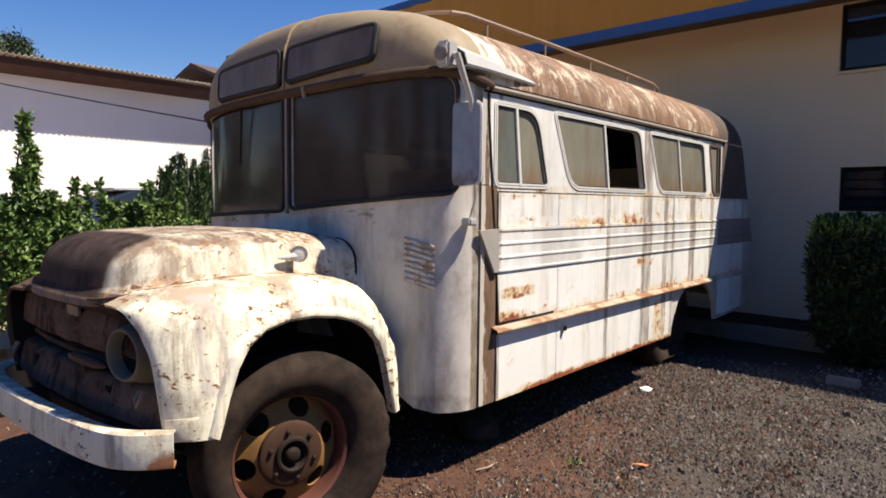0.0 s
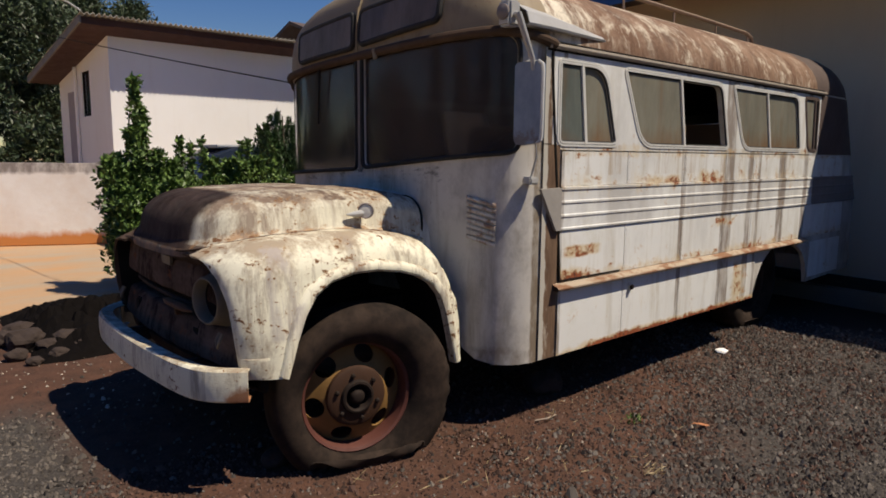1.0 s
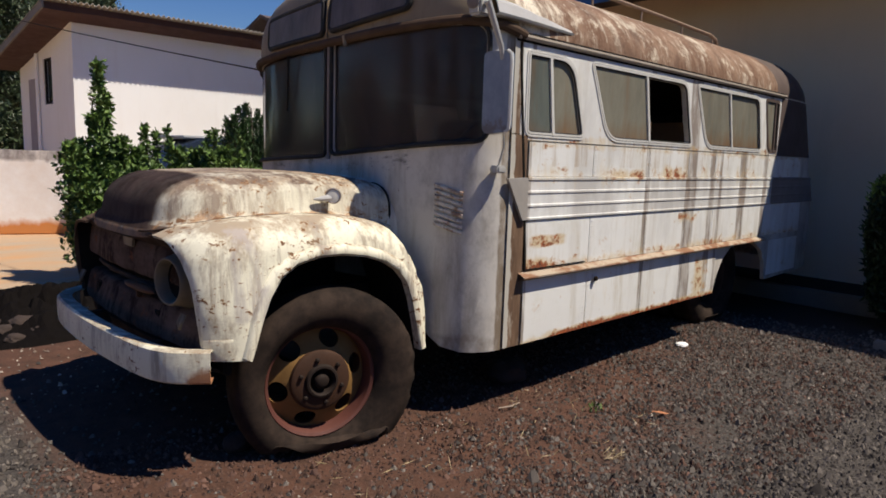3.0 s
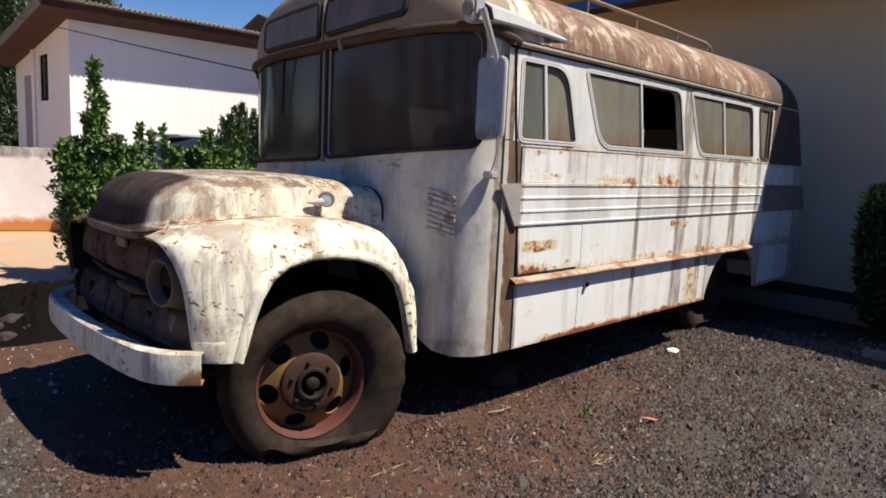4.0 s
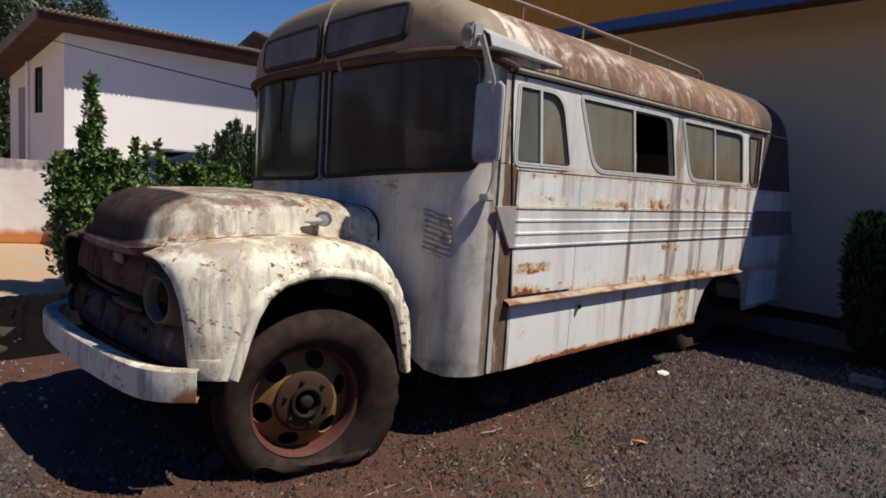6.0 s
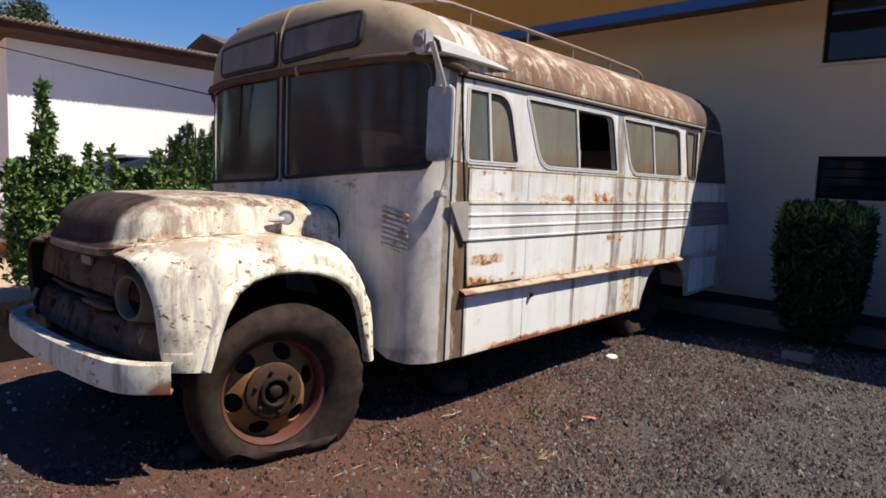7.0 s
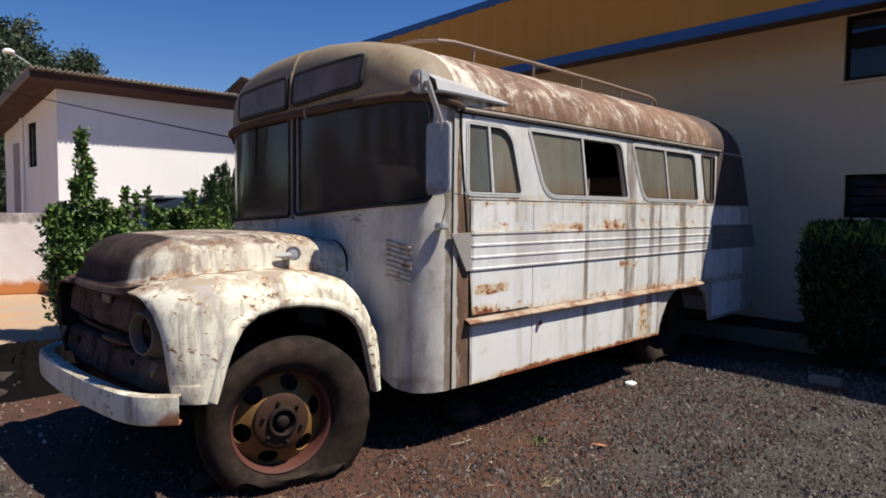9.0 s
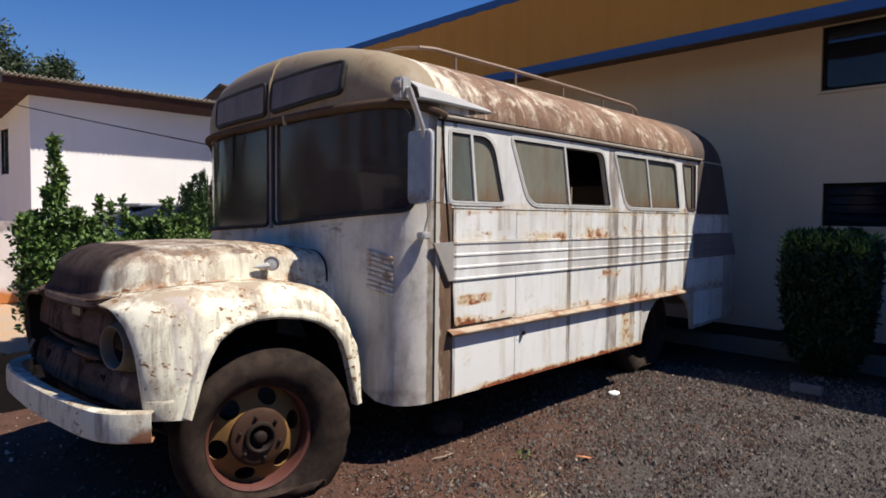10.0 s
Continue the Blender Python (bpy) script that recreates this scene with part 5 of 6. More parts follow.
def bus_seat(x, y, wide):
    st = new("bus_seat")
    st.parent = bus
    part("seat_cushion", box(x, x + 0.45, y, y + wide, 1.10, 1.24, 0.04), M_SEAT, st)
    part("seat_back", box(x + 0.40, x + 0.50, y, y + wide, 1.20, 1.80, 0.04), M_SEAT, st)
    part("seat_base", box(x + 0.05, x + 0.4, y + 0.05, y + wide - 0.05, 0.82, 1.10), M_BLACK, st)


bus_seat(1.45, 0.25, 0.55)
for k in range(4):
    for y in (0.10, 1.45):
        bus_seat(2.25 + 0.75 * k, y, 0.88)
part("steering_wheel", tube([(1.30 + 0.08 * math.sin(a), 0.52 + 0.21 * math.cos(a), 1.50 + 0.19 * math.sin(a)) for a in [2 * math.pi * k / 20 for k in range(20)]], 0.012, 6, True), M_BLACK, bus)

# roof rack
rack = new("roof_rack")
rack.parent = bus


def roof_z(w):
    return GUTTER + (TOP - GUTTER) * max(0.0, 1 - (abs(w) / HALF) ** 2.25) ** (1 / 2.25)


M_RACK = plain("rusty_rack_tube", (0.34, 0.24, 0.17), 0.6, 0.1, 0.35, 18)
RW = 0.64
for sign in (1, -1):
    y = YC - sign * RW
    zt = 2.715
    pts = [(1.45, y, zt - 0.02), (1.62, y, zt), (2.6, y, zt), (3.6, y, zt - 0.01), (4.55, y, zt - 0.03), (4.68, y, zt - 0.06), (4.72, y, zt - 0.12), (4.72, y, roof_z(RW))]
    part("top_rail", tube(pts, 0.017, 8), M_RACK, rack)
    part("lower_rail", tube([(1.50, y, 2.60), (4.70, y, 2.585)], 0.006, 6), M_RACK, rack)
    for x in (1.84, 2.58, 3.29, 3.99, 4.60):
        part("post", tube([(x, y, roof_z(RW) - 0.02), (x, y, zt - 0.01)], 0.010, 6), M_RACK, rack)
part("front_bar", tube([(1.45, YC - RW, 2.695), (1.38, YC - RW * 0.8, 2.70), (1.36, YC, 2.71), (1.38, YC + RW * 0.8, 2.70), (1.45, YC + RW, 2.695)], 0.012, 8), M_RACK, rack)
for w in (0.35, -0.35):
    part("post", tube([(1.365, YC - w, 2.56), (1.365, YC - w, 2.70)], 0.010, 6), M_RACK, rack)

# lamp box on the cap's corner, with its long tapered fairing
lb = new("corner_lamp")
lb.parent = bus
part("lamp_body", box(0.745, 0.83, 0.0, 0.085, 2.185, 2.315, 0.012), M_ALU, lb)
part("lamp_lens", lathe([(0.040, 0.0), (0.040, 0.012), (0.02, 0.024), (0, 0.026)], 18, None, pose(0.747, 0.043, 2.255, 0, -90, 0)), M_TAILTRIM, lb)
rows = []
for x, h, d in ((0.84, 0.105, 0.10), (1.05, 0.095, 0.095), (1.30, 0.065, 0.075), (1.55, 0.025, 0.05), (1.57, 0.012, 0.045)):
    zc = 2.205
    rows.append([(x, 0.055, zc - 0.01), (x, 0.055 - d, zc - 0.012), (x, 0.05 - d, zc), (x, 0.055 - d * 0.85, zc + h * 0.55), (x, 0.075 - d * 0.3, zc + h), (x, 0.09, zc + h)])
bm = grid(rows)
thicken(bm, 0.006)
part("fairing", bm, M_ALU, lb, "long tapered aluminium fairing")

# big door mirror on a bracket
mir = new("door_mirror")
mir.parent = bus
part("mirror_arm", tube([(0.79, 0.0, 2.245), (0.755, -0.05, 2.235), (0.80, -0.055, 2.14), (0.862, -0.055, 2.03), (0.873, -0.055, 1.97)], [0.014, 0.019, 0.018, 0.015, 0.012], 8), M_ALU, mir)
poly = rounded([(0.03, -0.02), (0.17, 0.0), (0.17, 0.41), (0.03, 0.41)], [0.04, 0.03, 0.03, 0.03])
bm = flat(poly)
bend(bm, lambda u, v: Vector((0.84 + u * 0.22, 0.085 - u * 1.16, 1.605 + v)))
thicken(bm, 0.03)
part("mirror_case", bm, M_MIRROR, mir, "blue-grey painted mirror back")
# pale tube on one edge only, for the sunlight catching it
part("mirror_lit_edge", tube([(0.84 + u * 0.22, 0.085 - u * 1.16, 1.605 + v) for u, v in ((0.15, -0.005), (0.168, 0.01), (0.172, 0.06), (0.172, 0.36), (0.168, 0.395), (0.15, 0.41))], 0.009, 6), M_FRAME, mir, "pale strip along the mirror's lit edge")
part("lower_arm", tube([(0.895, -0.06, 1.63), (0.92, -0.05, 1.53), (0.925, -0.01, 1.42)], 0.006, 6), M_ALU, mir)
bm = box(0.885, 0.955, -0.045, 0.02, 1.385, 1.425, 0.008)
part("lower_bracket", bm, M_ALU, mir, "dull metal mirror bracket")

# latch on the lower skirt
lt = new("skirt_latch")
lt.parent = bus
part("latch_plate", box(1.895, 1.935, -0.016, -0.006, 0.675, 0.735, 0.005), M_FLUTE, lt)
part("latch_bolt", box(1.90, 1.93, -0.036, -0.018, 0.69, 0.72, 0.005), M_HUB, lt)


# ---- ground ----
def ground():
    xs = sorted(set([-400, -150, -60, -25] + [round(-12 + 0.4 * k, 2) for k in range(76)] + [25, 60, 150, 400]))
    ys = sorted(set([-400, -150, -60, -25] + [round(-12 + 0.4 * k, 2) for k in range(86)] + [30, 60, 150, 400]))
    rows = []
    for y in ys:
        rows.append([(x, y, 0.018 * noise.noise((x * 0.9, y * 0.9, 0)) + 0.008 * noise.noise((x * 2.5, y * 2.5, 4)) if -12 < x < 18 and -12 < y < 22 else -0.01) for x in xs])
    bm = grid(rows)
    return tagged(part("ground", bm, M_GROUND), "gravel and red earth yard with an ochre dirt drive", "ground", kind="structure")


ground()


# ---- the cream building behind the bus ----
K = 0.084


def wall_at(y, x0):
    return x0 + K * y


def slab(x0, thick, y0, y1, z0, z1, bm=None, bevel=0.0):
    """A slab along the building's face; x0 is its face at y = 0."""
    b = box(0, thick, y0, y1, z0, z1, bevel)
    for v in b.verts:
        v.co.x += wall_at(v.co.y, x0)
    if bm is None:
        return b
    add(bm, b)
    return bm


XW, XE = 7.0, 6.05
Y0, Y1 = -14.0, 12.1
LOW = (-2.75, -0.66, 1.45, 1.95)
UP = (-2.75, -0.60, 3.03, 3.78)


def building_wall():
    outline = [(Y0, 0.0), (Y1, 0.0), (Y1, 3.95), (Y0, 3.95)]
    holes = []
    for a, b, z0, z1 in (LOW, UP, (-8.0, -6.0, 1.45, 1.95), (-8.0, -6.0, 3.03, 3.78)):
        holes.append([(a, z0), (b, z0), (b, z1), (a, z1)])
    bm = flat(outline, holes)
    bend(bm, lambda y, z: Vector((wall_at(y, XW), y, z)))
    made = bmesh.ops.extrude_face_region(bm, geom=bm.faces[:])
    for v in [e for e in made["geom"] if isinstance(e, bmesh.types.BMVert)]:
        v.co.x += 0.2
    return tagged(part("wall_rear_building", bm, M_CREAM_WALL, smooth=False), "shaded cream plaster wall of the building behind the bus", "wall", kind="structure")


building_wall()
# The bluish film colour stands in for sky reflected in the panes.
M_DARKGLASS = glass("dark_window_glass", (0.10, 0.12, 0.16), (0.05, 0.06, 0.085), 0.35, 0.05)
M_DARKROOM = plain("dark_room_lining", (0.05, 0.045, 0.045), 0.9, 0, 0.2, 3)


def building_window(nm, y0, y1, z0, z1, bars):
    w = thing(nm, "dark steel-framed window in the cream wall", "window", kind="structure")
    bm = bmesh.new()
    for a, b, c, d in ((y0, y1, z0, z0 + 0.04), (y0, y1, z1 - 0.04, z1), (y0, y0 + 0.04, z0 + 0.04, z1 - 0.04), (y1 - 0.04, y1, z0 + 0.04, z1 - 0.04)):
        slab(XW + 0.06, 0.05, a, b, c, d, bm)
    part("window_frame", bm, M_BLACK, w, smooth=False)
    n = bars
    for k in range(n):
        za = z0 + 0.04 + (z1 - z0 - 0.08) * k / n
        zb = z0 + 0.04 + (z1 - z0 - 0.08) * (k + 1) / n
        b = slab(XW + 0.08, 0.008, y0 + 0.04, y1 - 0.04, za + 0.006, zb - 0.006)
        if bars > 2:
            for v in b.verts:
                v.co.x -= 0.03 * (v.co.z - za) / (zb - za)
        part("pane", b, M_DARKGLASS, w, smooth=False)
    part("window_sill", slab(XW - 0.03, 0.12, y0 - 0.03, y1 + 0.03, z0 - 0.035, z0 - 0.002), M_CREAM_WALL, w, smooth=False)
    return w


building_window("window_1", *LOW, 4)
building_window("window_2", *UP, 1)
building_window("window_3", -8.0, -6.0, 1.45, 1.95, 4)
building_window("window_4", -8.0, -6.0, 3.03, 3.78, 1)
tagged(part("wall_rooms_behind", slab(XW + 1.6, 0.1, Y0, Y1, 0, 3.95), M_DARKROOM, smooth=False), "unlit room behind the windows", "wall", kind="structure")

# eave with its soffit, blue trims and mustard cladding
rf = thing("eave_roof", "overhanging eave with mustard metal cladding and blue trim", "roof", kind="structure")
rows = [[(wall_at(y, XE + 0.03), y, 3.635), (wall_at(y, XW), y, 3.79)] for y in (Y0, Y1)]
bm = grid(rows)
thicken(bm, 0.04)
part("soffit", bm, M_SOFFIT, rf, smooth=False)
rows = [[(wall_at(y, XE + 0.05), y, 3.80), (wall_at(y, XW + 6.0), y, 5.1)] for y in (Y0, Y1)]
bm = grid(rows)
thicken(bm, 0.05)
part("roof_sheet", bm, M_SHEET, rf, smooth=False)
part("lower_trim", slab(XE - 0.02, 0.05, Y0, Y1, 3.614, 3.747, None, 0.006), M_BLUE, rf, "blue painted fascia trim", smooth=False)
part("upper_trim", slab(XE - 0.02, 0.05, Y0, Y1, 4.755, 4.876, None, 0.006), M_BLUE, rf, "blue painted capping", smooth=False)
n_ = 58
rows = []
w_ = (Y1 - Y0) / n_
for k in range(n_):
    y = Y0 + w_ * k
    for a, o in ((0.0, 0.0), (0.16, -0.014), (0.5, -0.014), (0.66, 0.0)):
        rows.append([(wall_at(y + a * w_, XE) + o, y + a * w_, 3.747), (wall_at(y + a * w_, XE) + o, y + a * w_, 4.77)])
bm = grid(rows)
thicken(bm, 0.004)
part("cladding", bm, M_YELLOW, rf, "mustard ribbed metal cladding", smooth=False)
# raised bed and kerb along the wall
M_WALK = plain("dark_dirty_concrete", (0.21, 0.19, 0.165), 0.95, 0, 0.4, 4, 0.4)
M_SOIL = plain("damp_dark_soil", (0.045, 0.032, 0.025), 0.95, 0, 0.4, 9, 0.6, 0.1)
tagged(part("pavement", slab(XW - 1.12, 0.15, Y0, Y1, 0.0, 0.18, None, 0.012), M_WALK, smooth=False), "low concrete kerb of the bed along the building's foot", "kerb", kind="structure")
tagged(part("planting_bed", slab(XW - 0.97, 0.97, Y0, Y1, 0.0, 0.15), M_SOIL, smooth=False), "bare dark soil bed between the kerb and the wall", "bed", kind="structure")


# ---- foliage ----
def leaf_mesh(name, centres, size, material, parent, aim=None, spread=1.0, slim=0.45, seed=1):
    """Many small folded leaves in one mesh."""
    rng = np.random.default_rng(seed)
    n = len(centres)
    c = np.asarray(centres, float)
    d = rng.normal(size=(n, 3)) * spread
    if aim is not None:
        d = d + np.asarray(aim, float)
    d /= np.linalg.norm(d, axis=1, keepdims=True) + 1e-9
    s = np.cross(d, rng.normal(size=(n, 3)))
    s /= np.linalg.norm(s, axis=1, keepdims=True) + 1e-9
    up = np.cross(s, d)
    ln = size * rng.uniform(0.6, 1.3, (n, 1))
    wd = ln * slim
    verts = np.stack([c, c + d * ln * 0.5 + s * wd * 0.5 + up * wd * 0.15, c + d * ln, c + d * ln * 0.5 - s * wd * 0.5 + up * wd * 0.15], 1).reshape(-1, 3)
    idx = np.arange(n)[:, None] * 4
    faces = np.concatenate([idx + [0, 1, 2], idx + [0, 2, 3]], 0)
    mesh = bpy.data.meshes.new(name)
    mesh.from_pydata(verts.tolist(), [], faces.tolist())
    return finish(name, mesh, material, parent, smooth=False)


def branches(base, tips, radius, bm=None):
    bm = bm or bmesh.new()
    for tip in tips:
        b, t = Vector(base), Vector(tip)
        mid = b.lerp(t, 0.5) + Vector((random.uniform(-1, 1), random.uniform(-1, 1), 0)) * 0.08 * (t - b).length
        tube([b, b.lerp(mid, 0.5), mid, t], [radius, radius * 0.8, radius * 0.55, radius * 0.2], 6, bm=bm)
    return bm


def sprig_shrub(name, label, base, spires, leaf, material, per, seed):
    """A shrub of upright leafy shoots; spires: (dx, dy, height, girth)."""
    rng = np.random.default_rng(seed)
    ob = thing(name, label, "shrub", at=(0, 0, 0))
    tips = [(base[0] + dx, base[1] + dy, h) for dx, dy, h, g in spires]
    part("stem", branches((base[0], base[1], 0.0), tips, 0.025), M_BARK, ob)
    pts = []
    for (dx, dy, h, g) in spires:
        m = int(per * g * 6 * h)
        t = rng.uniform(0.12, 1.0, m) ** 0.8
        ang = rng.uniform(0, 2 * np.pi, m)
        # uneven whorls with gaps up the shoot
        rad = g * (1.05 - t) ** 0.45 * (0.35 + 0.65 * np.abs(np.sin(t * (9 + 5 * h) + dx * 9))) * rng.uniform(0.25, 1.1, m)
        pts.append(np.stack([base[0] + dx * (0.35 + 0.65 * t) + rad * np.cos(ang), base[1] + dy * (0.35 + 0.65 * t) + rad * np.sin(ang), h * t], 1))
    leaf_mesh("leaves", np.concatenate(pts), leaf, material, ob, (0, 0, 0.5), 1.0, 0.5, seed)
    return ob


random.seed(4)
sp = [(-0.02, 0.0, 2.34, 0.14), (0.05, 0.03, 2.02, 0.17), (-0.08, -0.02, 1.80, 0.20), (0.16, -0.1, 1.55, 0.24), (-0.22, 0.1, 1.5, 0.26)]
sp += [(random.uniform(-0.42, 0.45), random.uniform(-0.35, 0.3), random.uniform(0.9, 1.5), random.uniform(0.22, 0.34)) for j in range(12)]
sprig_shrub("privet_shrub", "leafy green privet shrub with one tall shoot", (0.62, 5.4), sp, 0.070, M_LEAF, 760, 3)
for k, (x, y) in enumerate(((1.20, 5.65), (1.75, 5.85), (2.35, 6.1), (3.0, 6.35))):
    sp = [(random.uniform(-0.42, 0.42), random.uniform(-0.3, 0.3), random.uniform(1.1, 1.48) * (0.86 if k > 1 else 1), random.uniform(0.22, 0.34)) for j in range(11)]
    if k < 3:
        sp += [(random.uniform(-0.3, 0.0), 0.0, random.uniform(1.66, 1.78), 0.09), (random.uniform(0.1, 0.35), 0.05, random.uniform(1.6, 1.75), 0.08)]
    tagged(sprig_shrub("privet_shrub", "leafy green privet shrub in the hedge row", (x, y), sp, 0.070, M_LEAF, 640, 10 + k), group="hedge row")


def conifer(name, label, x, y, h, girth, n, seed, size=0.075):
    """A dense upright conifer shrub of fine sprays."""
    rng = np.random.default_rng(seed)
    ob = thing(name, label, "shrub")
    part("stem", tube([(x, y, 0), (x + 0.02, y, h * 0.5), (x, y, h * 0.93)], [0.05, 0.035, 0.01], 7), M_BARK, ob)
    a = rng.uniform(0, 2 * np.pi, n)
    lead = rng.integers(0, 7, n)
    ang, off, top = rng.uniform(0, 6.28, 7), girth * rng.uniform(0.15, 0.75, 7), rng.uniform(0.80, 1.0, 7)
    t = rng.uniform(0.02, 1, n) ** 0.9
    r = girth * 0.50 * np.clip(1.08 - t ** 3, 0.06, 1) * (0.8 + 0.2 * np.sin(a * 5 + t * 13)) * rng.uniform(0.3, 1.05, n) ** 0.5
    pts = np.stack([x + (off * np.cos(ang))[lead] * (0.7 + 0.4 * t) + r * np.cos(a), y + (off * np.sin(ang))[lead] * (0.7 + 0.4 * t) + r * np.sin(a), h * t * top[lead]], 1)
    leaf_mesh("sprays", pts, size, M_NEEDLE, ob, (0, 0, 1.2), 0.7, 0.28, seed)
    return ob


for k, (x, y, h, g) in enumerate(((3.25, 7.6, 2.0, 0.42), (3.68, 7.85, 2.32, 0.48), (4.20, 8.1, 2.36, 0.52))):
    tagged(conifer("conifer_shrub", "dark green upright conifer shrub", x, y, h, g, 9000, 30 + k), group="conifers")


def clipped_bush(x0, x1, y0, y1, h, n, seed):
    """A shrub clipped to a block with softened corners."""
    rng = np.random.default_rng(seed)
    ob = thing("clipped_bush", "dark green shrub clipped to a block beside the wall", "shrub")
    cx, cy = (x0 + x1) / 2, (y0 + y1) / 2
    part("stem", branches((cx, cy, 0), [(cx + random.uniform(-0.3, 0.3), cy + random.uniform(-0.3, 0.3), h * 0.8) for k in range(6)], 0.03), M_BARK, ob)
    u = rng.uniform(-1, 1, (n, 3))
    k = np.argmax(np.abs(u), 1)
    depth = rng.uniform(0.80, 1.0, n)
    u[np.arange(n), k] = np.sign(u[np.arange(n), k]) * depth
    ln = (np.abs(u) ** 7).sum(1) ** (1 / 7)
    u = u / np.maximum(ln, 1e-6)[:, None] * depth[:, None]
    low = 0.70 + 0.30 * np.clip((u[:, 2] + 1) * 0.75, 0, 1) ** 0.7
    wob = low * (1 + 0.05 * np.sin(u[:, 0] * 9 + u[:, 2] * 6) * np.cos(u[:, 1] * 8))
    pts = np.stack([cx + u[:, 0] * (x1 - x0) / 2 * wob, cy + u[:, 1] * (y1 - y0) / 2 * wob, h * (0.52 + 0.48 * u[:, 2]) + 0.03 * np.sin(u[:, 1] * 11)], 1)
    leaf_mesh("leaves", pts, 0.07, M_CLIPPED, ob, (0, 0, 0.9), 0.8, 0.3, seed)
    # brighter leaves along the clipped top carry the light that falls there
    m = n // 9
    v = rng.uniform(-0.93, 0.93, (m, 2))
    shoots = np.stack([cx + v[:, 0] * (x1 - x0) / 2, cy + v[:, 1] * (y1 - y0) / 2, h * (1.0 - 0.05 * (np.abs(v) ** 6).sum(1)) - rng.uniform(0.0, 0.13, m) + 0.03 * np.sin(v[:, 1] * 11)], 1)
    leaf_mesh("lit_top_leaves", shoots, 0.06, M_LITTOP, ob, (0, 0, 1.4), 0.7, 0.3, seed + 7)["label"] = "brighter leaves for the light on the top"
    return ob


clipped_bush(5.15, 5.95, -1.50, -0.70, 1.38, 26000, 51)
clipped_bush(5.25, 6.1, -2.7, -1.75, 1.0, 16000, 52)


def big_tree(x, y, h, spread, n, seed, trunk=0.22, leaf=0.30):
    rng = np.random.default_rng(seed)
    ob = thing("tree", "tall dark grey-green tree behind the yard", "tree", group="trees behind the house")
    bm = tube([(x, y, 0), (x + 0.1, y, h * 0.3), (x - 0.1, y, h * 0.6), (x, y, h * 0.9)], [trunk, trunk * 0.8, trunk * 0.5, 0.05], 9)
    tips = []
    for k in range(14):
        a, t = rng.uniform(0, 6.28), rng.uniform(0.35, 0.95)
        r = spread * rng.uniform(0.4, 0.9) * (1.15 - t * 0.7)
        tips.append((x + r * math.cos(a), y + r * math.sin(a), h * t + 0.4))
    for tp in tips:
        branches((x, y, tp[2] * 0.72), [tp], trunk * 0.3, bm)
    part("trunk", bm, M_BARK, ob)
    pts = []
    for tp in tips + [(x, y, h * 0.95)]:
        for j in range(5):
            c = np.array(tp) + rng.normal(size=3) * spread * 0.20
            m = n // 75
            d = rng.normal(size=(m, 3))
            d *= rng.uniform(0.2, 1.0, (m, 1)) / np.linalg.norm(d, axis=1, keepdims=True)
            pts.append(c + d * spread * np.array([0.30, 0.30, 0.22]))
    leaf_mesh("crown", np.concatenate(pts), leaf, M_TREE, ob, (0, 0, -0.4), 1.0, 0.35, seed)
    return ob


big_tree(2.5, 24.2, 6.4, 2.6, 26000, 61, leaf=0.20)
big_tree(-0.3, 27.0, 7.6, 3.0, 22000, 62, leaf=0.20)
big_tree(4.4, 27.5, 6.8, 2.6, 22000, 63, leaf=0.20)
big_tree(7.2, 38.0, 10.2, 3.6, 26000, 64, 0.3)
big_tree(10.6, 39.0, 9.0, 3.2, 20000, 65, 0.3)
big_tree(-6.5, 26.0, 10.0, 3.6, 8000, 66)
# Unseen trees, added only to darken what the windscreen reflects.
for k, (x, y, h) in enumerate(((-15, 20, 9), (-18, 13, 10), (-17, 6, 8.5), (-20, -1, 10), (-16, -9, 9), (-9, 23, 8.5))):
    big_tree(x, y, h * 0.55, 2.6, 4000, 80 + k, 0.2)


M_DOORL = plain("grey_door_paint", (0.42, 0.38, 0.40), 0.7, 0, 0.2, 3)
# ---- white house across the drive ----
HX0, HX1, HY0, HY1 = 2.52, 16.0, 13.18, 17.6


def house_roof_z(y):
    return 4.25 - 0.15 * (y - 12.48)


house = thing("house", "white single-storey house with a corrugated lean-to roof and brown eaves", "house")
outline = [(HX0, 0), (HX1, 0), (HX1, 4.0), (HX0, 4.0)]
bm = flat(outline)
bend(bm, lambda x, z: Vector((x, HY0, z)))
made = bmesh.ops.extrude_face_region(bm, geom=bm.faces[:])
for v in [e for e in made["geom"] if isinstance(e, bmesh.types.BMVert)]:
    v.co.y += 0.2
part("front_wall", bm, M_WHITE_WALL, house, smooth=False)
win = [(14.75, 2.37), (15.45, 2.37), (15.45, 3.40), (14.75, 3.40)]
bm = flat([(HY0 + 0.2, 0), (HY1, 0), (HY1, 3.36), (HY0 + 0.2, 3.97)], [win])
bend(bm, lambda y, z: Vector((HX0, y, z)))
made = bmesh.ops.extrude_face_region(bm, geom=bm.faces[:])
for v in [e for e in made["geom"] if isinstance(e, bmesh.types.BMVert)]:
    v.co.x += 0.2
part("end_wall", bm, M_WHITE_WALL, house, smooth=False)
hw = new("window")
hw.parent = house
bm = bmesh.new()
for a, b, c, d in ((14.75, 15.45, 2.37, 2.43), (14.75, 15.45, 3.34, 3.40), (14.75, 14.81, 2.43, 3.34), (15.39, 15.45, 2.43, 3.34)):
    box(HX0 + 0.03, HX0 + 0.09, a, b, c, d, 0, bm)
part("window_frame", bm, M_BLACK, hw, smooth=False)
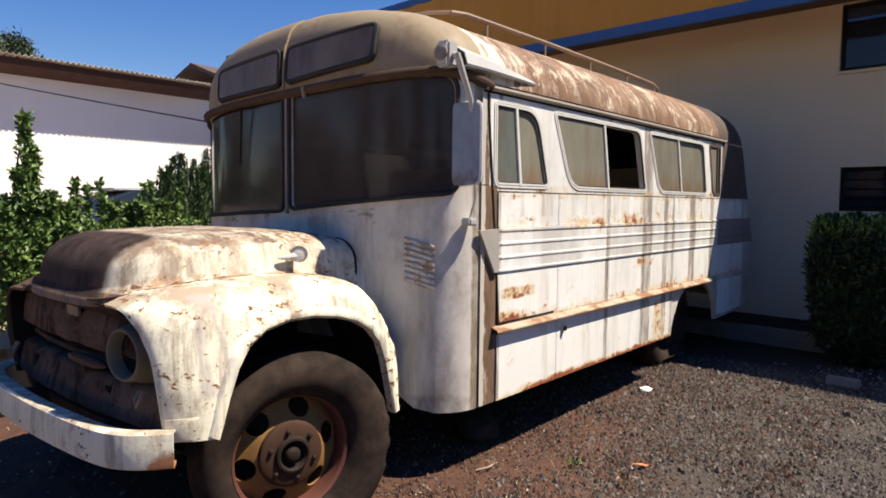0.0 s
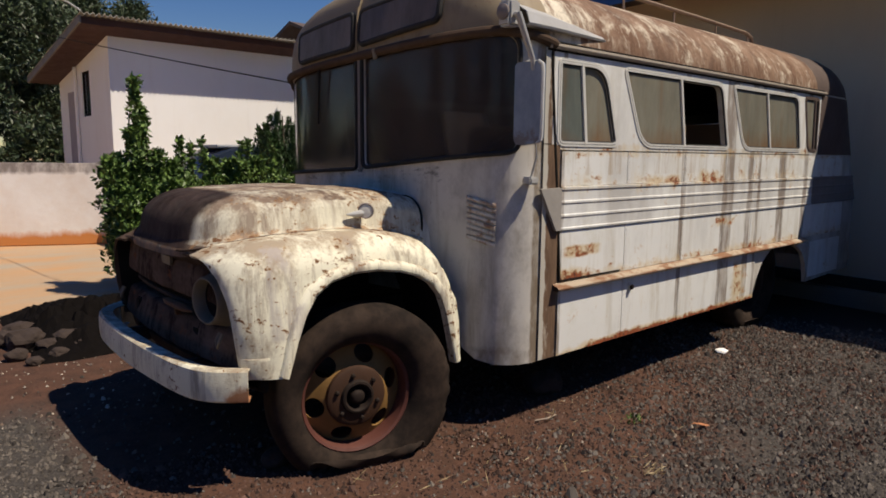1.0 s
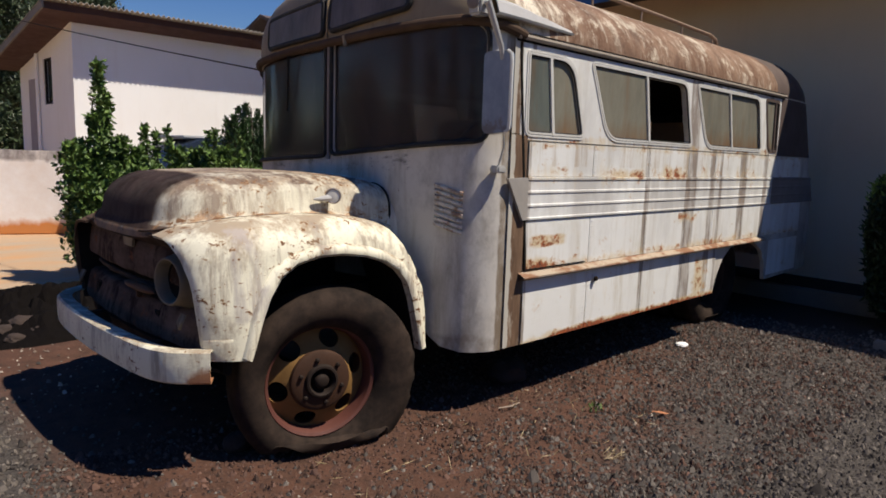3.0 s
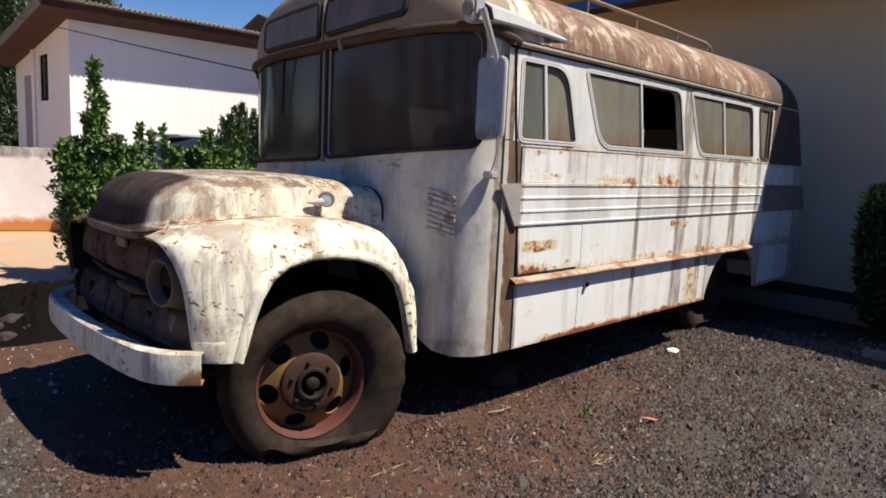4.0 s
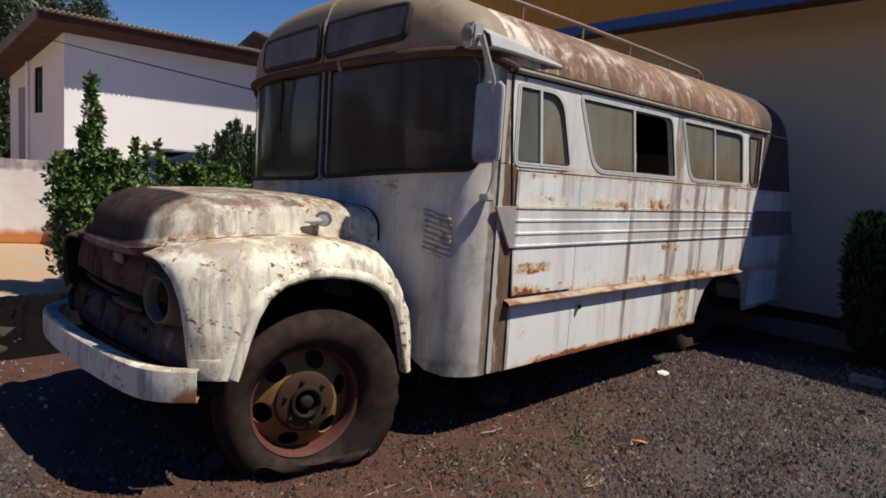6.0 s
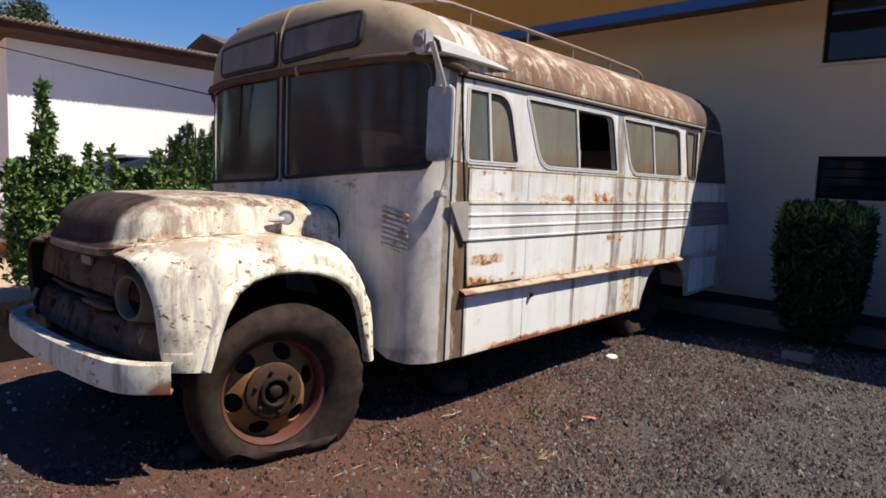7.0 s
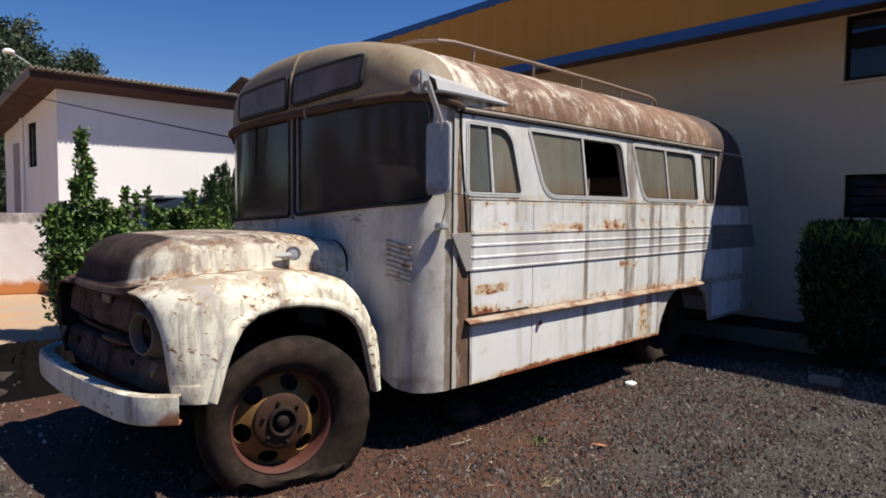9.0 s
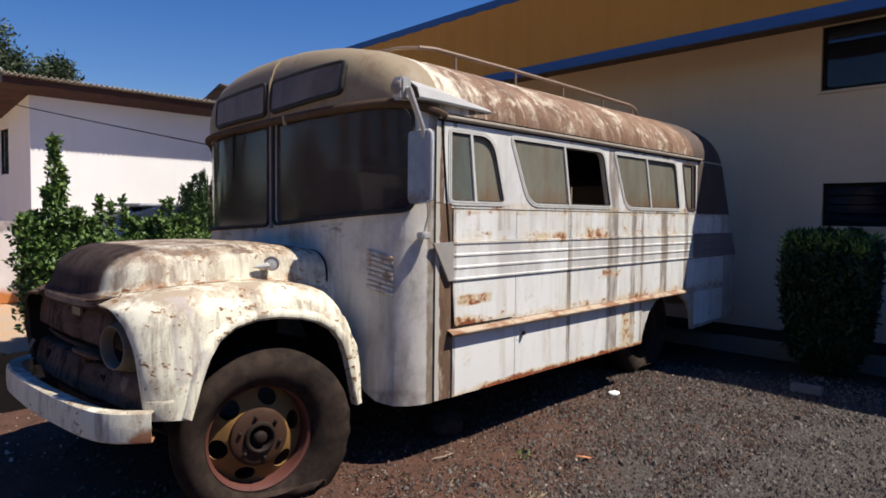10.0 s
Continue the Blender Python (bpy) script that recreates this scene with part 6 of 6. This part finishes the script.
part("pane", box(HX0 + 0.05, HX0 + 0.06, 14.81, 15.39, 2.43, 3.34), M_DARKGLASS, hw, smooth=False)
part("back_room", box(HX0 + 1.2, HX0 + 1.25, HY0 + 0.3, HY1 - 0.2, 0.1, 3.3), M_DARKROOM, house, smooth=False)
hd = new("door")
hd.parent = house
part("door_leaf", box(HX0 - 0.012, HX0 + 0.02, 16.05, 16.75, 0.15, 3.0), M_DOORL, hd, "shaded grey door", smooth=False)
part("door_frame", box(HX0 - 0.03, HX0 + 0.01, 15.95, 16.05, 0.1, 3.08), M_WHITE_WALL, hd, smooth=False)
part("downpipe", tube([(HX0 - 0.05, 15.80, 0.1), (HX0 - 0.05, 15.80, 3.55)], 0.04, 8), M_WHITE_WALL, house, "white downpipe")
# corrugated roof: waves along x
rows = []
nx_ = int((HX1 + 0.4 - 1.85) / 0.0135)
for y in (12.49, 17.9):
    rows.append([(1.85 + 0.0135 * k, y, house_roof_z(y) + 0.026 * math.sin(2 * math.pi * 0.0135 * k / 0.108)) for k in range(nx_)])
bm = grid(rows)
thicken(bm, 0.008)
part("roof", bm, M_SHEET, house, "grey corrugated fibre-cement roof")
part("eave_board", box(1.88, HX1 + 0.3, 12.64, 12.67, house_roof_z(12.64) - 0.15, house_roof_z(12.64) - 0.03), M_REDWOOD, house, "red-brown eave board", smooth=False)
rows = [[(1.9, y, house_roof_z(y) - z), (HX1 + 0.3, y, house_roof_z(y) - z)] for y, z in ((12.67, 0.13), (HY0, 0.17))]
bm = grid(rows)
thicken(bm, 0.02)
part("soffit", bm, M_REDWOOD, house, smooth=False)
rows = [[(1.89, y, house_roof_z(y) - 0.17), (HX0, y, house_roof_z(y) - 0.17)] for y in (12.62, 17.8)]
bm = grid(rows)
thicken(bm, 0.02)
part("verge_soffit", bm, M_REDWOOD, house, smooth=False)
b = box(1.85, 1.89, 12.58, 17.85, -0.17, -0.03)
for v in b.verts:
    v.co.z += house_roof_z(v.co.y)
part("verge_board", b, M_CONCRETE, house, smooth=False)

# taller wing behind, with a gable end
wing_b = thing("house_wing", "dark roofed wing rising behind the white house", "house")
part("wall", box(10.0, 16.5, 14.8, 21.0, 0, 4.72), M_WHITE_WALL, wing_b, smooth=False)
rows = [[(x, y, z) for y, z in ((14.4, 4.62), (17.9, 5.82), (21.4, 4.62))] for x in (9.4, 16.9)]
bm = grid(rows)
thicken(bm, 0.10)
part("roof", bm, M_TAIL, wing_b, smooth=False)

# boundary wall
a_, b_ = Vector((-9.0, 14.6)), Vector((2.45, 9.3))
d_ = (b_ - a_).normalized()
n2_ = Vector((-d_.y, d_.x))
b = box(0, (b_ - a_).length, 0, 0.16, 0, 1.36, 0.015)
bmesh.ops.subdivide_edges(b, edges=[e for e in b.edges if abs((e.verts[0].co - e.verts[1].co).x) > 2], cuts=30)
for v in b.verts:
    p = a_ + d_ * v.co.x + n2_ * v.co.y
    v.co = Vector((p.x, p.y, v.co.z + (0.012 * noise.noise((v.co.x * 1.7, 0, 0)) if v.co.z > 1 else 0)))
n_ = Nodes("stained_boundary_plaster")
c_ = n_.mix(n_.ramp(n_.noise(1.5, 6, 0.65), (0.4, 0.0), (0.7, 1.0)), (0.90, 0.88, 0.84), (0.80, 0.72, 0.64))
low_ = n_.math("ADD", n_.math("MULTIPLY", n_.band(2, -1, 0.08, 0.30), 0.72), n_.math("MULTIPLY", n_.noise(3.2, 6, 0.75, (1, 1, 0.6)), 0.62))
c_ = n_.mix(n_.ramp(low_, (0.60, 0.0), (0.88, 1.0)), c_, (0.62, 0.25, 0.08))
top_ = n_.math("ADD", n_.math("MULTIPLY", n_.band(2, 1.22, 2, 0.15), 0.4), n_.math("MULTIPLY", n_.noise(4, 6, 0.7, (1, 1, 0.5)), 0.6))
c_ = n_.mix(n_.ramp(top_, (0.55, 0.0), (0.75, 0.85)), c_, (0.16, 0.13, 0.12))
n_.bump(n_.noise(12, 5), 0.3, 0.01)
M_BOUND = n_.done(c_, 0.9, 0, 0.2)
tagged(part("wall_boundary", b, M_BOUND, smooth=False), "stained white boundary wall splashed with red earth", "wall", kind="structure")


# ---- parked car behind the hedge ----
car = thing("parked_car", "dark blue parked car with a pale roof behind the hedge", "car")
cx, cy = 1.75, 8.7
prof = [(-0.2, 0.35), (-0.25, 0.75), (0.1, 0.95), (0.75, 1.02), (1.15, 1.52), (1.5, 1.64), (2.6, 1.66), (3.3, 1.55), (3.75, 1.0), (3.85, 0.6), (3.8, 0.35)]
M_CAR = plain("dark_blue_car_paint", (0.03, 0.045, 0.08), 0.25, 0.2, 0.15, 4)
M_CARROOF = plain("pale_car_roof", (0.55, 0.57, 0.60), 0.3, 0.1, 0.15, 4)
bm = bmesh.new()
rows = []
for dy, sc in ((0.0, 0.93), (0.08, 1.0), (0.85, 1.02), (1.6, 1.0), (1.68, 0.93)):
    rows.append([(cx + 1.8 + (px - 1.8) * sc, cy + dy + (0.18 * max(0, pz - 0.95) * (1 if dy < 0.8 else -1) if dy not in (0.85,) else 0), 0.35 + (pz - 0.35) * (1 if dy == 0.85 else 0.985)) for px, pz in prof])
grid(rows, bm=bm)
for row in (rows[0], rows[-1]):
    bm.faces.new([bm.verts.new(p) for p in row])
bmesh.ops.remove_doubles(bm, verts=bm.verts, dist=1e-4)
part("body", bm, M_CAR, car, angle=30)
part("roof", box(cx + 1.25, cx + 3.2, cy + 0.25, cy + 1.43, 1.63, 1.685, 0.025), M_CARROOF, car, "pale reflective roof")
for sy in (0.075,):
    bm = flat(rounded([(cx + 1.05, 1.06), (cx + 2.1, 1.06), (cx + 2.1, 1.52), (cx + 1.45, 1.52)], [0.04] * 4))
    bend(bm, lambda x, z: Vector((x, cy + 0.06 + 0.18 * max(0, z - 0.95), z)))
    thicken(bm, 0.01)
    part("side_glass", bm, M_DARKGLASS, car)
    bm = flat(rounded([(cx + 2.2, 1.06), (cx + 3.3, 1.06), (cx + 3.0, 1.52), (cx + 2.2, 1.52)], [0.04] * 4))
    bend(bm, lambda x, z: Vector((x, cy + 0.06 + 0.18 * max(0, z - 0.95), z)))
    thicken(bm, 0.01)
    part("side_glass", bm, M_DARKGLASS, car)
for wx in (0.6, 3.05):
    for wy in (0.1, 1.58):
        cw = new("wheel")
        cw.parent = car
        m = pose(cx + wx, cy + wy, 0.31, 90, 0, 0)
        part("tyre", lathe([(0.19, -0.09), (0.29, -0.1), (0.31, -0.06), (0.31, 0.06), (0.29, 0.1), (0.19, 0.09), (0.19, -0.09)], 24, None, m), M_TYRE, cw)
        part("rim", lathe([(0.0, 0.07), (0.12, 0.07), (0.19, 0.085), (0.19, -0.085), (0, -0.085)], 24, None, m), M_ALU, cw)


# ---- cable across the yard ----
pts = []
A, B = Vector((-0.25, 27.0, 6.8)), Vector((0.93, YC + HALF + 0.05, 2.09))
for k in range(25):
    t = k / 24
    p = A.lerp(B, t)
    pts.append((p.x, p.y, p.z - 0.16 * 4 * t * (1 - t)))
cab = thing("overhead_cable", "thin dark cable running from the bus to a tree", "cable")
part("wire", tube(pts, 0.006, 6), M_BLACK, cab)


# ---- loose stones, litter ----
def stones(name, label, n, area, size, material, seed, keep=None):
    rng = np.random.default_rng(seed)
    base = np.array([(1, 0, -0.3), (0.2, 0.9, -0.2), (-0.9, 0.4, -0.3), (-0.6, -0.8, -0.2), (0.5, -0.85, -0.3), (0.25, 0.3, 0.75), (-0.35, -0.2, 0.7)], float)
    tri = np.array([(0, 1, 5), (1, 2, 6), (1, 6, 5), (2, 3, 6), (3, 4, 6), (4, 5, 6), (4, 0, 5)])
    x = rng.uniform(area[0], area[1], n)
    y = rng.uniform(area[2], area[3], n)
    if keep is not None:
        ok = keep(x, y, rng)
        x, y = x[ok], y[ok]
    n = len(x)
    s = size * rng.lognormal(0, 0.4, n)
    a = rng.uniform(0, 6.28, n)
    sh = rng.uniform(0.6, 1.2, (n, 3))
    v = base[None] * sh[:, None] * s[:, None, None] * (1 + 0.25 * rng.uniform(-1, 1, (n, 7, 1)))
    vx = v[:, :, 0] * np.cos(a)[:, None] - v[:, :, 1] * np.sin(a)[:, None] + x[:, None]
    vy = v[:, :, 0] * np.sin(a)[:, None] + v[:, :, 1] * np.cos(a)[:, None] + y[:, None]
    vz = v[:, :, 2] + 0.3 * s[:, None]
    vz += np.array([0.018 * noise.noise((p * 0.9, q * 0.9, 0)) + 0.008 * noise.noise((p * 2.5, q * 2.5, 4)) for p, q in zip(x, y)])[:, None]
    verts = np.stack([vx, vy, vz], 2).reshape(-1, 3)
    faces = (tri[None] + (np.arange(n) * 7)[:, None, None]).reshape(-1, 3)
    mesh = bpy.data.meshes.new(name)
    mesh.from_pydata(verts.tolist(), [], faces.tolist())
    return tagged(finish(name, mesh, material, smooth=False), label, "gravel", kind="stuff")


n_ = Nodes("crushed_stone")
M_STONE = n_.done(n_.mix(n_.island(), (0.032, 0.027, 0.024), (0.165, 0.142, 0.121)), 0.9, 0, 0.2)
n_ = Nodes("red_earth_crumbs")
M_CRUMB = n_.done(n_.mix(n_.island(), (0.035, 0.022, 0.017), (0.14, 0.08, 0.06)), 0.95, 0, 0.2)


def stony(x, y, rng):
    """More stone away from the bus, thinning out raggedly at the far edges."""
    f = -0.28 * x + y + 0.65 + 0.15 * np.sin(x * 1.3 + y * 0.7)
    side = np.clip(0.55 - f * 0.9, 0.06, 1.0)
    front = np.clip((-0.95 - x) * 3.0, 0.0, 1.0) * np.clip((2.3 - y) * 1.5, 0, 1)
    edge = np.clip(np.minimum.reduce([x + 3.4, 5.35 - x, y + 4.6, 2.6 - y]) * 0.9 + 0.35 * np.sin(x * 2.1) * np.cos(y * 1.7), 0, 1)
    return rng.uniform(0, 1, len(x)) < np.maximum(side, front) * edge


stones("gravel", "loose grey crushed stone over the yard", 200000, (-3.4, 6.2, -4.6, 2.6), 0.0086, M_STONE, 71, stony)
stones("earth_crumbs", "crumbs of red earth beside the bus", 22000, (-1.2, 4.6, -1.4, 0.9), 0.008, M_CRUMB, 73)

n_ = Nodes("pale_flakes")
M_FLAKE = n_.done(n_.mix(n_.island(), (0.14, 0.09, 0.065), (0.50, 0.44, 0.36)), 0.8, 0, 0.3)
stones("paint_flakes", "pale paint flakes and bits scattered on the earth", 420, (-1.6, 3.4, -1.5, 0.3), 0.006, M_FLAKE, 75)
stones("paint_flakes", "pale chips and litter on the ground before the bus", 260, (-1.9, -0.3, 1.8, 4.0), 0.008, M_FLAKE, 76)


def rock(name, label, at, r, material, seed, squash=0.7):
    bm = bmesh.new()
    bmesh.ops.create_icosphere(bm, subdivisions=3, radius=1.0)
    for v in bm.verts:
        d = 1 + 0.22 * noise.noise(v.co * 1.6 + Vector((seed, 0, 0))) + 0.08 * noise.noise(v.co * 4 + Vector((0, seed, 0)))
        v.co = Vector((v.co.x * r * d * 1.15, v.co.y * r * d, v.co.z * r * d * squash)) + Vector(at)
    return tagged(part(name, bm, material, smooth=False), label, "stone")


M_ROCK = plain("earthy_rock", (0.055, 0.037, 0.029), 0.95, 0, 0.45, 6, 0.6)
rock("rock", "earth-stained rock under the bus", (1.52, 0.36, 0.06), 0.12, M_ROCK, 5, 0.75)
# Near-black mound added where an unidentified dark area lies.
M_MOUND = plain("near_black_mound", (0.008, 0.0065, 0.006), 0.95, 0, 0.4, 12, 0.6, 0.04)
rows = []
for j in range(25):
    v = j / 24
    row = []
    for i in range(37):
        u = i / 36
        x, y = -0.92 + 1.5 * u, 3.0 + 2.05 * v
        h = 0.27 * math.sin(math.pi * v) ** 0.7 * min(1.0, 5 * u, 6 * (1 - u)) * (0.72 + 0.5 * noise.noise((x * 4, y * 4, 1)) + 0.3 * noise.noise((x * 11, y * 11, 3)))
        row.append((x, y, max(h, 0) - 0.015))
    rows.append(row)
tagged(part("dark_mound", grid(rows), M_MOUND, smooth=False), "low near-black mound by the drive", "mound")
for k, (x, y, r) in enumerate(((-0.86, 3.62, 0.13), (-0.60, 3.50, 0.11), (-0.98, 3.30, 0.07), (-0.72, 3.20, 0.06), (-0.96, 3.80, 0.10), (-0.74, 3.44, 0.08), (-0.90, 3.10, 0.05), (-0.52, 3.30, 0.07), (-0.84, 4.02, 0.11))):
    tagged(rock("rock", "broken earth-stained rubble at the heap's edge", (x, y, r * 0.5), r, M_ROCK, 20 + k), group="rubble by the drive")
rock("rock", "brown stone wedged before the front tyre", (-0.33, 0.52, 0.035), 0.06, M_ROCK, 33, 0.9)
rock("rock", "white chip of plaster on the gravel", (3.28, 0.0, 0.015), 0.045, M_WHITE_WALL, 41, 0.4)
b = box(4.50, 4.60, -1.30, -1.05, 0.0, 0.07, 0.008)
tagged(part("concrete_block", b, M_CONCRETE), "small pale concrete block at the kerb", "block")
bm = flat(rounded([(0, -0.012), (0.10, -0.02), (0.13, 0.0), (0.09, 0.02)], [0.006] * 4))
for v in bm.verts:
    v.co.z = 0.03 + 0.01 * math.sin(v.co.x * 40)
bmesh.ops.transform(bm, matrix=pose(1.66, -0.60, 0.0, 0, 0, -35), verts=bm.verts)
thicken(bm, 0.002)
M_DRY = plain("orange_dry_leaf", (0.50, 0.20, 0.09), 0.8, 0, 0.3, 20)
tagged(part("dry_leaf", bm, M_DRY), "curled orange-brown dry leaf on the gravel", "leaf")
tagged(part("twig", tube([(1.05, 0.02, 0.02), (1.12, -0.02, 0.028), (1.22, 0.0, 0.02)], [0.005, 0.006, 0.003], 5), plain("pale_twig", (0.42, 0.33, 0.25), 0.8)), "pale dry twig on the earth", "twig")


# ---- thicket and bank at the back of the yard ----
rng2 = np.random.default_rng(91)
m_ = 34000
bx, by = rng2.uniform(-14, 4.5, m_), rng2.uniform(20.5, 23.0, m_)
top_h = 2.1 + 0.7 * np.sin(bx * 1.3) * np.cos(bx * 0.6 + 1) + 0.4 * np.sin(bx * 3.1)
bz = rng2.uniform(0, 1, m_) ** 0.7 * top_h
tagged(leaf_mesh("thicket", np.stack([bx, by, bz], 1), 0.22, M_TREE, None, (0, 0, 0.4), 1.0, 0.4, 92), "dark tangled undergrowth below the trees", "undergrowth", kind="stuff")

# Leaf belt out of view, added so that the glass reflects dark foliage.
m_ = 42000
ang = rng2.uniform(2.2, 6.0, m_)
rad = 24 + rng2.uniform(0, 3.0, m_)
hz = rng2.uniform(0, 1, m_) ** 0.8 * (3.4 + 0.7 * np.sin(ang * 9) + 0.4 * np.sin(ang * 23))
tagged(leaf_mesh("unseen_wood", np.stack([rad * np.cos(ang), rad * np.sin(ang), hz], 1), 0.55, M_TREE, None, (0, 0, 0.2), 1.0, 0.5, 93), "unseen belt of trees added to darken reflections", "wood", kind="stuff")

# floodlight on the corner of the house's roof
fl = thing("floodlight", "white floodlight on a bracket at the house roof's corner", "floodlight")
part("bracket", tube([(1.90, 12.62, 4.30), (1.70, 12.58, 4.40), (1.55, 12.55, 4.46)], 0.018, 6), M_ALU, fl)
part("lamp_head", lathe([(0.0, 0.05), (0.05, 0.045), (0.10, 0.02), (0.11, -0.02), (0.10, -0.03), (0.0, -0.02)], 20, None, pose(1.52, 12.55, 4.48)), M_WHITE_WALL, fl)


# small weeds on the gravel
def weed(x, y, n, seed):
    rng = np.random.default_rng(seed)
    ob = thing("weed", "small green weed sprouting from the gravel", "weed", group="weeds on the gravel")
    pts = np.stack([x + rng.normal(0, 0.02, n), y + rng.normal(0, 0.02, n), rng.uniform(0.0, 0.03, n)], 1)
    leaf_mesh("leaves", pts, 0.032, M_LEAF, ob, (0, 0, 0.8), 0.8, 0.4, seed)


weed(1.52, -0.35, 26, 101)
weed(1.46, -0.33, 12, 102)
M_STRAW = leaf_mat("dry_straw", (0.20, 0.14, 0.07), (0.40, 0.31, 0.17))
tuft = thing("dry_grass_tuft", "flattened tuft of dry grass on the gravel", "grass")
rng3 = np.random.default_rng(103)
leaf_mesh("blades", np.stack([1.01 + rng3.normal(0, 0.03, 40), -0.76 + rng3.normal(0, 0.02, 40), rng3.uniform(0.0, 0.02, 40)], 1), 0.06, M_STRAW, tuft, (0.6, -0.3, 0.1), 0.7, 0.10, 104)
# straws scattered before the front wheel
m_ = 160
tagged(leaf_mesh("straw", np.stack([rng3.uniform(-0.6, 1.6, m_), rng3.uniform(-0.75, 0.15, m_), rng3.uniform(0.012, 0.024, m_)], 1), 0.07, M_STRAW, None, (0.5, -0.2, 0.0), 0.55, 0.06, 105), "bits of straw scattered on the red earth", "straw", kind="stuff")
